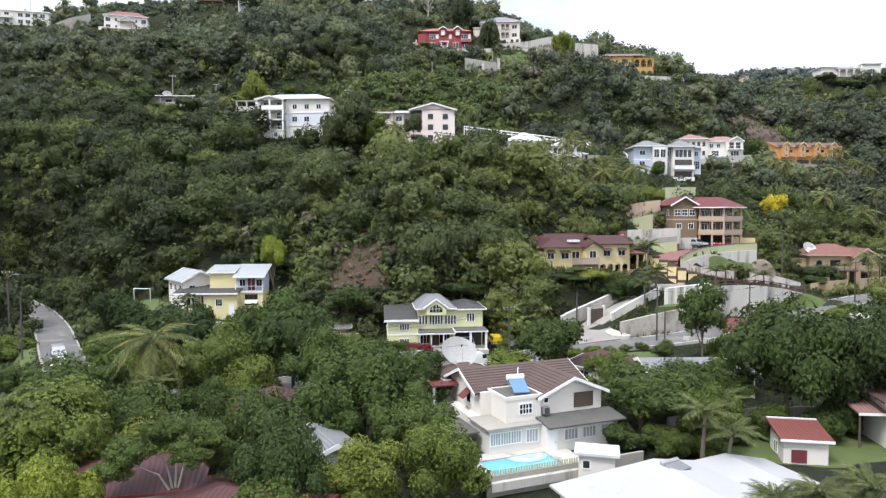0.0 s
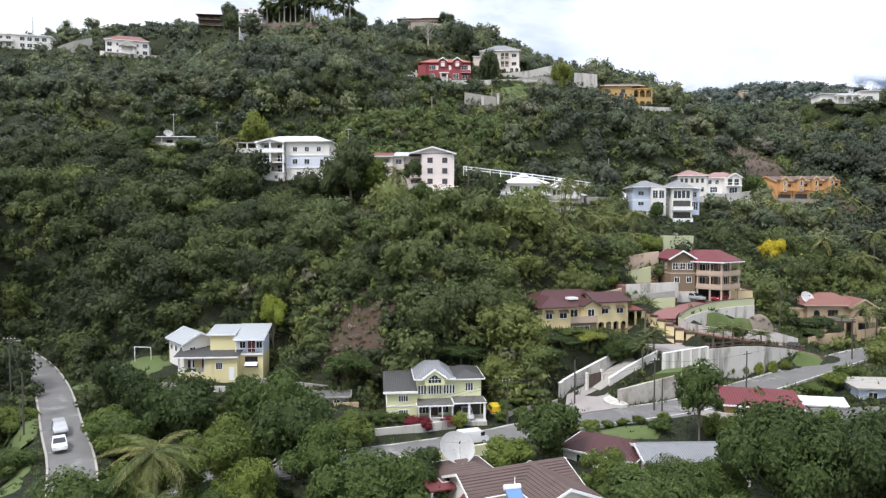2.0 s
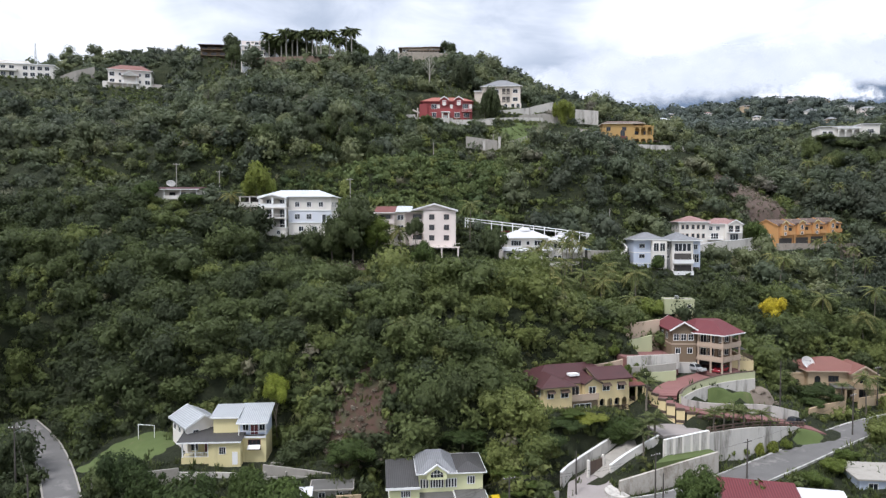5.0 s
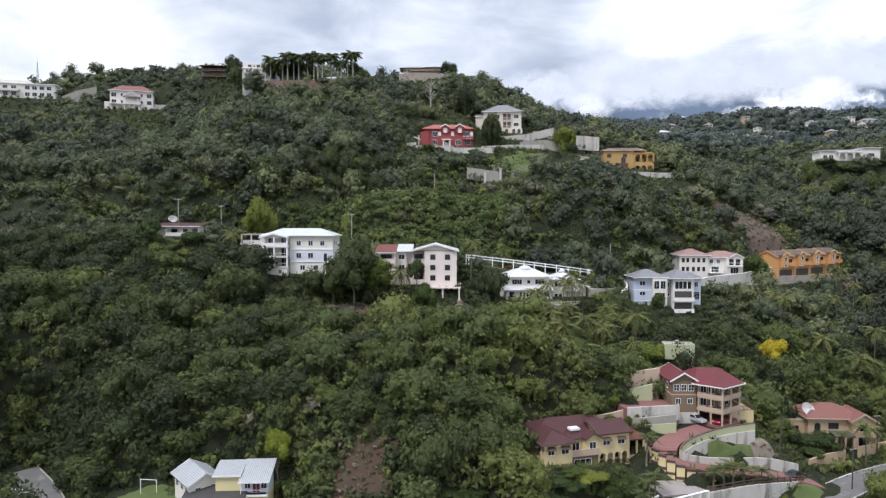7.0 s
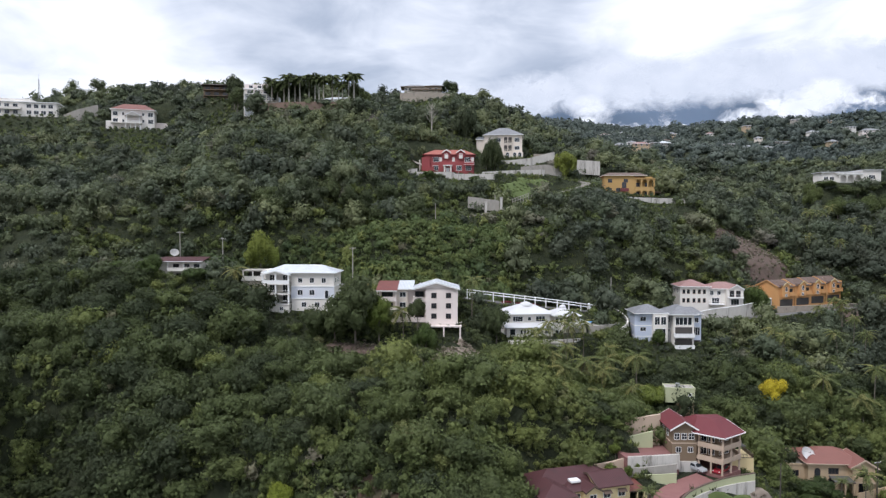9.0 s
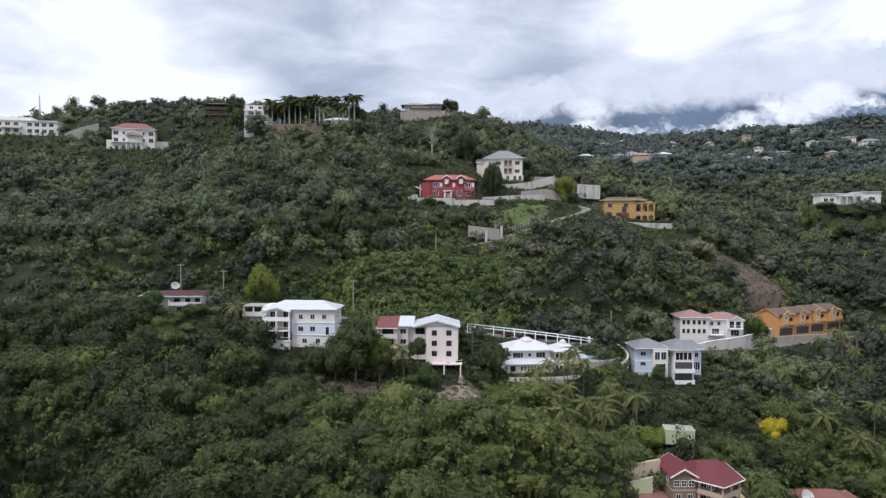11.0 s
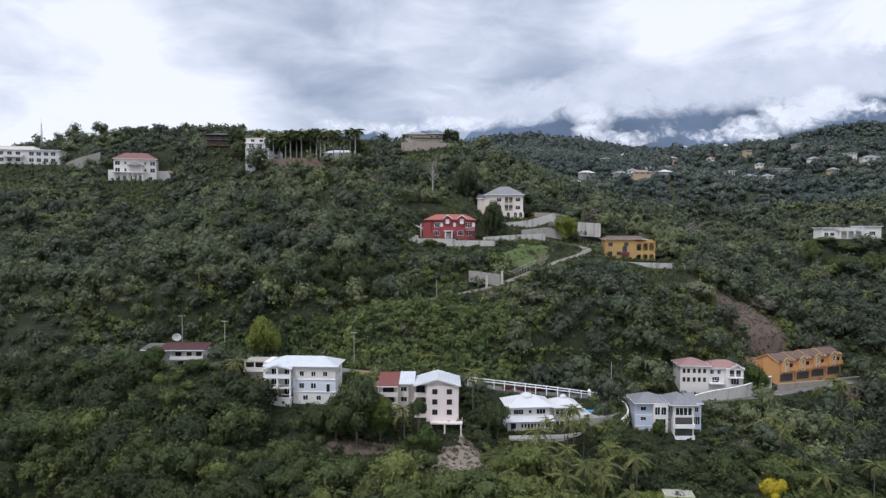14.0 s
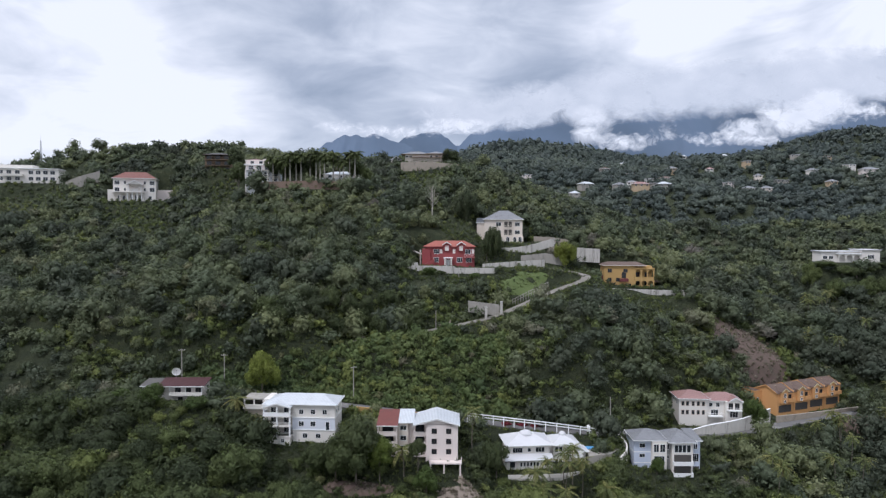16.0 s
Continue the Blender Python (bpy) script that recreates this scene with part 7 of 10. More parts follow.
def terrace_house(i, x, y, z, rz):
    h = thing("townhouse", x, y, z, rz, "orange terraced house with an umber gable roof and balcony", "house", "row of orange townhouses")
    step = 0.25 * (i % 2)
    wall(h, -3.6, 3.6, -3.4 - step, 5.5, -4, 5.6, orange_wall)
    gable_roof(h, -3.6, 3.6, -3.4 - step, 5.5, 5.6, 1.9, roof_umber, "x", 0.35, trim=orange_wall, infill=orange_wall)
    part("party_wall", boxes((3.45, 3.7, -3.6 - step, 5.6, 4.0, 6.2)), orange_wall, h)
    f = -3.4 - step
    wall(h, -2.4, 0.4, f - 0.9, f, 2.2, 6.2, orange_wall, "dormer")
    gable_roof(h, -2.4, 0.4, f - 0.9, f + 3.0, 6.2, 0.9, roof_umber, "y", 0.25, trim=butter_wall, infill=orange_wall)
    window(h, "f", f - 0.9, -1.0, 4.2, 0.9, 1.0, 2, 1, white_paint, arch=True)
    balcony(h, 0.5, 3.3, f - 1.1, f, 2.8, orange_wall, orange_wall, solid=True)
    window(h, "f", f, 1.9, 2.9, 1.6, 1.9, 2, 1, dark_brown)
    # No opening is cut: its shade is a dark sheet on the front.
    part("garage_shade", boxes((-2.8, 2.8, f - 0.06, f, -1.0, 1.4)), dark_inside, h, "dark sheet painted as the shade of an opening")
    window(h, "f", f - 0.9, -1.0, 2.4, 0.8, 0.9, 2)


for i in range(4):
    terrace_house(i, 113.5 + 6.75 * i, 224.0 + 2.65 * i, 37.6 + 0.25 * i, 21)
gable_end = thing("end_house", 107.6, 226.0, 37.6, 21, "low orange end wing with a flat roof", "house")
wall(gable_end, -2.4, 1.2, -1, 5, -4, 5.0, orange_wall)
flat_roof(gable_end, -2.3, 1.1, -0.9, 4.9, 5.0, roof_umber, 0.3, orange_wall)
windows(gable_end, "f", -1, (-0.6,), 1.8, w=0.9, h=1.1)


def roadside_house():
    h = thing("house", -78.0, 187.0, 49.8, 2, "long low white house with a dull red sheet roof", "house")
    h.scale = (0.86, 0.9, 0.86)
    wall(h, -10, -5.4, -2.6, 4, -3, 4.4, white_wall)
    wall(h, -5.4, 10, -1.2, 4, -3, 4.4, white_wall)
    shed_roof(h, -10.6, -5.0, -3.2, 4.6, 4.4, 5.2, roof_flat)
    shed_roof(h, -5.0, 10.6, -3.4, 4.6, 4.3, 5.4, roof_maroon)
    balcony(h, -1.0, 9.8, -3.0, -1.2, 1.4, white_wall, white_wall)
    windows(h, "f", -1.2, (1.2, 4.6, 8.0), 1.9, w=1.8, h=1.5, cols=2, frame_mat=dark_brown)
    windows(h, "f", -1.2, (2.0, 6.0), -0.9, w=1.4, h=1.2, frame_mat=dark_brown)
    windows(h, "f", -2.6, (-7.6,), 2.0, w=1.4, h=1.2)
    for x in (-0.8, 4.4, 9.6):
        post(h, x, -2.9, 1.4, 4.3, white_paint, 0.12)


roadside_house()
satellite_dish(-80.5, 193.5, 54.2, 1.3, 30, 40, dish_mesh, "grey mesh dish behind the roadside house")


def red_house():
    h = thing("house", 1.2, 259, 83.6, 0, "crimson two-storey house with a scarlet hip roof and white dormers", "house")
    wall(h, -9.6, 9.6, -3.0, 5, -3, 7.4, red_wall)
    wall(h, -10.8, -7.6, -3.6, 5, -3, 6.4, red_wall)
    hip_roof(h, -9.8, 9.6, -3.0, 5, 7.5, 2.2, roof_scarlet, 0.6, trim=red_wall)
    for x in (-1.2, 4.4):
        wall(h, x - 1.5, x + 1.5, -3.6, 1, 6.2, 8.2, red_wall, "dormer")
        gable_roof(h, x - 1.5, x + 1.5, -3.6, 1.5, 8.2, 1.0, roof_scarlet, "y", 0.3, infill=red_wall)
        window(h, "f", -3.6, x, 6.0, 1.2, 1.7, 2, 1, white_paint, white_wall)
    windows(h, "f", -3.0, (-5.2, 7.0), 4.7, w=2.0, h=1.7, cols=3)
    windows(h, "f", -3.0, (-8.4, -3.4, 1.6, 9.0), 4.9, w=0.8, h=1.4, cols=1, glass_mat=white_wall)
    windows(h, "f", -3.0, (-5.4, 3.8, 7.4), 1.4, w=2.0, h=1.8, cols=3)
    balcony(h, 5.6, 9.6, -4.6, -3.0, 3.4, red_wall, white_paint, solid=False)
    # entrance porch and stair
    wall(h, -2.2, -1.6, -5.4, -4.9, 0, 3.0, white_wall, "pier")
    wall(h, 0.2, 0.8, -5.4, -4.9, 0, 3.0, white_wall, "pier")
    part("porch_roof", boxes((-2.5, 1.1, -5.6, -3.0, 3.0, 3.3)), white_paint, h)
    door(h, "f", -3.0, -0.7, 0.05, 1.2, 2.2, white_paint)
    bm = bmesh.new()
    hull(bm, [(-12.0, -6.0, -2), (-6.0, -6.0, -2), (-6.0, -3.6, -2), (-12.0, -3.6, -2)], [(-12.0, -6.0, -0.4), (-6.0, -6.0, 2.8), (-6.0, -3.6, 2.8), (-12.0, -3.6, -0.4)])
    part("stair", bm, red_wall, h, "crimson outside stair")
    a = thing("archway", -11.2, 262, 86.0, 0, "white garden archway beside the crimson house", "arch")
    for x in (-2.6, 0.4):
        part("pier", boxes((x, x + 0.5, 0, 0.5, -3, 3.6)), white_wall, a)
    bm = bmesh.new()
    hull(bm, [(-3.0, -0.1, 3.2), (2.6, -0.1, 1.0), (2.6, 0.6, 1.0), (-3.0, 0.6, 3.2)], [(-3.0, -0.1, 3.8), (2.6, -0.1, 1.6), (2.6, 0.6, 1.6), (-3.0, 0.6, 3.8)])
    part("lintel", bm, white_wall, a)


red_house()


def cream_villa():
    h = thing("villa", 25.0, 284, 92.0, -6, "cream four-storey villa with a grey shingle hip roof", "house")
    wall(h, -8.6, 7.6, -3.0, 11, -3, 10.0, cream_wall)
    wall(h, -4.2, 8.0, -4.0, 6, -4, 2.6, cream_wall, label="wider ground storey")
    hip_roof(h, -8.6, 7.6, -3.0, 11, 10.0, 3.8, roof_grey, 0.7, flat=0.1)
    shed_roof(h, -12.4, -8.6, -1.0, 7, 8.4, 10.4, roof_grey)
    wall(h, -12.0, -8.6, -0.6, 7, -3, 8.4, cream_wall, label="lower side wing")
    for z in (3.7, 7.1):
        windows(h, "f", -3.0, (-2.6, 5.4), z, w=2.0, h=1.5, cols=2)
        # Depth behind the columns is a dark sheet with shade as its colour.
        part("loggia_shade", boxes((-0.3, 3.3, -3.06, -3.0, z - 0.5, z + 1.9)), dark_inside, h, "dark sheet painted as shade behind the columns")
        for x in (-0.3, 1.5, 3.3):
            post(h, x, -3.4, z - 0.5, z + 1.9, cream_wall, 0.18)
        railing(h, -0.5, -3.5, 3.5, -3.5, z - 0.5, cream_wall, 0.9, solid=False, pitch=0.4)
    windows(h, "f", -4.0, (1.4, 4.4, 6.6), 0.3, w=1.3, h=1.5, arch=True)
    window(h, "f", -4.0, -2.0, 0.0, 1.3, 2.0, 1, 1, white_paint, white_paint)
    windows(h, "l", -8.6, (0, 4), 6.6, w=1.4, h=1.4)
    part("stair", boxes((-4.0, -0.4, -6.4, -4.0, -3, 0.0), (-0.4, 1.2, -6.4, -4.0, -3, -0.6)), cream_wall, h)


cream_villa()


def ochre_house():
    h = thing("house", 72.8, 265.5, 74.6, -2, "ochre three-storey house with arched verandas", "house")
    wall(h, -9.6, 2.4, -3.0, 5, -4, 9.0, ochre_wall)
    wall(h, 2.4, 10.0, -0.6, 5, -4, 8.6, ochre_wall)
    hip_roof(h, -9.6, 6.5, -3.0, 5, 9.0, 1.2, roof_umber, 0.6, flat=0.4, trim=cream_wall)
    for z in (0.2, 3.6):
        part("veranda_floor", boxes((2.4, 10.2, -3.2, -0.6, z - 0.3, z)), ochre_wall, h)
        railing(h, 2.6, -3.1, 10.0, -3.1, z, ochre_wall, 0.8, solid=(z > 1))
    arcade(h, 2.6, 10.0, -3.2, 4.4, 7.6, 3, ochre_wall, pier=0.5)
    arcade(h, 2.6, 10.0, -3.2, 0.2, 3.3, 3, ochre_wall, pier=0.5)
    part("veranda_roof", boxes((2.2, 10.3, -3.4, -0.6, 7.6, 7.9)), ochre_wall, h)
    windows(h, "f", -3.0, (-7.4, -1.2), 6.2, w=1.5, h=1.3, cols=2, frame_mat=dark_brown)
    windows(h, "f", -3.0, (-7.4, -4.2), 2.6, w=1.3, h=1.3, cols=2, frame_mat=dark_brown)
    wall(h, -3.4, -0.2, -4.4, -3.0, 2.6, 3.8, burgundy, "oriel")
    window(h, "f", -3.0, -1.8, 4.0, 1.6, 1.6, 2, 1, dark_brown, arch=True)
    windows(h, "f", -3.0, (-2.4, 0.6), -0.2, w=0.9, h=1.8, cols=1, frame_mat=dark_brown)
    windows(h, "f", -0.6, (4.2, 7.8), 0.4, w=1.4, h=2.0, frame_mat=dark_brown)
    windows(h, "f", -0.6, (4.2, 7.8), 3.9, w=1.4, h=2.2, frame_mat=dark_brown)
    hip_roof(h, 10.6, 15.0, 0, 4, 2.2, 0.8, roof_umber, 0.5, trim=dark_brown)
    for x in (10.8, 14.8):
        post(h, x, 0.2, -3, 2.2, dark_brown, 0.15)
    wall(h, -12.6, -9.6, -1, 4, -4, 5.0, burgundy, label="burgundy side wing")


ochre_house()


def garden_pavilion():
    h = thing("pavilion", 104.0, 259.5, 67.0, 8, "small open garden pavilion with a flat grey roof", "pavilion")
    h.scale = (0.7, 0.7, 0.75)
    part("floor", boxes((-3.0, 3.0, -2.2, 2.2, -3, 1.6)), stone, h)
    for x in (-2.7, 0.0, 2.7):
        for y in (-1.9, 1.9):
            post(h, x, y, 1.6, 4.4, tan_wall, 0.16)
    railing(h, -2.7, -2.0, 2.7, -2.0, 1.6, tan_wall, 0.8, 0.4)
    part("roof", boxes((-3.5, 3.5, -2.7, 2.7, 4.4, 4.75)), concrete, h, "flat concrete roof slab")


garden_pavilion()


# ---- houses on the ridge ----
def ridge_mansion():
    h = thing("mansion", -164, 346, 111.0, 18, "white mansion with a terracotta hip roof and columned portico", "house")
    h.scale = (0.93, 1, 1.19)
    wall(h, -11, 11, -3, 8, -6, 10.2, white_wall)
    hip_roof(h, -11, 11, -3, 8, 10.2, 3.0, roof_terra, 0.7)
    for z in (4.4, 7.4):
        windows(h, "f", -3, (-9, 9), z, w=2.4, h=1.7, cols=2)
        windows(h, "f", -3, (-5, 5.2), z + 0.3, w=1.0, h=1.2, cols=1)
    arcade(h, -11, -3.6, -4.6, 0, 3.6, 2, white_wall, pier=0.6)
    part("portico_floor", boxes((-11.2, 4.4, -6.4, -3, -6, 0.1)), white_wall, h)
    for x in (-3.4, -0.9, 1.6, 4.0):
        post(h, x, -6.0, 0.1, 3.9, white_paint, 0.28)
    part("portico_slab", boxes((-11.2, 4.6, -6.5, -3, 3.9, 4.3)), white_wall, h)
    railing(h, -3.6, -6.3, 4.2, -6.3, 4.3, white_paint, 0.9, 0.4)
    for x in (-3.0, 3.6):
        post(h, x, -5.6, 4.3, 7.4, white_paint, 0.22)
    gable_roof(h, -3.6, 4.2, -6.0, -3.0, 7.4, 1.7, roof_terra, "y", 0.4, infill=white_wall)
    windows(h, "f", -3, (-8, -5.5), 0.4, w=1.4, h=2.2)
    windows(h, "f", -3, (-1.6, 0.6, 2.6), 0.4, w=1.2, h=2.4)
    windows(h, "f", -3, (8.0,), 0.8, w=1.4, h=1.6)
    windows(h, "r", 11, (0, 4), 7.4, w=1.4, h=1.7)
    wall(h, 11.0, 20, 1, 2, -6, 5.4, pink_white, label="pale boundary wall")
    wall(h, -14, -11, -2, 4, -6, 5.2, white_wall)


ridge_mansion()


def ridge_row():
    h = thing("mansion", -226, 356, 121.5, 14, "large white modern house with strip windows", "house")
    wall(h, -16, 15, -3, 8, -8, 7.2, white_wall)
    wall(h, -18, 2, -1, 8, 7.2, 9.4, white_wall)
    part("cornice", boxes((-18.4, 15.6, -3.6, 8, 7.2, 7.6)), white_paint, h)
    for x in (-13, -9, -5, 1.5, 5, 8.5, 12):
        for z in (1.0, 4.4):
            window(h, "f", -3, x, z, 2.2, 1.9, 2)
    balcony(h, -12, -2, -5, -3, 3.4, white_wall, white_wall)
    arcade(h, -16, -4, -5.0, -6.5, -1.0, 3, pale_concrete, pier=0.7)
    # stacked apartments beside the palm terrace
    h = thing("apartment_house", -88, 316, 118.6, 8, "stepped white apartment house on a brown stone terrace", "house")
    wall(h, -8, 8, -4, 6, -6, 6.4, grey_pale)
    wall(h, -8, 8, -2, 8, 6.4, 11.4, pink_white)
    for z in (0.4, 3.4, 6.5):
        balcony(h, -7.8, 7.8, -5.6, -4, z, white_wall, white_paint, solid=False)
        windows(h, "f", -4 if z < 6 else -2, (-5.6, -1.9, 1.9, 5.6), z + 0.1, w=2.2, h=2.0, cols=2)
    for x in (-7.6, -2.6, 2.6, 7.6):
        post(h, x, -5.4, -4, 6.4, white_wall, 0.2, round_post=False)
    part("cornice", boxes((-8.6, 8.6, -2.8, 8.4, 9.0, 9.4)), white_paint, h)
    hip_roof(h, -8, 0, -1, 8, 11.4, 1.0, roof_rose, 0.4)
    flat_roof(h, 0.2, 7.8, -1.5, 7.5, 11.4, concrete, 0.5, pink_white)
    windows(h, "f", -2, (-5, -1, 4), 9.7, w=1.6, h=1.2)
    # house behind the palms
    h = thing("house", -51, 317, 118.0, 0, "white house with arched porch behind tall palms", "house")
    wall(h, -8, 8, -2, 6, -3, 5.4, white_wall)
    arcade(h, -8, 8, -4, 0, 3.2, 5, white_wall)
    part("porch_roof", boxes((-8.3, 8.3, -4.3, -2, 3.2, 3.6)), white_paint, h)
    hip_roof(h, -8, 8, -2, 6, 5.4, 1.6, roof_metal, 0.5)
    windows(h, "f", -2, (-5, 0, 5), 3.8, w=1.6, h=1.2)
    # dark verandahed house
    h = thing("house", -119, 342, 126.6, 6, "brown house with stacked dark verandas", "house")
    wall(h, -6.5, 6.5, 0, 8, -6, 8.2, brown_wall)
    for z in (0, 3.2, 6.2):
        balcony(h, -6.2, 6.2, -3, 0, z, brown_wall, dark_brown, solid=False)
        windows(h, "f", 0, (-4.4, 0, 4.4), z + 0.1, w=2.4, h=2.0, cols=2, frame_mat=dark_brown)
    hip_roof(h, -6.5, 6.5, -2.6, 8, 8.6, 1.4, roof_slate, 0.6, trim=dark_brown)
    # hip-roofed pavilion on the crest
    h = thing("pavilion", -12.5, 354, 132.2, 0, "long cream pavilion with grey hip roofs and columns", "house")
    wall(h, -10, 10, 0, 8, -3, 5.0, cream_wall)
    for k in range(11):
        post(h, -6 + 1.5 * k, -2.4, 0, 3.0, cream_wall, 0.16)
    part("veranda_roof", boxes((-7, 10.4, -2.8, 0, 3.0, 3.25)), brown_wall, h)
    hip_roof(h, -11, 2.5, -0.5, 8, 5.0, 1.8, roof_grey, 0.9, trim=brown_wall)
    hip_roof(h, 2.0, 11.0, -1.0, 8, 5.2, 1.7, roof_grey, 0.9, trim=brown_wall)
    windows(h, "f", 0, (-9, -7, 4, 7), 3.3, w=1.3, h=1.0)
    bm = bmesh.new()
    hull(bm, [(-18, -1, 1.8), (-11.5, -1, 1.8), (-11.5, 5, 1.8), (-18, 5, 1.8)], [(-15.2, 1.8, 4.0), (-14.4, 1.8, 4.0), (-14.4, 2.4, 4.0), (-15.2, 2.4, 4.0)])
    part("roof", bm, roof_grey, h)
    wall(h, -17.4, -12, -0.5, 4.5, -3, 1.8, cream_wall)
    # white bungalow to the east
    h = thing("bungalow", 185, 303.5, 83.2, -4, "white flat-roofed bungalow with an arched porch", "house")
    wall(h, -13, 4, -2, 6, -4, 4.6, white_wall)
    wall(h, 4, 12, -4, 6, -4, 5.4, white_wall)
    arcade(h, -6, 3.6, -4.2, 0, 3.6, 3, white_wall)
    part("porch_roof", boxes((-6.4, 4, -4.5, -2, 3.6, 4.0)), white_paint, h)
    part("roof", boxes((-13.6, 4.4, -2.8, 6.5, 4.6, 4.9), (3.5, 12.6, -4.6, 6.5, 5.4, 5.7)), white_roof, h)
    windows(h, "f", -2, (-11, -8.4), 1.2, w=1.8, h=1.4)
    windows(h, "f", -4, (8,), 1.6, w=2.6, h=1.6, cols=3)


grey_pale = surface("pale_grey_render", (0.46, 0.48, 0.50), (0.58, 0.60, 0.62), (0.36, 0.36, 0.36), 0.4, 10)
ridge_row()


# small houses on the distant hills
def far_house(x, y, w, d, hh, mat, roof, flat):
    h = thing("distant_house", x, y, land(x, y), random.uniform(-25, 25), "small pale house among distant trees", "house", "houses on the far hills")
    lift = 2.3
    w *= 0.62
    hh *= 0.55
    wall(h, -w / 2, w / 2, -d / 2, d / 2, -6, hh + lift, mat)
    n = max(2, int(w / 4))
    windows(h, "f", -d / 2, [(-0.5 + (i + 0.5) / n) * w for i in range(n)], lift + hh * 0.45, w=1.6, h=1.5)
    if flat:
        part("roof", boxes((-w / 2 - 0.6, w / 2 + 0.6, -d / 2 - 0.6, d / 2 + 0.6, hh + lift, hh + lift + 0.4)), white_roof, h)
    else:
        hip_roof(h, -w / 2, w / 2, -d / 2, d / 2, hh + lift, 2.2, roof, 0.7)


for x, y, w in FAR_HOUSES:
    far_house(x, y, w, 9, random.choice((4.5, 6.0, 7.0)), random.choice((white_wall, cream_wall, concrete, pink_white, tan_wall)), random.choice((roof_metal, roof_rose, roof_grey, roof_umber, roof_grey)), random.random() < 0.3)

# ---- walls, fences and cut slopes ----
washed_stone = surface("whitewashed_rubble_stone", (0.30, 0.27, 0.23), (0.56, 0.53, 0.48), (0.20, 0.17, 0.13), 0.9, 3.5, 0.95, 0.25, 0.48)
landslip = surface("landslip_scree", (0.062, 0.043, 0.036), (0.145, 0.105, 0.085), (0.058, 0.056, 0.036), 0.7, 3, 0.95, 0.15, 0.52, 0.4)
paver_grey = surface("pinkish_grey_paving", (0.22, 0.195, 0.185), (0.34, 0.31, 0.295), (0.16, 0.145, 0.14), 0.5, 9, 0.9)
def fence_line(name, points, mat, label, height=1.0, pitch=2.4, rail=0.07):
    """Posts with two rails between them, each post and rail a part."""
    f = thing(name, 0, 0, 0, 0, label, "fence")
    pts = resample(points, pitch)
    for q in pts:
        part("post", boxes((q.x - 0.12, q.x + 0.12, q.y - 0.12, q.y + 0.12, q.z - 1.5, q.z + height + 0.1)), mat, f)
    for a, b in zip(pts, pts[1:]):
        for k in (0.35, 0.95):
            bm = bmesh.new()
            tube(bm, [(a.x, a.y, a.z + height * k), (b.x, b.y, b.z + height * k)], [rail, rail], 4)
            part("rail", bm, mat, f)
    return f


ruled_wall("retaining_wall", rounded([(45.2, 111, 8.2), (54, 114.4, 8.2), (62, 118.6, 7.0), (68.5, 123.4, 5.4)]), 5.5, pale_concrete, 0.5, None, "tall stained whitewashed retaining wall above the street")
fence_line("iron_fence", rounded([(45.2, 111.2, 8.2), (54, 114.6, 8.2), (62, 118.8, 7.0), (68.5, 123.6, 5.4)]), dark_brown, "black iron fence on the retaining wall", 0.9, 1.6, 0.1)
# stepped wall down the side of the drive
stepped = thing("stepped_wall", 0, 0, 0, 0, "yellow boundary wall stepping downhill with brown coping", "wall")
steps = resample(rounded([(38.0, 122.4, 13.0), (38.6, 119.2, 12.2), (41.0, 117.0, 10.8), (44.5, 116.2, 9.5), (48.2, 116.0, 8.4)], 1), 1.42)
for i, (a, c) in enumerate(zip(steps, steps[1:])):
    m = pose(a.x, a.y, (a.z + c.z) / 2 + 0.35, 0, 0, math.degrees(math.atan2(c.y - a.y, c.x - a.x)))
    bm = boxes((0, 1.42, -0.15, 0.15, -3.2, 0.0))
    bm.transform(m)
    panel = part("panel", bm, butter_wall, stepped)
    bm = boxes((-0.02, 1.44, -0.22, 0.22, 0.0, 0.45), (-0.02, 1.44, -0.2, 0.2, -2.2, -1.7))
    bm.transform(m)
    part("coping", bm, dark_brown, panel)
tagged(prism(None, "pavement", [(37.2, 110), (45, 111.5), (45.6, 112.5), (43, 116.2), (40, 117.4), (36, 117)], 6.0, 8.05, paver_grey), "grey concrete forecourt", "pavement", kind="structure")
tagged(prism(None, "lawn", [(33.6, 103.4), (39.2, 105.6), (45.8, 108.6), (45.3, 110.3), (36.8, 107.1)], 0.5, 5.7, lawn), "planted strip below the forecourt wall", "lawn", kind="structure")
court_wall = ruled_wall("court_wall", [(36.6, 107.2, 8.3), (45, 110.4, 8.8)], 2.4, pale_concrete, 0.3, white_paint, "white panelled forecourt wall with pilasters")
for k in range(6):
    qx, qy, qz = 36.6 + 8.4 * k / 5, 107.2 + 3.2 * k / 5, 8.3 + 0.5 * k / 5
    bm = boxes((-0.2, 0.2, -0.24, 0.24, -4.5, 0.02))
    bm.transform(pose(qx, qy, qz, 0, 0, 20.9))
    part("pilaster", bm, white_wall, court_wall)
ruled_wall("ramp_wall", rounded([(18.8, 103.6, 4.2), (20.4, 106.0, 4.5), (25, 110.0, 5.6), (31, 114, 7.4)]), 2.6, pale_concrete, 0.35, white_paint, "whitewashed wall beside the gate ramp")
ruled_wall("ramp_wall", rounded([(27.4, 106.4, 4.3), (31, 108.6, 5.8), (36.4, 109.8, 8.2)]), 1.8, white_wall, 0.35, white_paint, "whitewashed wall beside the gate ramp")
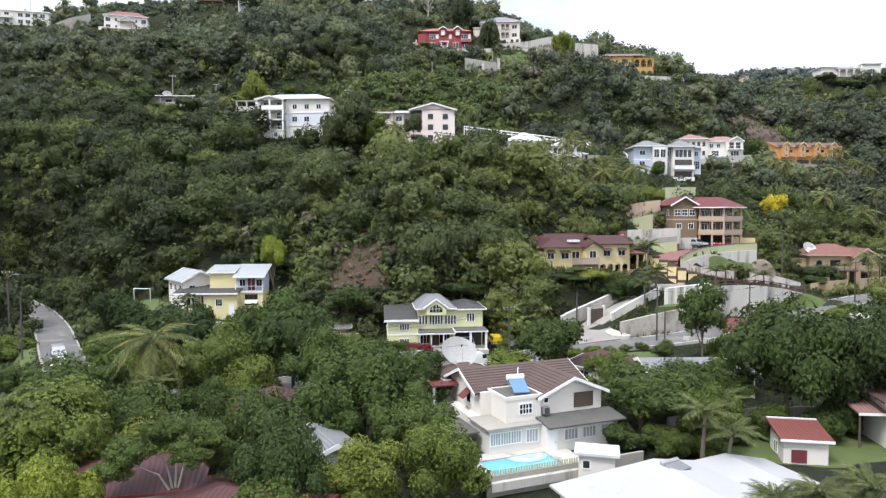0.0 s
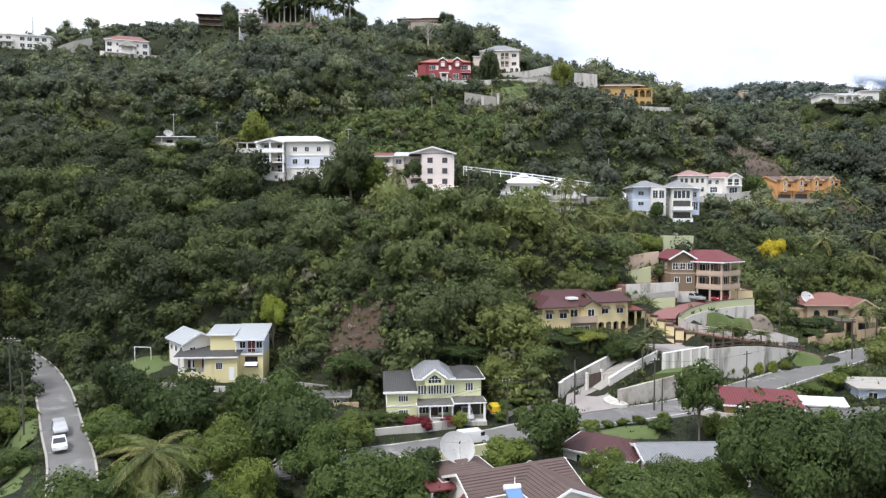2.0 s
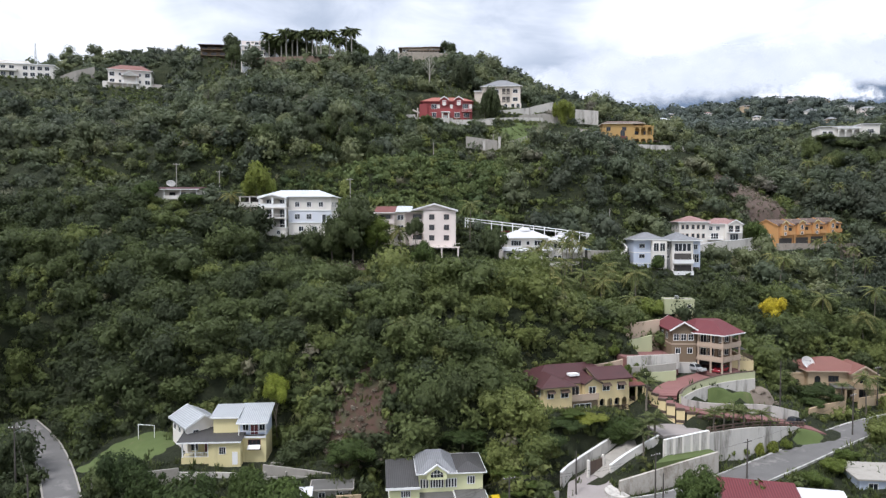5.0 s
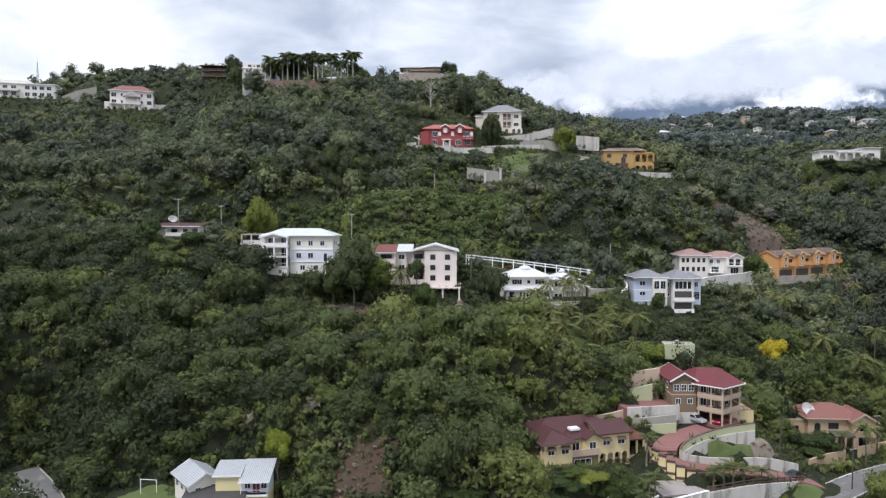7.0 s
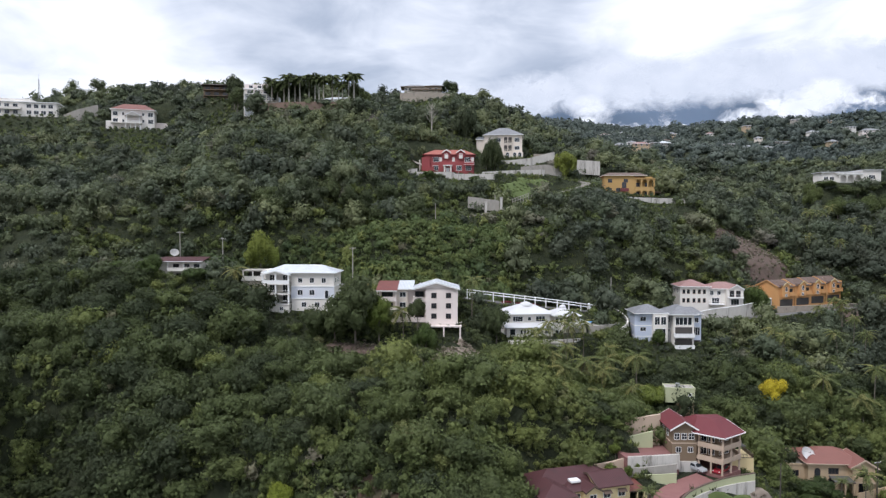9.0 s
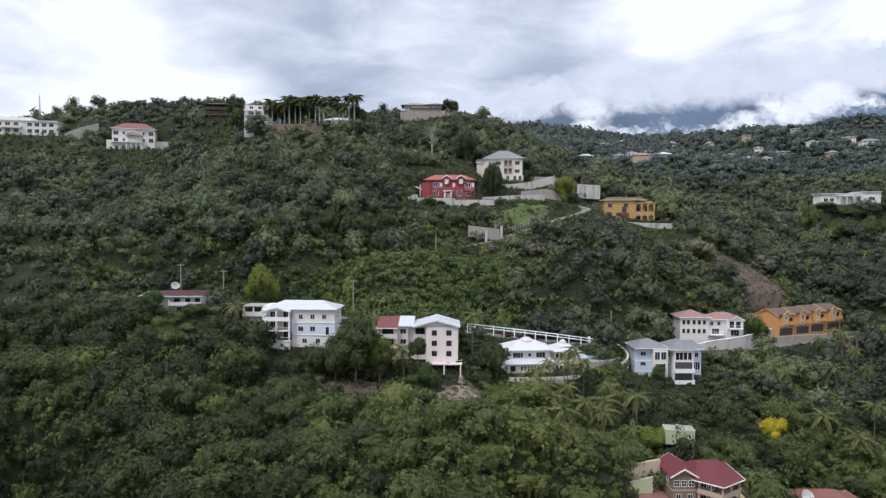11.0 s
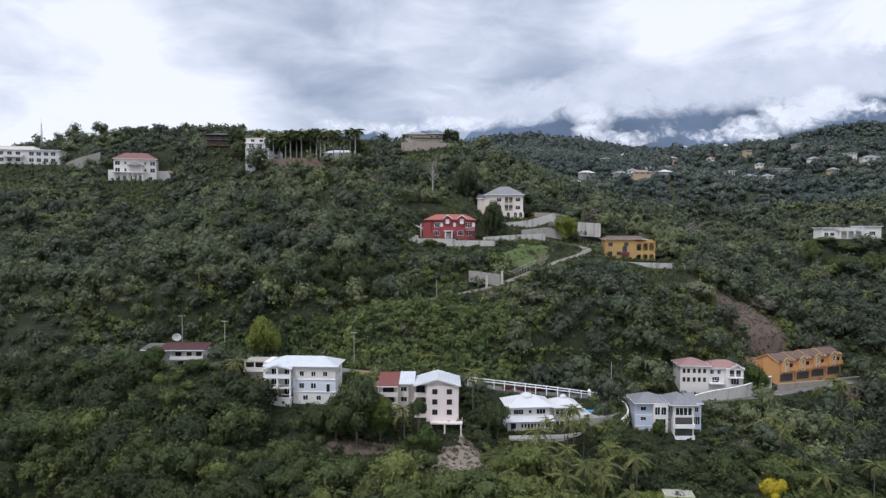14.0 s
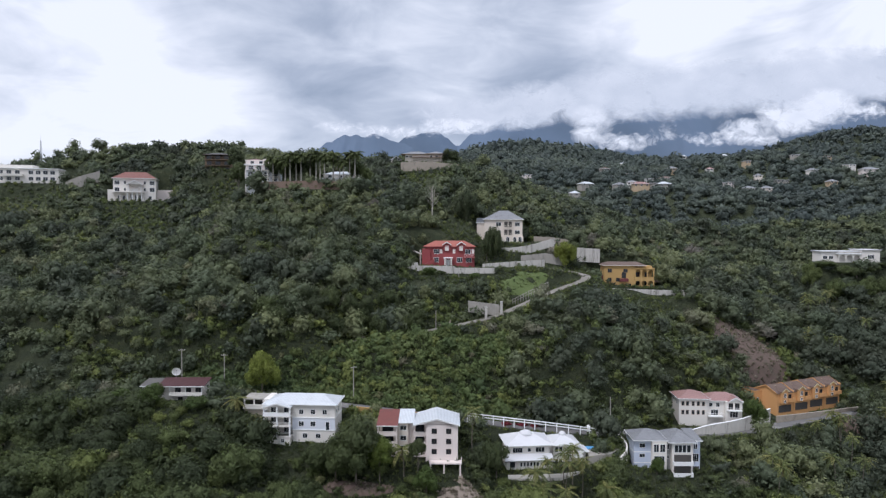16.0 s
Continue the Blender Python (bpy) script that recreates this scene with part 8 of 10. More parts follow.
ruled_wall("roadside_wall", [(27.6, 101.4, 3.7), (33, 103.0, 4.6), (39.2, 105.4, 5.4), (45.9, 108.4, 5.9)], 4.0, washed_stone, 0.45, None, "pale rubble-stone wall beside the street")
fan = [(18.4, 96.9, 0.92), (22.5, 98.4, 1.1), (27.4, 99.8, 1.4), (27.0, 103.4, 2.2), (26.6, 106.2, 2.75), (23.6, 107.6, 2.75), (20.2, 104.9, 2.0)]
apron_bm = bmesh.new()
hull(apron_bm, [(x, y, 0.0) for x, y, z in fan], fan)
bmesh.ops.recalc_face_normals(apron_bm, faces=apron_bm.faces)
tagged(part("pavement", apron_bm, paver_grey, kind="structure"), "pinkish grey paved gate apron", "pavement", kind="structure")
apron = bmesh.new()
ring = [(27.6 + 2.2 * math.cos(a), 101.6 + 1.9 * math.sin(a)) for a in np.linspace(2.0, 5.4, 12)]
hull(apron, [(x, y, 0.3) for x, y in ring], [(x, y, 2.05 + 0.15 * (y - 101.6)) for x, y in ring])
bmesh.ops.recalc_face_normals(apron, faces=apron.faces)
tagged(part("apron", apron, pale_concrete, kind="structure"), "curved whitewashed apron at the gate", "pavement")
gate = thing("gate", 25.2, 107.2, 2.75, 40, "brown double entrance gate between white walls", "gate")
for k in (-1, 1):
    leaf = part("gate_leaf", boxes((min(0.05 * k, 1.9 * k), max(0.05 * k, 1.9 * k), -0.05, 0.05, 0.0, 2.2)), dark_brown, gate)
    part("gate_post", boxes((1.95 * k - 0.2, 1.95 * k + 0.2, -0.2, 0.2, -1.0, 2.6)), white_wall, gate)
# walls round the red-roofed house
ruled_wall("drive_wall", rounded([(61.4, 128.5, 13.5), (55, 126.7, 13.3), (49.1, 124.0, 12.8), (45.4, 122.0, 11.9), (44.2, 120.8, 11.2)]), 2.0, pale_concrete, 0.3, None, "whitewashed foot of the drive wall")
ruled_wall("drive_wall", rounded([(61.5, 128.8, 14.9), (55, 127, 14.7), (49, 124.2, 14.2), (45.2, 122.2, 13.2), (44.0, 121.0, 12.3)]), 1.2, sage_wall, 0.35, dark_brown, "sage retaining wall with brown coping along the drive")
ruled_wall("drive_wall", rounded([(44.2, 120.8, 12.0), (45.4, 121.3, 11.2), (50, 122.1, 10.3), (55, 123.4, 9.8), (63, 126.0, 9.0), (69.5, 127.4, 7.2)]), 2.4, pale_concrete, 0.35, None, "low pale curved wall below the bank")
ruled_wall("yard_wall", [(36.8, 130.8, 17.4), (42, 131.0, 17.6), (47.4, 131.4, 17.8)], 1.6, pale_concrete, 0.5, None, "broken whitewashed yard wall")
ruled_wall("yard_wall", [(37.0, 129.9, 15.5), (41.5, 129.8, 15.8), (46.4, 130.2, 16.2)], 1.4, concrete, 0.4, None, "stained concrete step below the yard")
ruled_wall("yard_wall", [(39.6, 128.4, 14.7), (42.6, 128.0, 14.9), (45.6, 127.8, 15.2)], 2.4, sage_wall, 0.25, None, "sage green panelled fence wall")
ruled_wall("cut_slope_wall", [(34.6, 138.3, 21.4), (40, 139, 22.8), (46.0, 139.5, 23.6)], 6, sand_trim, 0.6, None, "tan rendered cut slope behind the yard")
ruled_wall("cut_slope_wall", [(38.6, 137.2, 19.4), (43.8, 137.4, 20.6)], 4.5, sage_wall, 0.5, None, "sage rendered slope panel behind the yard")
tagged(prism(None, "pavement", [(36.6, 131.0), (47.4, 131.6), (46.4, 133.0), (46.4, 138.6), (35, 137.8)], 12.0, 17.1, paver), "brick-red paved back yard", "pavement", kind="structure")
for pts, hh, mat, words in (([(28.5, 134.5, 17.6), (33.0, 135.6, 18.6), (36.2, 137.2, 19.8)], 1.6, stone, "low broken stone wall on the slope"), ([(29.5, 131.4, 15.4), (34.0, 132.0, 16.0), (36.6, 132.4, 16.6)], 1.6, sand_trim, "tan rendered step in the slope"),
                            ([(31.5, 128.6, 13.4), (36.0, 129.0, 14.0)], 1.4, stone, "low broken stone wall on the slope")):
    ruled_wall("slope_wall", pts, hh, mat, 0.5, None, words, 2.0)
# street side walls and hedges are low
ruled_wall("garden_wall", rounded([(-16, 88.8, 0.9), (-6, 91.2, 1.1), (2, 94.0, 1.2)]), 1.3, pale_concrete, 0.25, None, "low weathered garden wall along the street")
ruled_wall("garden_wall", rounded([(9, 97.2, 1.4), (14, 99.2, 1.9), (18, 101, 2.3)]), 1.3, concrete, 0.25, None, "dark low garden wall below the hedge")
ruled_wall("garden_wall", [(-8, 78.5, 1.0), (0, 81.5, 1.1), (6, 84, 1.2)], 1.4, lemon_wall, 0.25, None, "cream garden wall across the street")
ruled_wall("garden_wall", [(36, 97.5, 2.2), (40, 95.0, 2.2), (43, 93, 2.2)], 1.6, pale_concrete, 0.25, None, "pale garden wall of the corner plot")
ruled_wall("garden_wall", [(22, 63.5, 0.4), (30, 66, 0.5), (38, 66.5, 0.6)], 1.6, pale_concrete, 0.25, None, "long pale garden wall behind the lawn")
ruled_wall("garden_wall", [(74, 131.5, 6.6), (78, 133.8, 6.8), (84, 136, 7.0)], 1.8, tan_wall, 0.3, None, "tan garden wall and gate")
ruled_wall("garden_wall", [(88, 138, 7.0), (97, 141.5, 7.2)], 1.8, tan_wall, 0.3, None, "tan garden wall and gate")
ruled_wall("garden_wall", [(-57, 104, 3.2), (-50, 105.5, 3.4), (-44, 107, 3.6)], 1.6, concrete, 0.25, None, "grey block wall of the valley garden")
ruled_wall("garden_wall", [(-30, 107, 4.2), (-22, 106, 3.6), (-15, 104.5, 3.2)], 1.6, concrete, 0.25, None, "grey block wall of the valley garden")
# terraces on the hillside
ruled_wall("retaining_wall", rounded([(72, 199.5, 35.8), (80, 200.5, 38.2), (92, 204, 38.8), (105, 211.5, 40.4)]), 5.0, pale_concrete, 0.5, white_paint, "pale striped retaining wall below the rose-roofed house")
ruled_wall("retaining_wall", rounded([(108, 213.0, 37.5), (120, 217, 37.4), (143, 226.5, 37.0)]), 5.0, stone, 0.6, None, "rough stone retaining wall below the townhouses")
ruled_wall("roadside_wall", rounded([(-26, 186.8, 47.4), (-15, 186, 46.6), (-3, 186, 45.6)]), 1.6, ochre_wall, 0.25, None, "bright ochre wall behind the apartments")
fence_line("white_fence", rounded([(6, 187.0, 44.4), (18, 187.2, 43.0), (30, 187.4, 41.6), (44, 188.2, 39.6)]), white_paint, "white concrete post and rail fence", 1.2, 2.0, 0.16)
for gx_, gy_ in ((41.6, 190.4), (47.6, 190.8)):
    g = thing("gate_pier", gx_, gy_, 38.6, 0, "white gate pier with a moulded cap", "pier")
    part("shaft", boxes((-0.35, 0.35, -0.35, 0.35, -1, 2.2)), white_wall, g)
    part("cap", hull(bmesh.new(), [(-0.5, -0.5, 2.2), (0.5, -0.5, 2.2), (0.5, 0.5, 2.2), (-0.5, 0.5, 2.2)], [(-0.15, -0.15, 2.7), (0.15, -0.15, 2.7), (0.15, 0.15, 2.7), (-0.15, 0.15, 2.7)]), white_paint, g)
ruled_wall("drive_wall", rounded([(48.2, 190.6, 40.2), (51, 187, 38.6), (51.4, 183, 37.0), (48, 179, 35.8)]), 2.2, white_wall, 0.4, None, "curved white drive wall")
tagged(prism(None, "pavement", [(39, 177.5), (45, 179), (49.6, 184), (47.5, 190), (42, 190), (39.6, 184)], 32, 36.6, concrete), "grey paved drive of the white villa", "pavement", kind="structure")
tagged(prism(None, "lawn", [(6, 184), (24, 186.5), (39, 185), (38, 190), (22, 190.5), (8, 190)], 34, 37.4, lawn), "mown terrace lawn behind the villa", "lawn", kind="structure")
# walls round the crimson house and its hairpin
ruled_wall("retaining_wall", [(-20, 250.0, 83.2), (-16, 250.0, 84.4), (-15.6, 250.0, 85.0), (-11, 250.2, 85.2)], 4.4, pale_concrete, 0.4, None, "grey stepped retaining wall")
ruled_wall("retaining_wall", [(-11, 250.2, 84.0), (3, 250.2, 83.8), (3.4, 250.2, 83.2), (18.4, 250.4, 83.2)], 4.2, pale_concrete, 0.4, None, "grey retaining wall below the crimson house")
ruled_wall("retaining_wall", [(14, 256, 84.4), (26, 258, 85.2), (39, 262, 85.8)], 2.6, pale_concrete, 0.4, None, "pale block terrace wall")
ruled_wall("retaining_wall", [(17, 272, 90.4), (26, 270, 90.2), (34, 271, 91.2), (45, 274, 94.2)], 1.8, pale_concrete, 0.4, None, "pale ramp wall below the cream villa")
ruled_wall("retaining_wall", [(30, 265.5, 87.2), (40, 266.5, 88.2), (47, 266, 87.0)], 2.4, concrete, 0.4, None, "grey block terrace wall")
ruled_wall("retaining_wall", [(38, 287, 94.6), (45, 287.5, 94.4), (53, 288, 93.2)], 4.0, stone, 0.6, None, "rough stone terrace beside the cream villa", 3)
ruled_wall("retaining_wall", [(37, 280, 91.6), (45, 280.5, 91.2), (54, 281, 90.2)], 3.2, stone, 0.6, None, "rough stone terrace beside the cream villa", 3)
ruled_wall("retaining_wall", [(53.5, 270, 90.4), (63, 270.5, 89.8)], 4.2, pale_concrete, 0.4, None, "pale block wall beside the plot")
ruled_wall("retaining_wall", [(7.4, 224.6, 73.6), (18.2, 225.4, 72.2)], 2.4, concrete, 0.4, None, "grey wall at the road bend")
ruled_wall("retaining_wall", [(62, 255.6, 75.2), (75, 256.6, 74.6), (98, 258.2, 74.0)], 3.4, pale_concrete, 0.4, None, "low pale terrace wall below the ochre house")
fence_line("drive_fence", [(23.5, 233.5, 71.5), (31, 240, 74.2), (38, 246, 76.6)], concrete, "grey concrete post fence along the drive", 1.6, 1.4, 0.12)
for x, y, z in ((13.4, 222.6, 68.0), (18.8, 224.8, 69.6)):
    g = thing("gate_pier", x, y, z, 0, "tall pale concrete gate pier", "pier")
    part("shaft", boxes((-0.4, 0.4, -0.4, 0.4, -1, 3.6)), pale_concrete, g)
    part("cap", boxes((-0.52, 0.52, -0.52, 0.52, 3.6, 3.8)), pale_concrete, g)
def rock_cut(points, label):
    """A rough cut face above the road: a broken, uneven strip of rock."""
    pts = resample(points, 0.8)
    bm, rows = bmesh.new(), []
    for q in pts:
        top = 0.8 + 1.5 * noise.noise((q.x * 0.35, q.y * 0.35, 2.0)) + 0.5 * noise.noise((q.x * 1.3, q.y * 1.3, 5.0))
        rows.append([bm.verts.new((q.x + 0.3 * noise.noise((q.x, k, 3.0)), q.y + 0.5 * k / 5 * 1.6 + 0.5 * noise.noise((q.x * 0.9, k * 1.7, 8.0)), q.z - 0.6 + max(top, 0.2) * k / 5)) for k in range(6)] + [bm.verts.new((q.x, q.y + 2.5, q.z - 1.0))])
    for a, b in zip(rows, rows[1:]):
        for k in range(6):
            bm.faces.new((a[k], b[k], b[k + 1], a[k + 1]))
    bmesh.ops.recalc_face_normals(bm, faces=bm.faces)
    tagged(part("rock_face", bm, rubble), label, "rock")


for cut in ([(-29, 212.0, 62.4), (-17, 215.0, 64.0)], [(-11.5, 216.2, 64.4), (-8.5, 217.0, 64.8)], [(-2.5, 219.0, 65.6), (1.5, 220.4, 66.2)]):
    rock_cut(cut, "pale broken rock cut above the hill road")
ruled_wall("terrace_wall", rounded([(-85.5, 300.5, 118.6), (-72, 299.5, 119.2), (-52, 299.5, 119.4), (-40, 301, 119.0)]), 9, brickish, 0.8, None, "high brown stone terrace wall below the palms", 3)
ruled_wall("terrace_wall", [(-24, 343, 131.8), (-10, 341.5, 132.0), (6, 343, 131.0)], 3.0, stone, 0.6, None, "curved stone terrace wall of the pavilion", 3)
ruled_wall("boundary_wall", [(-205, 350, 121), (-196, 352, 125), (-188, 356, 128)], 3.0, concrete, 0.5, None, "sloping grey boundary wall", 3)
ruled_wall("terrace_wall", [(170, 300, 83.2), (185, 299.4, 83.2), (199, 300, 83.4)], 1.4, pale_concrete, 0.5, None, "pale terrace wall of the bungalow", 2.5)
# open ground
def bare_patch(name, cx, cy, rx, ry, turn, mat, label, lift=0.18, n=18):
    """Bare ground that follows the slope, with an uneven edge."""
    rr, aa = np.linspace(0, 1, n), np.linspace(0, 6.2832, 49)[:-1]
    c, s = math.cos(radians(turn)), math.sin(radians(turn))
    V = []
    for r in rr:
        for a in aa:
            e = 1 + 0.28 * noise.noise((math.cos(a) * 1.8 + cx, math.sin(a) * 1.8, cy)) + 0.1 * noise.noise((math.cos(a) * 6 + cx, math.sin(a) * 6, cy))
            u, v = rx * r * e * math.cos(a), ry * r * e * math.sin(a)
            V.append((cx + c * u - s * v, cy + s * u + c * v, lift * (1 - 1.6 * r**5)))
    V = np.array(V)
    V[:, 2] += ground_height(V[:, 0], V[:, 1]) + (0.08 if name == "lawn" else 0.25) * np.array([noise.noise((x * 0.9, y * 0.9, 1.0)) for x, y in V[:, :2]]) * (V[:, 2] > 0)
    m = len(aa)
    Q = np.array([(j * m + i, j * m + (i + 1) % m, (j + 1) * m + (i + 1) % m, (j + 1) * m + i) for j in range(n - 1) for i in range(m)])
    tagged(part_of(name, mesh_np(name, V, np.zeros((0, 3), int), Q, [mat], smooth=True), kind="structure"), label, "ground")


bare_patch("bare_ground", -15, 114.5, 6, 9, -25, red_earth, "bare reddish earth gully above the yellow house", 0.4)
bare_patch("bare_ground", 112, 245, 15, 13, 10, landslip, "broad bare brown landslip scar", 0.5)
bare_patch("bare_ground", 138, 214, 9, 7, 20, landslip, "bare dry slope below the townhouses", 0.4)
bare_patch("bare_ground", 3.6, 154.5, 7.0, 13.5, 0, rubble, "pale rubble slope below the apartments", 0.4)
bare_patch("bare_ground", -22, 163.5, 11, 2.6, -4, landslip, "pale spoil bank below the apartments", 0.4)
bare_patch("bare_ground", 63.5, 127.2, 3.0, 3.4, 20, rubble, "pale rubble tip beside the terrace", 0.25)
bare_patch("lawn", 56, 124.2, 7.6, 2.3, 18, lawn, "rough grass bank inside the drive", 0.3)
bare_patch("lawn", -57, 116, 8.5, 7.5, 0, lawn, "mown green lawn with a goal frame", 0.2)
bare_patch("lawn", 32, 60, 11, 5.4, 0, lawn, "mown lawn behind the bungalow", 0.25)
bare_patch("lawn", -2, 74, 7, 4, 20, lawn, "small front lawn", 0.25)
bare_patch("lawn", 30, 246, 12, 5, 30, lawn, "grassy plot inside the hairpin", 0.6)
bare_patch("lawn", 57, 113.4, 11, 1.2, 31, lawn, "grass verge below the retaining wall", 0.25)
bare_patch("lawn", 67.5, 119.6, 4.5, 1.8, 35, lawn, "grass verge at the foot of the drive", 0.25)
bare_patch("lawn", -62, 93, 4, 9, 32, lawn, "grass verge beside the lane", 0.2)
bare_patch("lawn", -54, 77, 4.5, 8, 30, lawn, "mown grass plot beside the lane", 0.2)
bare_patch("lawn", 25, 89.8, 6, 2.6, 14, lawn, "small lawn across the street", 0.2)
goal = thing("goal_frame", -55, 119.5, 4.5, -8, "white tubular goal frame on the lawn", "goal")
for a, c in (((-1.6, 0, -0.3), (-1.6, 0, 2.4)), ((1.6, 0, -0.3), (1.6, 0, 2.4))):
    part("post", tube(bmesh.new(), [a, c], [0.06, 0.06], 8), white_paint, goal)
part("crossbar", tube(bmesh.new(), [(-1.66, 0, 2.4), (1.66, 0, 2.4)], [0.06, 0.06], 8), white_paint, goal)

# the run-down yard beside the valley house
def yard_huts():
    h = thing("shed", -21.8, 98.6, 0.9, 8, "small shed with a bright white sheet roof", "shed")
    wall(h, -1.4, 1.4, -1.1, 1.1, -1.5, 1.8, white_wall)
    shed_roof(h, -1.7, 1.7, -1.5, 1.4, 1.85, 2.2, white_roof)
    door(h, "f", -1.1, 0.3, 0.0, 0.8, 1.7, dark_brown)
    h = thing("hut", -17.6, 101.6, 1.0, 6, "low grey block hut with a dark flat roof", "hut")
    wall(h, -3.0, 3.0, -1.6, 1.8, -1.5, 1.9, concrete)
    flat_roof(h, -3.3, 3.3, -1.9, 2.1, 1.9, roof_flat, 0.14, concrete)
    windows(h, "f", -1.6, (-1.5, 1.2), 0.6, w=0.9, h=0.8)
    h = thing("ruin", -25.4, 107.6, 1.6, -4, "unfinished grey block shell without a roof", "ruin")
    for x0, x1, y0, y1, z1 in ((-4.2, 4.2, 1.8, 2.0, 1.9), (-4.2, -4.0, -1.8, 1.8, 1.5), (-0.6, -0.4, -1.8, 1.8, 1.7), (4.0, 4.2, -1.6, 1.8, 1.2), (-4.2, -1.8, -1.8, -1.6, 0.9), (0.6, 4.2, -1.8, -1.6, 1.1)):
        wall(h, x0, x1, y0, y1, -2.0, z1, concrete)
    part("slab", boxes((-4.6, 4.6, -2.3, 2.3, -2.0, 0.1)), pale_concrete, h)


yard_huts()
ruled_wall("garden_wall", [(-16.6, 99.2, 2.2), (-12.8, 99.8, 2.2)], 1.4, tan_wall, 0.25, None, "beige block wall of the yard")
ruled_wall("garden_wall", [(-46.5, 107.0, 2.9), (-38, 107.2, 2.8), (-30.5, 106.6, 2.8)], 1.5, pale_concrete, 0.3, None, "pale retaining wall below the valley house")

def radio_mast(x, y, z, height):
    """A three-legged lattice mast with rungs and braces."""
    m = thing("radio_mast", x, y, z, 15, "thin grey lattice radio mast on the ridge", "mast")
    def leg(k, f):
        a, r = k * 2.0944, 0.9 - 0.7 * f
        return (r * math.cos(a), r * math.sin(a), height * f)
    for k in range(3):
        part("leg", tube(bmesh.new(), [leg(k, 0), leg(k, 1)], [0.12, 0.08], 6), steel, m)
    n = 7
    for i in range(n):
        for k in range(3):
            part("brace", tube(bmesh.new(), [leg(k, i / n), leg((k + 1) % 3, (i + 1) / n)], [0.05, 0.05], 4), steel, m)
    part("aerial", tube(bmesh.new(), [(0, 0, height), (0, 0, height + 3)], [0.06, 0.03], 6), steel, m)


radio_mast(-237, 384, land(-237, 384) - 0.3, 16)

# ---- garden trees, each a thing of its own ----
GARDEN_CROWNS = {}
for s in range(6):
    GARDEN_CROWNS["near", s] = crown_arrays(200 + s, 24, 6600, 0.034, 0.78 + 0.1 * (s % 3), ICO1, 0.9, 0.76, lobe=(0.17, 0.36), ruffle=0.36, reach=(0.82, 1.18))
    GARDEN_CROWNS["mid", s] = crown_arrays(200 + s, 18, 2700, 0.05, 0.78 + 0.1 * (s % 3), ICO1, 0.86, 0.78, lobe=(0.18, 0.4), ruffle=0.36, reach=(0.84, 1.22))
CROWN_MESHES = {}


def crown_mesh(kind, mat, tone, detail="mid"):
    key = (kind, mat.name, round(tone, 1), detail)
    if key not in CROWN_MESHES:
        v, t3, q4 = GARDEN_CROWNS[detail, kind]
        CROWN_MESHES[key] = mesh_np("crown", v, t3, q4, [mat], np.full(len(v), round(tone, 1)))
    return CROWN_MESHES[key]


def trunk_mesh(mat, seed):
    r = random.Random(seed)
    bm = bmesh.new()
    tube(bm, [(0, 0, -0.1), (0.01, 0, 0.25), (0.03, 0.02, 0.5), (0.02, 0.05, 0.85)], [0.06, 0.045, 0.036, 0.014], 8)
    for k in range(6):
        a = k * 1.05 + r.uniform(-0.3, 0.3)
        z0, rr = 0.3 + 0.06 * k, r.uniform(0.28, 0.5)
        tube(bm, [(0.01, 0, z0), (0.5 * rr * math.cos(a), 0.5 * rr * math.sin(a), z0 + 0.14), (rr * math.cos(a), rr * math.sin(a), z0 + 0.34)], [0.026, 0.018, 0.006], 6)
    me = bpy.data.meshes.new("trunk")
    bm.to_mesh(me)
    bm.free()
    me.materials.append(mat)
    return me


TRUNKS = [trunk_mesh(bark, s) for s in range(3)] + [trunk_mesh(pale_bark, 9)]
TREE_WORDS = {"garden_leaves": "broad green garden tree with a dense rounded crown", "hill_leaves": "dark green tree with a ragged crown", "scrub_leaves": "greyish-brown tree in thin dry leaf", "lime_leaves": "bright lime-green shrub in young leaf",
              "yellow_blossom": "tree covered in bright yellow blossom", "crimson_blossom": "crimson flowering bush in the garden"}


def tree(x, y, top, r, tone=0.4, mat=None, kind=None, z=None, name="tree", pale=False, stem=0.16, slim=1.0):
    """A tree whose crown is r in radius and ends at the height top."""
    mat = mat or leaf_garden
    z = land(x, y) if z is None else z
    hgt = max(top - z, 1.0)
    ob = thing(name, x, y, z, random.uniform(0, 360), TREE_WORDS[mat.name], "tree" if name == "tree" else "bush")
    k = random.randrange(6) if kind is None else kind
    squash = (0.78 + 0.1 * (k % 3)) * 1.8
    base = hgt * (stem if name == "tree" else 0.02)
    base = max(base, hgt - 2.3 * r * slim)
    sz = (hgt - base) / squash
    trunk = part_of("trunk", TRUNKS[3] if pale else random.choice(TRUNKS[:3]), ob)
    trunk.matrix_basis = Matrix.Diagonal((r * 0.9, r * 0.9, hgt * 0.85, 1))
    crown = part_of("crown", crown_mesh(k, mat, tone, "near" if y < 74 and r > 2 else "mid"), ob)
    crown.matrix_basis = Matrix.Translation((0, 0, base)) @ Matrix.Diagonal((r, r, sz, 1))
    return ob


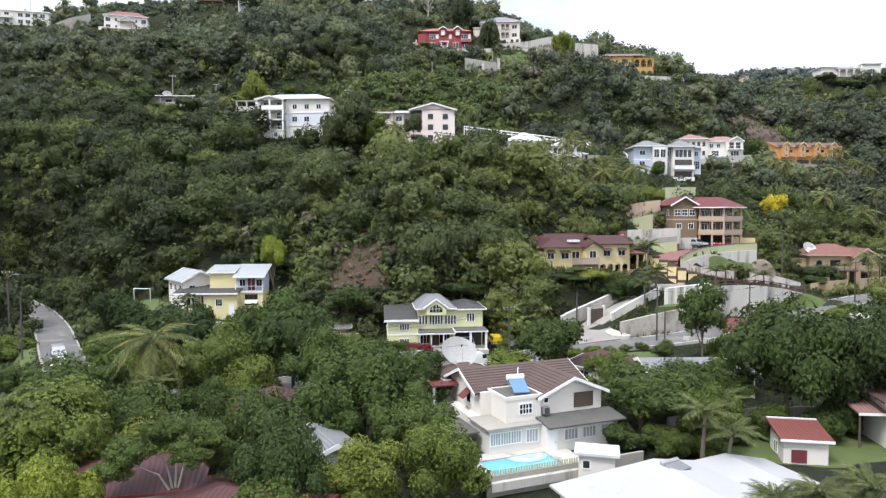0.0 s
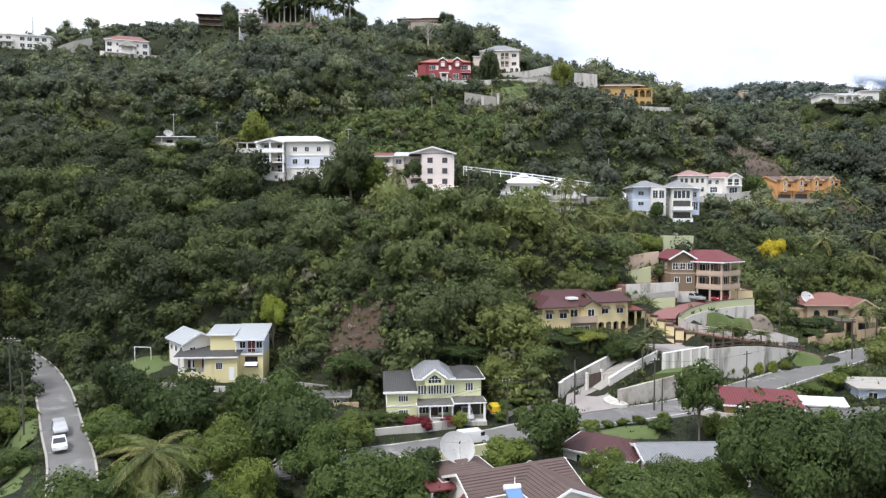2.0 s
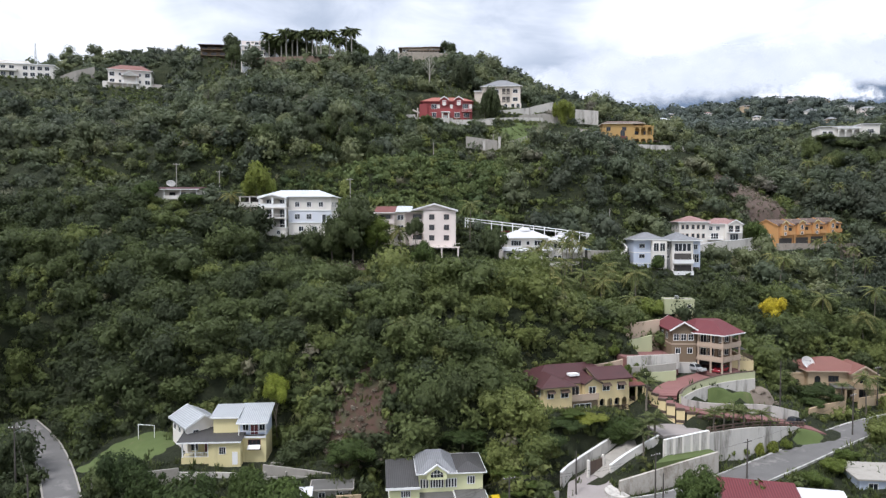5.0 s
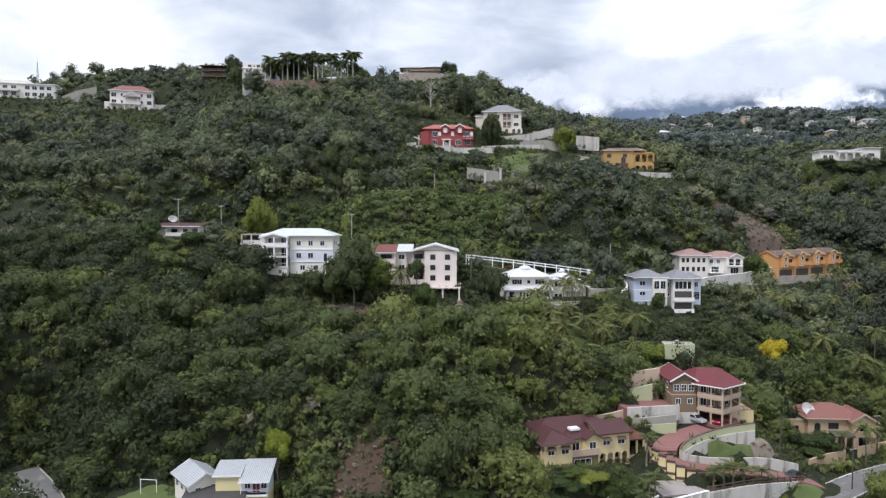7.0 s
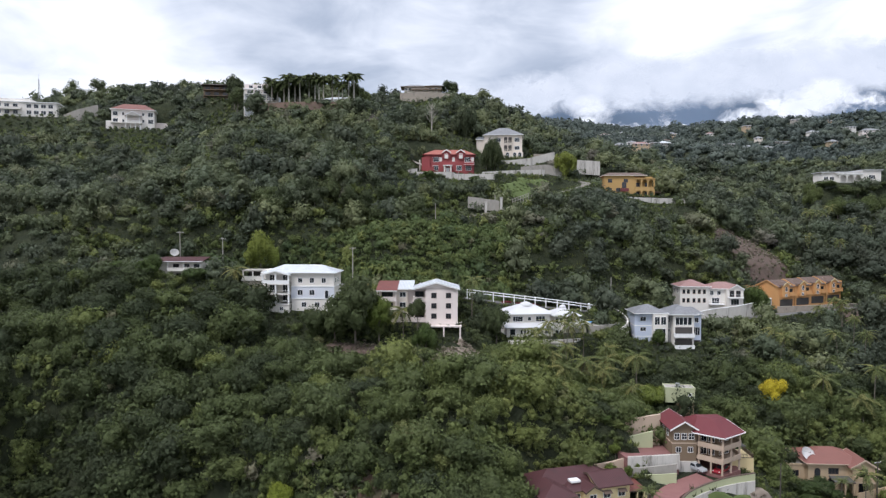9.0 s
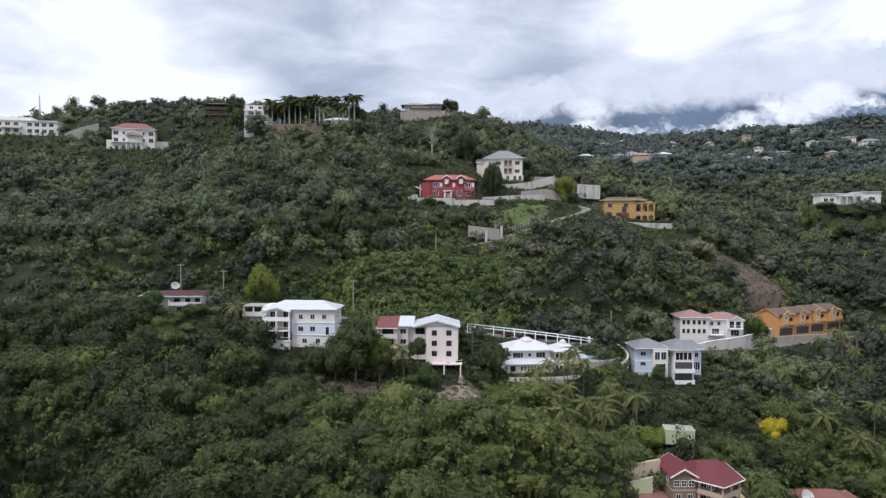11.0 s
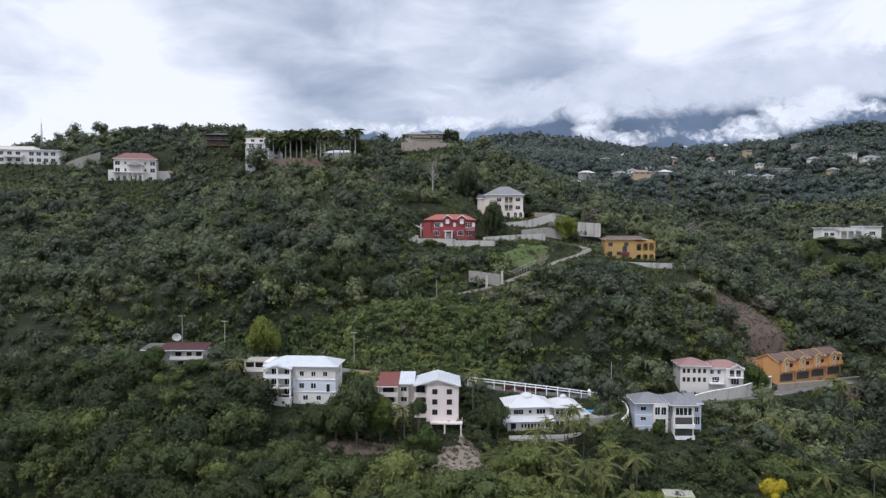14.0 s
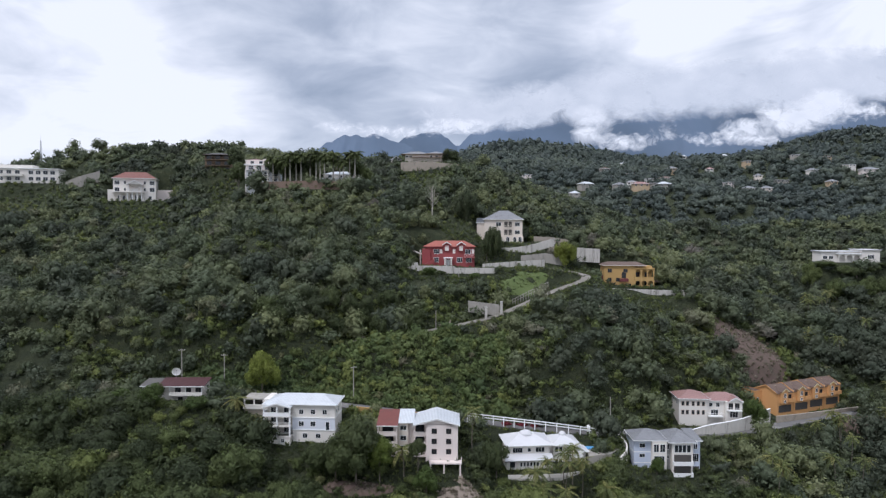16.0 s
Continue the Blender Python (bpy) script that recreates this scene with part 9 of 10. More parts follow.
# along the front gardens
for row in ((-7.0, 61.0, 9.2, 5.4, 0.35), (-3.0, 66.5, 7.4, 4.0, 0.25), (0.2, 47.5, 5.6, 3.2, 0.55), (-5.6, 44.0, 5.6, 3.3, 0.75), (-2.6, 53.0, 6.0, 3.4, 0.4), (-11.6, 46.5, 7.4, 3.7, 0.3), (-10.5, 53.5, 7.6, 3.8, 0.3),
            (-28.5, 46.5, 9.8, 5.0, 0.55), (-24.0, 52.5, 7.0, 4.0, 0.35), (-33.5, 57.0, 8.8, 5.0, 0.4), (-17.5, 76.0, 11.0, 5.0, 0.2), (-23.5, 71.0, 9.4, 4.6, 0.5), (-13.0, 70.5, 9.0, 4.2, 0.3),
            (-29.0, 66.0, 8.0, 4.4, 0.45), (-10.5, 41.0, 7.2, 2.8, 0.25), (-9.5, 36.0, 6.0, 2.4, 0.4), (-15.5, 52.0, 7.2, 2.9, 0.35), (27.5, 65.5, 6.6, 3.6, 0.3), (24.0, 58.5, 5.6, 2.8, 0.45), (-37.5, 50.0, 7.4, 3.6, 0.7), (-21.0, 58.5, 6.0, 3.0, 0.3), (-19.5, 64.5, 7.0, 3.6, 0.6), (-36.0, 90.5, 10.6, 6.0, 0.05), (-21.5, 86.0, 10.8, 4.8, 0.42), (-50.5, 101.0, 9.8, 3.6, 0.0), (-45.5, 97.5, 8.2, 3.4, 0.05), (-28.5, 96.5, 7.6, 3.6, 0.25), (-12.0, 87.5, 4.4, 3.2, 0.45),
            (-18.5, 94.0, 3.0, 2.4, 0.5), (-15.5, 106.0, 9.0, 4.2, 0.35), (13.0, 79.5, 8.4, 3.9, 0.2), (19.0, 62.0, 7.2, 5.2, 0.35), (23.5, 64.5, 6.4, 3.6, 0.3), (18.0, 68.5, 6.6, 3.0, 0.5), (24.5, 70.0, 5.4, 3.0, 0.35),
            (34.5, 86.5, 12.2, 3.3, 0.35), (38.8, 85.0, 5.6, 2.6, 0.45), (34.4, 65.0, 13.2, 5.8, 0.1), (41.5, 63.0, 13.0, 5.2, 0.12), (47.5, 66.5, 12.2, 5.0, 0.2), (40.0, 79.0, 8.4, 3.4, 0.3), (45.0, 83.5, 7.0, 3.2, 0.2), (50.0, 84.0, 6.0, 3.2, 0.4), (57.5, 86.5, 5.6, 3.0, 0.3), (55.0, 78.0, 5.0, 4.0, 0.3), (65.0, 88.5, 6.0, 3.4, 0.55), 
            (64.5, 107.0, 5.4, 2.2, 0.6), (59.5, 103.5, 4.6, 2.2, 0.5), (69.0, 111.0, 5.6, 2.0, 0.45), (10.6, 103.0, 5.4, 3.2, 0.5), (7.5, 108.0, 7.0, 3.4, 0.2), (3.2, 110.5, 9.5, 4.2, 0.15), (16.0, 108.0, 9.2, 4.6, 0.1), (20.5, 112.0, 10.5, 4.2, 0.15), (25.5, 113.6, 11.0, 3.0, 0.95), (31.5, 114.0, 10.6, 3.6, 0.25),
            (12.0, 114.5, 12.0, 4.4, 0.2), (33.6, 114.6, 9.8, 2.2, 0.35), (29.2, 113.2, 9.2, 2.4, 0.2), (22.6, 114.4, 9.4, 2.4, 0.4), (79.0, 138.0, 10.4, 4.2, 0.15), (76.5, 135.0, 8.0, 2.8, 0.2), (56.0, 123.0, 10.6, 1.4, 0.1), (-66.5, 88.0, 6.5, 3.6, 0.75), (-72.0, 97.0, 7.5, 4.4, 0.4), (-66.0, 82.0, 6.5, 4.0, 0.6), (-31.0, 101.0, 6.4, 3.0, 0.3)):
    tree(*row)
for row in ((-23.0, 165.0, 53.5, 6.6, 0.1), (-17.0, 165.0, 46.5, 3.6, 0.55), (-28.5, 166.5, 47.0, 4.6, 0.25), (-34.0, 167.0, 44.5, 3.8, 0.2), (-7.2, 164.5, 45.8, 2.2, 0.2), (13.2, 170.5, 43.5, 3.4, 0.05), (11.0, 172.0, 40.5, 3.0, 0.15), (-5.0, 160.5, 40.0, 3.2, 0.3),
            (-55.0, 194.0, 62.5, 5.2, 0.75), (-1.5, 184.5, 47.0, 3.4, 0.35), (98.5, 207.5, 45.5, 3.6, 0.4), (-2.5, 243.5, 83.0, 2.6, 0.2), (10.5, 243.0, 82.0, 2.2, 0.35), (47.5, 264.0, 94.0, 4.2, 0.65), (-6.5, 245.0, 84.5, 3.2, 0.3), (-13.5, 254.0, 87.5, 3.0, 0.1), (58.5, 180.0, 36.0, 2.0, 0.3)):
    tree(*row, mat=leaf_wood if row[4] < 0.3 else None)
for row in ((-82, 311, 132.5, 4.2, 0.1), (-76, 309, 130.5, 3.6, 0.15), (-70, 312, 132.5, 4.4, 0.1), (-64, 311, 130.0, 4.0, 0.2), (-43, 312, 131.0, 4.0, 0.15), (-38, 309, 127.5, 3.4, 0.3), (-100, 316, 131.0, 4.6, 0.1), (-106, 330, 139.0, 4.8, 0.1), (2, 352, 141.0, 4.5, 0.1)):
    tree(*row, leaf_wood)
for row in ((10.0, 144.0, 25.5, 3.2, 0.85), (12.5, 158.0, 33.5, 3.4, 0.9), (46.5, 150.0, 27.5, 3.6, 0.75), (50.5, 153.0, 27.0, 3.2, 0.7), (-81.0, 179.0, 56.0, 3.4, 0.35), (-90.5, 180.0, 54.5, 3.0, 0.3), (-68.5, 178.5, 52.5, 3.4, 0.2)):
    tree(*row)
tree(8.4, 285.0, 116.4, 4.6, -0.15, leaf_wood, stem=0.06, slim=1.6)
tree(19.6, 267.0, 100.4, 3.3, 0.05, leaf_wood, stem=0.06, slim=1.7)
tree(16.2, 266.0, 97.0, 2.3, 0.1, leaf_wood, stem=0.06, slim=2.0)
for row in ((171.5, 297.0, 85.0, 4.6, 0.2), (178.0, 296.0, 82.5, 4.4, 0.35), (184.5, 295.5, 82.0, 4.2, 0.15), (191.0, 296.0, 83.0, 4.0, 0.3), (197.5, 297.0, 83.5, 3.8, 0.2), (166.0, 299.0, 84.0, 4.2, 0.4), (173.0, 291.0, 78.0, 4.4, 0.3), (179.5, 290.0, 77.0, 4.2, 0.2), (186.0, 289.5, 78.0, 4.4, 0.35), (192.5, 290.5, 78.5, 4.2, 0.25), (198.5, 291.5, 79.0, 4.0, 0.3)):
    tree(*row, leaf_wood, stem=0.06, slim=1.3)
tree(82.0, 163.5, 26.6, 3.2, 0.5, leaf_flower)
tree(-23.0, 37.5, 6.8, 2.6, 0.5, leaf_lime, name="shrub")
tree(-26.5, 36.5, 5.6, 2.4, 0.7, leaf_lime, name="shrub")
tree(-30.9, 119.5, 16.8, 2.6, 0.5, leaf_lime, stem=0.55)
for row in ((-4.0, 93.6, 2.2, 1.7), (1.0, 94.6, 1.9, 1.3), (-2.2, 92.8, 1.9, 1.2), (17.5, 190.2, 39.0, 1.8), (22.0, 191.0, 38.8, 1.8), (26.0, 191.4, 38.6, 1.5)):
    tree(*row, 0.5, leaf_crimson, name="shrub")
# clipped hedges and bushes
for row in ((9.5, 98.6, 2.9, 1.3, 0.4), (11.4, 99.4, 3.0, 1.4, 0.45), (13.4, 100.2, 3.2, 1.4, 0.4), (15.4, 101.0, 3.4, 1.4, 0.45), (9.2, 96.6, 2.2, 1.3, 0.5), (16.4, 100.0, 2.8, 1.1, 0.6), (12.0, 97.8, 2.2, 1.2, 0.5), (-6.2, 95.6, 2.2, 1.6, 0.4), (-9.0, 94.8, 2.6, 1.8, 0.35),
            (2.6, 94.4, 2.4, 1.3, 0.8), (-12.0, 93.4, 2.8, 2.0, 0.4), (45.0, 101.8, 4.0, 1.6, 0.5), (50.0, 113.2, 5.0, 1.0, 0.7), (53.0, 114.2, 5.2, 1.0, 0.7), (56.0, 115.0, 5.2, 1.0, 0.75), (59.0, 116.2, 5.2, 1.1, 0.7), (62.0, 117.4, 5.2, 1.1, 0.65), (17.6, 90.2, 2.2, 1.6, 0.5), (16.0, 58.5, 1.6, 2.0, 0.3), (20.0, 57.8, 1.8, 2.2, 0.4), (23.6, 56.6, 1.4, 1.8, 0.5), (27.4, 60.6, 1.6, 1.8, 0.4), (13.4, 61.0, 1.8, 1.8, 0.25), (31.5, 62.0, 2.6, 2.4, 0.3), (35.5, 60.5, 2.2, 2.0, 0.2), (38.0, 63.0, 3.0, 2.4, 0.35), (21.0, 91.5, 2.0, 1.5, 0.55), (-2.5, 76.5, 2.4, 1.2, 0.5), (36.4, 129.4, 16.4, 1.0, 0.4), (38.6, 130.4, 16.4, 0.6, 0.5), (38.5, 91.0, 3.6, 1.8, 0.5), (20.6, 88.6, 1.8, 1.3, 0.35), (23.6, 92.0, 2.0, 1.0, 0.5), (26.0, 92.7, 2.1, 1.0, 0.45), (28.4, 93.3, 2.2, 1.0, 0.5), (30.6, 90.6, 2.6, 1.6, 0.3), (32.4, 94.0, 2.6, 1.1, 0.55)):
    tree(*row, name="shrub")
for row in ((30.0, 129.8, 15.6, 1.6, 0.3), (33.4, 130.6, 16.6, 1.3, 0.5), (31.6, 133.4, 18.6, 1.5, 0.25), (35.2, 134.4, 19.4, 1.2, 0.55), (28.2, 132.6, 17.6, 1.8, 0.2), (33.0, 137.4, 22.4, 2.0, 0.35), (37.0, 139.8, 24.2, 1.8, 0.3), (41.5, 140.6, 25.2, 1.7, 0.2), (36.0, 127.4, 14.2, 1.0, 0.6)):
    tree(*row, name="shrub")
# greyish trees in thin leaf on the western slope
dry_rng = random.Random(5)
for k in range(16):
    qx, qy = -92 + 62 * dry_rng.random(), 186 + 50 * dry_rng.random()
    if off_built(np.array([qx]), np.array([qy]), 3.0)[0] and not creeper_bank(np.array([qx]), np.array([qy]))[0]:
        tree(qx, qy, land(qx, qy) + dry_rng.uniform(5.0, 7.5), dry_rng.uniform(2.4, 3.6), 0.9, leaf_scrub, stem=0.12)
# dark trees above the hill road
for k in range(17):
    qx = -62 + 3.3 * k + random.uniform(-1, 1)
    qy = 213.5 + 0.16 * (qx + 30) + (5.0 if k % 2 else 0.5) + random.uniform(-0.8, 0.8)
    tree(qx, qy, land(qx, qy) + random.uniform(7.5, 10.5), random.uniform(3.2, 4.4), random.uniform(0.02, 0.2), leaf_wood, stem=0.1)
for row in ((-61.8, 95.5, 8.6, 0.9), (-60.4, 92.6, 6.8, 0.7)):
    c = tree(*row, 0.0, leaf_wood, stem=0.02)
    tagged(c, "slim dark columnar cypress beside the lane", "tree")
# gardens between the houses fill up with trees
gxs, gys = jittered(-78, 78, 30, 104, 7.4)
fill = free_of(gxs, gys, 3.4) & (np.abs(gxs) < 8 + 0.72 * gys)
KEEP_OPEN = ((62, 106, 13, 8), (25, 90, 8, 4), (6, 57, 14, 11), (19, 45, 16, 9), (33, 55, 12, 8), (-1, 76, 9, 8), (-21, 103, 10, 7), (13, 98, 7, 5), (-2, 95, 13, 5), (27, 62, 9, 5), (30, 80, 9, 8), (20, 81, 8, 7), (52, 96, 16, 8), (56, 85, 13, 7), (72, 104, 9, 7), (-57, 110, 12, 13), (28, 104, 14, 9), (42, 101, 10, 8), (-40, 108, 13, 6), (-20, 44, 9, 6), (0, 30, 90, 7))
for x, y in zip(gxs[fill], gys[fill]):
    if any(abs(x - a) < c and abs(y - b3) < d for a, b3, c, d in KEEP_OPEN):
        continue
    r = random.uniform(2.4, 4.0)
    tree(float(x), float(y), land(x, y) + r * random.uniform(1.3, 1.9), r, random.uniform(0.0, 0.85))

# ---- palms ----
def frond_mesh(name, length, leaflet, droop, mat, tone, pairs=15, width=0.07):
    """A feather frond: an arching midrib and pairs of leaflets that hang from it."""
    V, Q = [], []
    r = random.Random(int(length * 100 + tone * 10))
    def rib(s):
        return np.array((length * (s - 0.12 * s * s), 0, length * (0.42 * s - (0.42 + droop) * s * s)))
    for i in range(8):
        a, b = rib(i / 8), rib((i + 1) / 8)
        w0, w1 = 0.05 * (1 - i / 9), 0.05 * (1 - (i + 1) / 9)
        n = len(V)
        V += [a + (0, -w0, 0), a + (0, w0, 0), b + (0, w1, 0), b + (0, -w1, 0)]
        Q.append((n, n + 1, n + 2, n + 3))
    for i in range(pairs):
        s = 0.14 + 0.86 * i / (pairs - 1)
        p, q = rib(s), rib(min(s + 0.05, 1.0))
        d = (q - p) / (np.linalg.norm(q - p) + 1e-6)
        ln = leaflet * math.sin(math.pi * min(0.12 + 0.86 * s, 0.97)) ** 0.6 * r.uniform(0.85, 1.1)
        for side in (-1, 1):
            tip = p + d * ln * 0.45 + np.array((0, side * ln * 0.72, -ln * (0.42 + 0.3 * r.random())))
            n = len(V)
            mid = (p + tip) / 2 + np.array((0, 0, 0.06 * ln))
            V += [p, mid + d * width, tip, mid - d * width]
            Q.append((n, n + 1, n + 2, n + 3))
    return mesh_np(name, np.array(V), np.zeros((0, 3), int), np.array(Q), [mat], np.full(len(V), tone))


FRONDS = {
    "coconut": [frond_mesh("frond", 4.6, 1.15, 0.78, leaf_palm, t, 22, 0.115) for t in (0.4, 0.6, 0.8)],
    "royal": [frond_mesh("frond", 3.4, 1.25, 0.62, leaf_palm, t, 18, 0.2) for t in (0.1, 0.2, 0.3)],
    "areca": [frond_mesh("frond", 2.3, 0.6, 0.6, leaf_palm, t, 18, 0.075) for t in (0.3, 0.4, 0.5)],
}
DRY = frond_mesh("frond", 3.6, 0.7, 0.9, leaf_dry, 0.5, 14, 0.06)


def palm(x, y, top, kind="coconut", count=18, size=1.0, lean=0.6, z=None, label="tall coconut palm with arching green fronds", dry=2):
    z = land(x, y) if z is None else z
    ob = thing("palm", x, y, z, random.uniform(0, 360), label, "palm")
    hgt = max(top - z, 1.0)
    bm = bmesh.new()
    path = [(lean * (s * s), 0.15 * math.sin(3 * s), -0.3 + (hgt + 0.3) * s) for s in (0, 0.15, 0.4, 0.7, 1.0)]
    base = 0.32 if kind == "royal" else 0.2
    tube(bm, path, [base * 1.2 * size, base * 0.85 * size, base * 0.75 * size, base * 0.65 * size, base * 0.6 * size], 8)
    part("trunk", bm, pale_bark if kind == "royal" else bark, ob)
    for i in range(count):
        a = i * 137.5 + random.uniform(-12, 12)
        up = (78 - 115 * (i / count) if kind == "coconut" else 84 - 52 * (i / count) if kind == "areca" else 62 - 85 * (i / count)) + random.uniform(-6, 6)
        f = part_of("frond", random.choice(FRONDS[kind]), ob, m=pose(path[-1][0], path[-1][1], hgt, 0, -up * 0.75, a) @ Matrix.Scale(size * random.uniform(0.88, 1.1), 4))
    for i in range(dry if kind == "coconut" else 0):
        part_of("frond", DRY, ob, "dry brown hanging frond", m=pose(path[-1][0], path[-1][1], hgt - 0.1, 0, 38, i * 120 + random.uniform(0, 90)) @ Matrix.Scale(size, 4))
    return ob


palm(-25.7, 58.8, 8.6, count=22, size=0.9, label="large coconut palm with long drooping fronds")
palm(-15.5, 79.5, 6.4, count=16, size=0.75)
for row in ((27.9, 150, 30.8), (21.1, 152, 30.6), (34.8, 146, 26.0), (31.0, 147, 25.5), (24.5, 154.5, 33.0), (36.5, 152, 30.0), (29.5, 158, 34.5), (18.0, 157.5, 34.0), (33.3, 171, 41.0), (7.0, 176.5, 49.0), (103.0, 160, 21.0), (112, 170, 26.5), (96, 166, 25), (14.5, 149, 29.5), (17.0, 146, 26.5), (26.0, 146, 26.5), (23.0, 160, 34.0), (38.5, 158, 31.0), (11.5, 153, 31.5), (31.5, 153.5, 32.0), (43.0, 150, 26.5), (47, 160, 31.5), (-58.0, 178, 51.5), (-11.0, 166.5, 42.0), (22.0, 165, 37.0), (40.0, 164, 33.0)):
    palm(*row, count=15, size=random.uniform(0.75, 1.0), lean=random.uniform(0.2, 1.4))
palm(88.5, 136.0, 11.5, count=14, size=0.75, label="slender palm with a white-washed trunk")
for row in ((37.3, 119.5, 14.6), (36.0, 111.0, 10.8), (33.5, 108.6, 8.6), (34.8, 110.4, 9.8), (47.5, 114.0, 10.4), (49.5, 115.0, 10.6), (51.5, 115.2, 10.8), (53.8, 116.0, 10.0), (57.5, 117.5, 9.4), (21.5, 53.6, 3.6), (23.2, 52.2, 2.2), (84.0, 137.5, 9.5), (92.0, 141.0, 9.0), (-29.5, 45.5, 6.5), (-24.5, 55.5, 5.5), (26.0, 60.5, 2.6)):
    palm(*row, "areca", 12, random.uniform(0.9, 1.2), 0.2, label="small feathery garden palm")
for k in range(15):
    palm(20.0 + 1.25 * (k % 5) + random.uniform(-0.4, 0.4), 35.5 + 1.3 * (k // 5) + random.uniform(-0.4, 0.4), 3.4 + random.uniform(-1.2, 0.8), "areca", 16, 0.85, 0.4, label="clump palm with yellow-green feathery fronds")
for k in range(15):
    palm(-81 + 2.75 * k + random.uniform(-0.6, 0.6), 305.5 + random.uniform(-1.5, 2.5), 130.0 + random.uniform(-1.6, 2.4), "royal", 20, random.uniform(1.1, 1.45), 0.1, 118.0, "tall royal palm with a smooth grey trunk")
# coconut palms scattered over the eastern spur and below the white villa
spur = random.Random(23)
for cx, cy, rx, ry, number in ((128, 205, 22, 14, 7), (150, 262, 20, 20, 9), (128, 186, 20, 10, 6), (38, 166, 14, 5, 4), (100, 178, 10, 8, 3)):
    for k in range(number):
        qx, qy = cx + spur.uniform(-rx, rx), cy + spur.uniform(-ry, ry)
        if not off_built(np.array([qx]), np.array([qy]), 2.0)[0]:
            continue
        palm(qx, qy, land(qx, qy) + spur.uniform(8.0, 11.0), count=14, size=spur.uniform(0.6, 0.8), lean=spur.uniform(0.2, 1.2), dry=1, label="coconut palm rising out of the hillside scrub")


# ---- vehicles, poles and wires ----
def wheel_meshes():
    bm = bmesh.new()
    tube(bm, [(0, -0.1, 0), (0, -0.08, 0), (0, 0.08, 0), (0, 0.1, 0)], [0.28, 0.32, 0.32, 0.28], 16)
    ty = bpy.data.meshes.new("tyre")
    bm.to_mesh(ty)
    bm.free()
    ty.materials.append(roof_flat)
    bm = bmesh.new()
    tube(bm, [(0, -0.105, 0), (0, 0.105, 0)], [0.19, 0.19], 12)
    ri = bpy.data.meshes.new("rim")
    bm.to_mesh(ri)
    bm.free()
    ri.materials.append(steel)
    return ty, ri


TYRE, RIM = wheel_meshes()
lamp_glass = surface("lamp_lens", (0.55, 0.55, 0.52), (0.7, 0.7, 0.66), scale=4, rough=0.2)
tail_glass = surface("tail_lens", (0.35, 0.02, 0.02), (0.45, 0.03, 0.03), scale=4, rough=0.2)


def paint(name, c):
    m, t, b = material(name, 0.25)
    p = place_of(t)
    t.links.new(mix_node(t, noise_node(t, p, 3.0, 4.0), tuple(v * 0.88 for v in c), c), b.inputs["Base Color"])
    b.inputs["Coat Weight"].default_value = 0.5
    return m


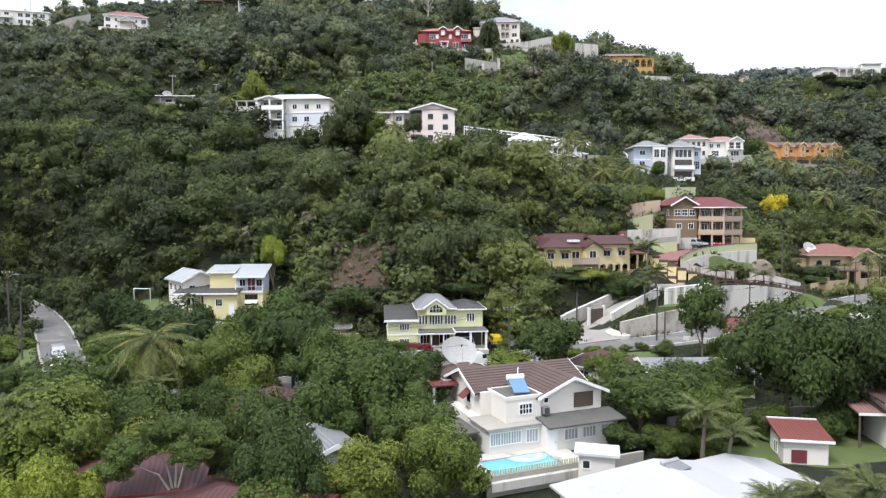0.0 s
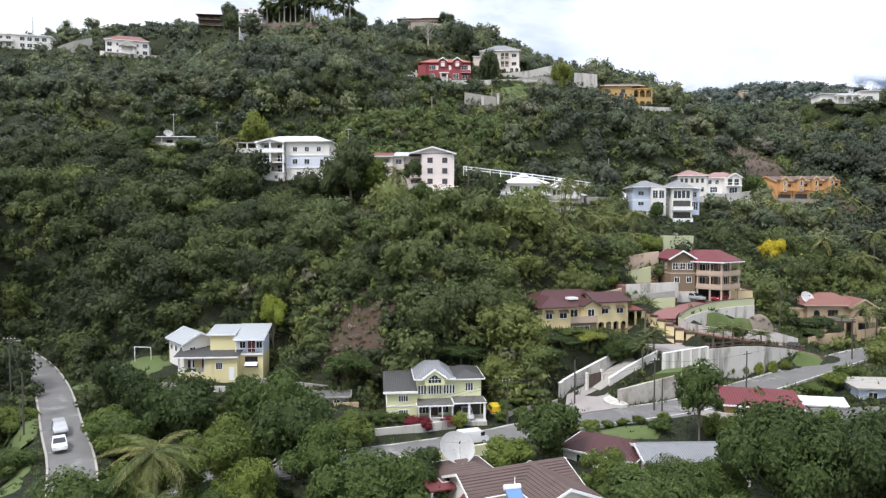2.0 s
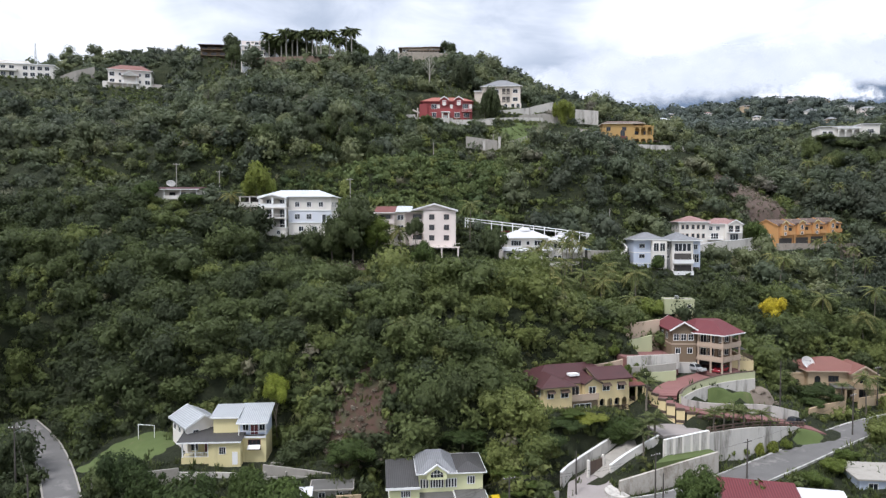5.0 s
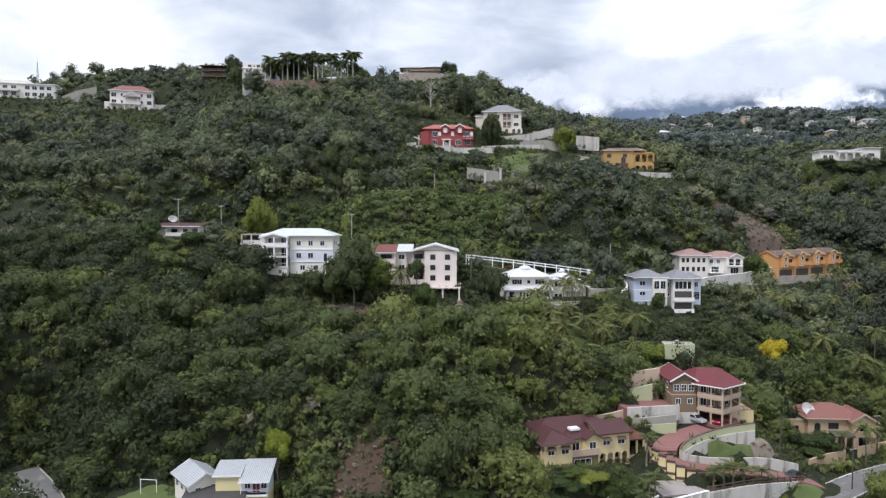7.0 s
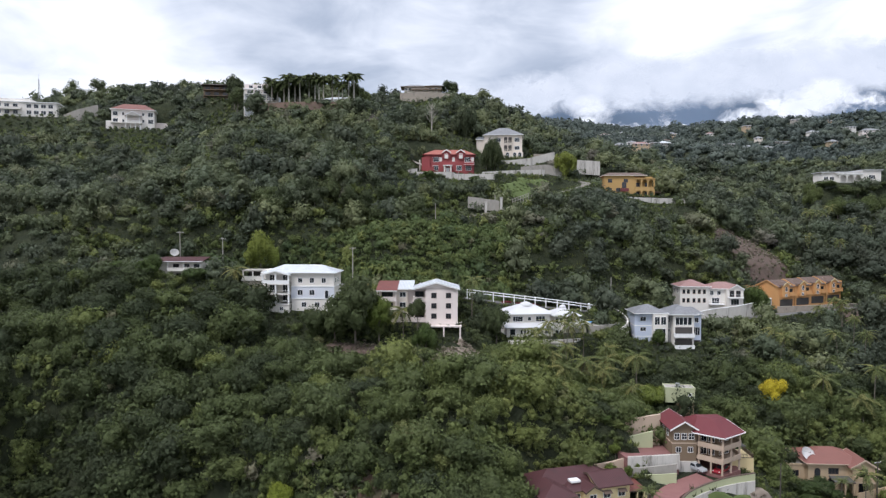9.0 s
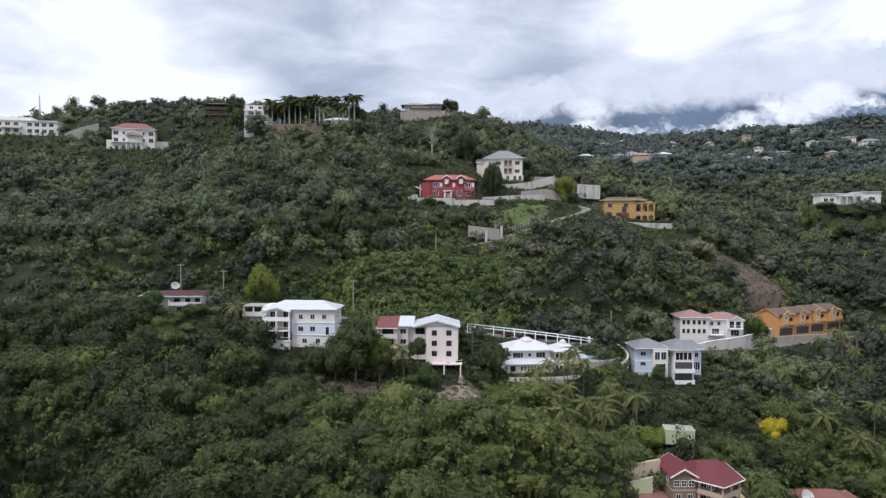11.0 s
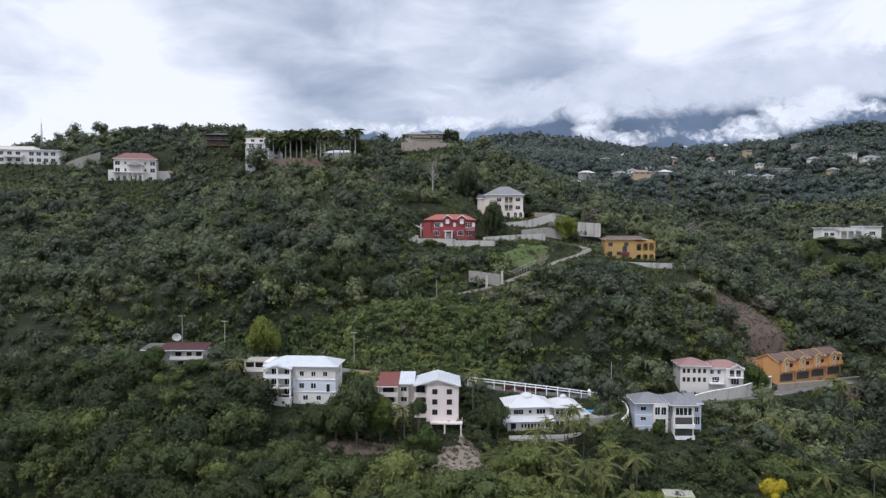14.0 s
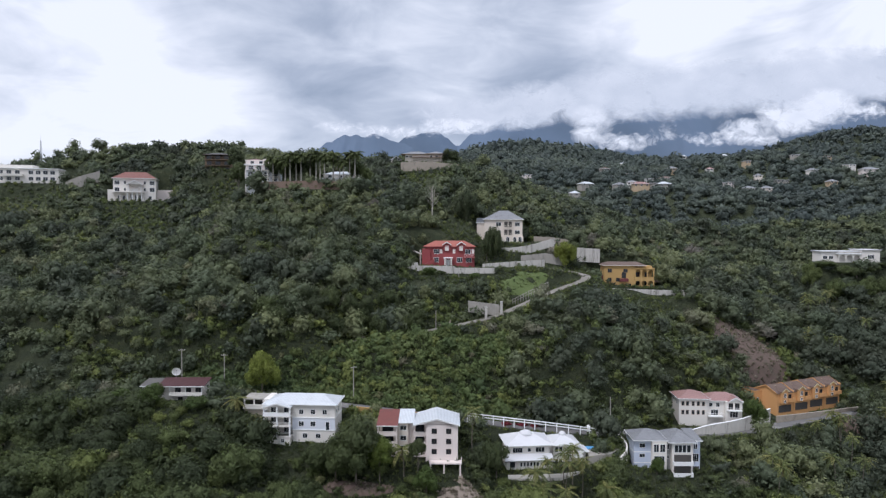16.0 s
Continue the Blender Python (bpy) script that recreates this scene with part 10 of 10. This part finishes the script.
def car(name, x, y, z, rz, mat, label, length=4.4, width=1.75, height=1.45, style="sedan"):
    """A car that faces local +x."""
    ob = thing(name, x, y, z, rz, label, "car")
    L, W, H = length / 2, width / 2, height
    belt = H * 0.58
    prof = {"sedan": [(-L, 0.3), (-L, belt * 0.95), (-L * 0.62, belt), (-L * 0.38, H), (L * 0.16, H), (L * 0.42, belt), (L * 0.95, belt * 0.86), (L, 0.55), (L, 0.3)],
            "van": [(-L, 0.3), (-L, H * 0.9), (-L * 0.9, H), (L * 0.5, H), (L * 0.72, H * 0.62), (L * 0.97, H * 0.5), (L, 0.5), (L, 0.3)],
            "jeep": [(-L, 0.4), (-L, H * 0.95), (-L * 0.95, H), (L * 0.2, H), (L * 0.3, H * 0.6), (L, H * 0.56), (L, 0.4)],
            "wagon": [(-L, 0.3), (-L, belt), (-L * 0.88, H), (L * 0.2, H), (L * 0.46, belt), (L * 0.95, belt * 0.88), (L, 0.55), (L, 0.3)]}[style]
    bm = bmesh.new()
    def inset(zz):
        return W * (1 - 0.16 * max(0, (zz - belt) / (H - belt + 0.01)))
    hull(bm, [(px, -inset(pz), pz) for px, pz in prof], [(px, inset(pz), pz) for px, pz in prof])
    bmesh.ops.recalc_face_normals(bm, faces=bm.faces)
    bmesh.ops.bevel(bm, geom=bm.edges[:], offset=0.05, segments=2, affect="EDGES")
    body = part("body", bm, mat, ob)
    e = 0.012
    if style in ("sedan", "wagon"):
        back = -L * 0.62 if style == "sedan" else -L * 0.9
        for s in (-1, 1):
            bm = bmesh.new()
            ring = [(back * 0.82, belt + 0.06), (L * 0.33, belt + 0.06), (L * 0.12, H - 0.1), (back * 0.62, H - 0.1)]
            hull(bm, [(px, s * (inset(pz) - 0.01), pz) for px, pz in ring], [(px, s * (inset(pz) + e), pz) for px, pz in ring])
            bmesh.ops.recalc_face_normals(bm, faces=bm.faces)
            part("side_window", bm, glass, ob)
        for a, c in (((L * 0.42, belt + 0.03), (L * 0.17, H - 0.05)), ((-L * 0.61 if style == "sedan" else -L * 0.99, belt + 0.03), (-L * 0.39 if style == "sedan" else -L * 0.9, H - 0.05))):
            s = 1 if a[0] > 0 else -1
            bm = bmesh.new()
            hull(bm, [(a[0], -W * 0.86, a[1]), (a[0], W * 0.86, a[1]), (c[0], W * 0.74, c[1]), (c[0], -W * 0.74, c[1])], [(a[0] + s * 0.03, -W * 0.86, a[1] + 0.02), (a[0] + s * 0.03, W * 0.86, a[1] + 0.02), (c[0] + s * 0.03, W * 0.74, c[1] + 0.02), (c[0] + s * 0.03, -W * 0.74, c[1] + 0.02)])
            bmesh.ops.recalc_face_normals(bm, faces=bm.faces)
            part("windscreen", bm, glass, ob)
    else:
        xs = [(L * 0.42, L * 0.68)] if style == "van" else [(-L * 0.85, -L * 0.4), (-L * 0.32, L * 0.12)]
        for s in (-1, 1):
            for a, c in xs:
                part("side_window", boxes((a, c, min(s * W * 0.9, s * (W + e)), max(s * W * 0.9, s * (W + e)), H * 0.62, H * 0.88)), glass, ob)
        a, c = ((L * 0.74, H * 0.64), (L * 0.52, H * 0.94)) if style == "van" else ((L * 0.31, H * 0.63), (L * 0.22, H * 0.93))
        bm = bmesh.new()
        hull(bm, [(a[0], -W * 0.85, a[1]), (a[0], W * 0.85, a[1]), (c[0], W * 0.78, c[1]), (c[0], -W * 0.78, c[1])], [(a[0] + 0.05, -W * 0.85, a[1] + 0.03), (a[0] + 0.05, W * 0.85, a[1] + 0.03), (c[0] + 0.05, W * 0.78, c[1] + 0.03), (c[0] + 0.05, -W * 0.78, c[1] + 0.03)])
        bmesh.ops.recalc_face_normals(bm, faces=bm.faces)
        part("windscreen", bm, glass, ob)
    for sx in (-1, 1):
        for sy in (-1, 1):
            w = part_of("wheel", TYRE, ob, m=pose(sx * L * 0.62, sy * (W - 0.06), 0.31))
            part_of("rim", RIM, w)
            part("headlight" if sx > 0 else "tail_light", boxes((sx * L - 0.03, sx * L + 0.02, sy * W * 0.72 - 0.14, sy * W * 0.72 + 0.14, 0.58, 0.74)), lamp_glass if sx > 0 else tail_glass, ob)
    for sx in (-1, 1):
        part("bumper", boxes((sx * L - 0.06, sx * L + 0.06, -W * 0.92, W * 0.92, 0.28, 0.46)), roof_flat if style != "sedan" else mat, ob)
    return ob


white_car, silver_car = paint("white_car_paint", (0.72, 0.72, 0.72)), paint("silver_car_paint", (0.42, 0.43, 0.44))
yellow_car, red_car, dark_car = paint("yellow_car_paint", (0.66, 0.48, 0.03)), paint("red_car_paint", (0.27, 0.02, 0.03)), paint("dark_car_paint", (0.025, 0.028, 0.035))
car("panel_van", 4.2, 88.0, -0.18, 20, white_car, "white panel van parked at the kerb", 4.3, 1.7, 1.9, "van")
car("jeep", 8.0, 99.6, land(8.0, 99.6), 100, yellow_car, "boxy yellow jeep parked beside the house", 3.5, 1.6, 1.6, "jeep")
car("car", 3.7, 97.6, 0.58, -84, white_car, "white car under the car port", 4.2)
car("car", -53.2, 90.0, 0.76, -55, silver_car, "silver car parked on the lane", 4.5, style="wagon")
car("car", -50.0, 84.4, 0.45, -57, white_car, "white car parked on the lane", 4.3)
car("car", 51.2, 132.6, 14.12, -60, silver_car, "silver car in the open car port", 4.4)
car("car", 56.0, 131.4, 14.12, -140, red_car, "red car in the open car port", 4.4)
car("car", 44.2, 185.2, 36.62, 200, dark_car, "dark car on the villa drive", 4.4)
car("pickup", 12.2, 127.5, land(12.2, 127.5) + 0.02, 70, dark_car, "dark four-wheel drive among the trees", 4.6, 1.85, 1.8, "jeep")
car("car", 67.5, 124.8, land(67.5, 124.8) + 0.05, 30, dark_car, "dark car parked beside the drive", 4.3)


def utility_pole(x, y, top, mat, arms=1, rz=0, lamp_arm=False, label="dark wooden utility pole with crossarm", r=0.14):
    z = land(x, y)
    ob = thing("utility_pole", x, y, z, rz, label, "pole")
    h = top - z
    part("shaft", tube(bmesh.new(), [(0, 0, -0.5), (0, 0, h * 0.5), (0, 0, h)], [r, r * 0.85, r * 0.65], 8), mat, ob)
    for k in range(arms):
        arm = part("crossarm", boxes((-1.0, 1.0, -0.06, 0.06, h - 0.5 - 0.8 * k, h - 0.36 - 0.8 * k)), mat, ob)
        for u in (-0.85, -0.3, 0.3, 0.85):
            part("insulator", tube(bmesh.new(), [(u, 0, h - 0.36 - 0.8 * k), (u, 0, h - 0.2 - 0.8 * k)], [0.05, 0.035], 6), white_paint, arm)
    if lamp_arm:
        part("lamp_arm", tube(bmesh.new(), [(0, 0, h - 1.2), (0.8, -0.2, h - 0.7), (1.6, -0.4, h - 0.6)], [0.04, 0.035, 0.03], 6), steel, ob)
        part("lamp_head", boxes((1.5, 2.1, -0.52, -0.28, h - 0.68, h - 0.55)), steel, ob)
    return ob


for x, y, top, arms, rz, la in ((9.6, 94.5, 7.2, 1, 20, False), (32.2, 98.2, 9.4, 1, 30, False), (33.2, 97.6, 6.4, 0, 0, False), (37.0, 97.0, 5.0, 0, 0, False), (49.5, 105.5, 9.0, 1, 30, False), (77.5, 123.0, 12.0, 1, 30, False), (20.8, 101.5, 8.4, 0, 0, False), (-58.2, 90.0, 9.0, 0, 0, False),
                               (-69.5, 104.5, 11.5, 1, 0, True), (66.5, 128.5, 17.0, 0, 0, False), (93.0, 139.5, 13.5, 1, 20, False)):
    utility_pole(x, y, top, pole_wood, arms, rz, la)
for x, y, top in ((-27.8, 194.5, 57.4), (-3.6, 219.0, 71.0), (4.5, 243.0, 84.0), (49.0, 194.5, 48.5), (-80.0, 196.5, 62.0), (-68.0, 199.0, 60.0), (16.4, 221.0, 74.0)):
    utility_pole(x, y, top, concrete, 1 if x < -20 else 0, 10, False, "pale utility pole beside the hill road", 0.16)
mast = thing("radio_mast", -310, 500, land(-310, 500), 0, "thin lattice radio mast on the far ridge", "mast")
mz = 155 - land(-310, 500)
for k in range(3):
    a = k * 2.0944
    part("leg", tube(bmesh.new(), [(1.4 * math.cos(a), 1.4 * math.sin(a), -2), (0.3 * math.cos(a), 0.3 * math.sin(a), mz)], [0.2, 0.12], 5), steel, mast)
for k in range(9):
    r0 = 1.4 - 1.1 * (k + 0.5) / 9
    part("brace", boxes((-r0, r0, -0.08, 0.08, mz * (k + 0.5) / 9, mz * (k + 0.5) / 9 + 0.2)), steel, mast)
dead = thing("bare_tree", -6.5, 285, land(-6.5, 285), 0, "leafless grey tree on the upper slope", "tree")
bm = bmesh.new()
tube(bm, [(0, 0, -0.5), (0.2, 0, 4), (0.1, 0.2, 9), (0.3, 0.1, 13)], [0.35, 0.28, 0.18, 0.04], 7)
for k in range(26):
    a, z0 = k * 2.4, 4 + 8 * (k / 26)
    ln = 4.2 * (1 - 0.55 * k / 26)
    tube(bm, [(0.15, 0.1, z0), (0.5 * ln * math.cos(a), 0.5 * ln * math.sin(a), z0 + 0.5 * ln), (0.85 * ln * math.cos(a + 0.3), 0.85 * ln * math.sin(a + 0.3), z0 + 1.15 * ln)], [0.12, 0.07, 0.02], 4)
part("trunk", bm, pale_bark, dead)
fork = thing("tree", -17.6, 41.5, land(-17.6, 41.5), 20, "airy tree with pale forking limbs and thin leaves", "tree")
bm = bmesh.new()
tube(bm, [(0, 0, -0.4), (0.1, 0, 1.8), (0.3, 0.1, 3.4)], [0.2, 0.15, 0.12], 8)
for ex, ey, ez in ((-1.3, 0.2, 7.6), (0.4, 0.5, 8.6), (1.9, -0.2, 8.0), (-2.6, -0.5, 6.6)):
    tube(bm, [(0.3, 0.1, 3.2), (0.3 + ex * 0.35, ey * 0.4, 3.4 + (ez - 3.4) * 0.5), (ex * 0.8, ey * 0.8, 3.4 + (ez - 3.4) * 0.8), (ex, ey, ez)], [0.09, 0.06, 0.04, 0.02], 7)
part("trunk", bm, pale_bark, fork)
for k, (ex, ey, ez, er) in enumerate(((-2.0, 0.3, 6.6, 1.7), (0.4, 0.6, 7.6, 1.9), (2.4, -0.2, 7.0, 1.7), (3.6, 0.7, 5.4, 1.4), (-3.4, -0.5, 5.6, 1.5), (1.2, -1.6, 6.4, 1.3))):
    cm = part_of("crown", crown_mesh(k, leaf_garden, 0.4), fork)
    cm.matrix_basis = Matrix.Translation((ex, ey, ez - er * 0.5)) @ Matrix.Diagonal((er, er, er * 0.8, 1))



def wire(a, b, sag, n=10, label="thin black sagging overhead power wire"):
    a, b = Vector(a), Vector(b)
    pts = [a.lerp(b, i / n) - Vector((0, 0, 4 * sag * (i / n) * (1 - i / n))) for i in range(n + 1)]
    tagged(part("overhead_wire", tube(bmesh.new(), pts, [0.018] * len(pts), 4), pole_wood), label, "wire")


for a, b, sag in (((-28, 72, 6.2), (9.6, 94.5, 6.9), 0.9), ((-28, 72, 5.7), (9.6, 94.5, 6.5), 0.9), ((9.6, 94.5, 6.9), (32.2, 98.2, 9.0), 0.8), ((9.6, 94.5, 6.5), (32.2, 98.2, 8.6), 0.8), ((32.2, 98.2, 9.0), (49.5, 105.5, 8.6), 0.6), ((49.5, 105.5, 8.6), (77.5, 123, 11.6), 0.8), ((-58.2, 90, 8.6), (-69.5, 104.5, 11.0), 0.5)):
    wire(a, b, sag)
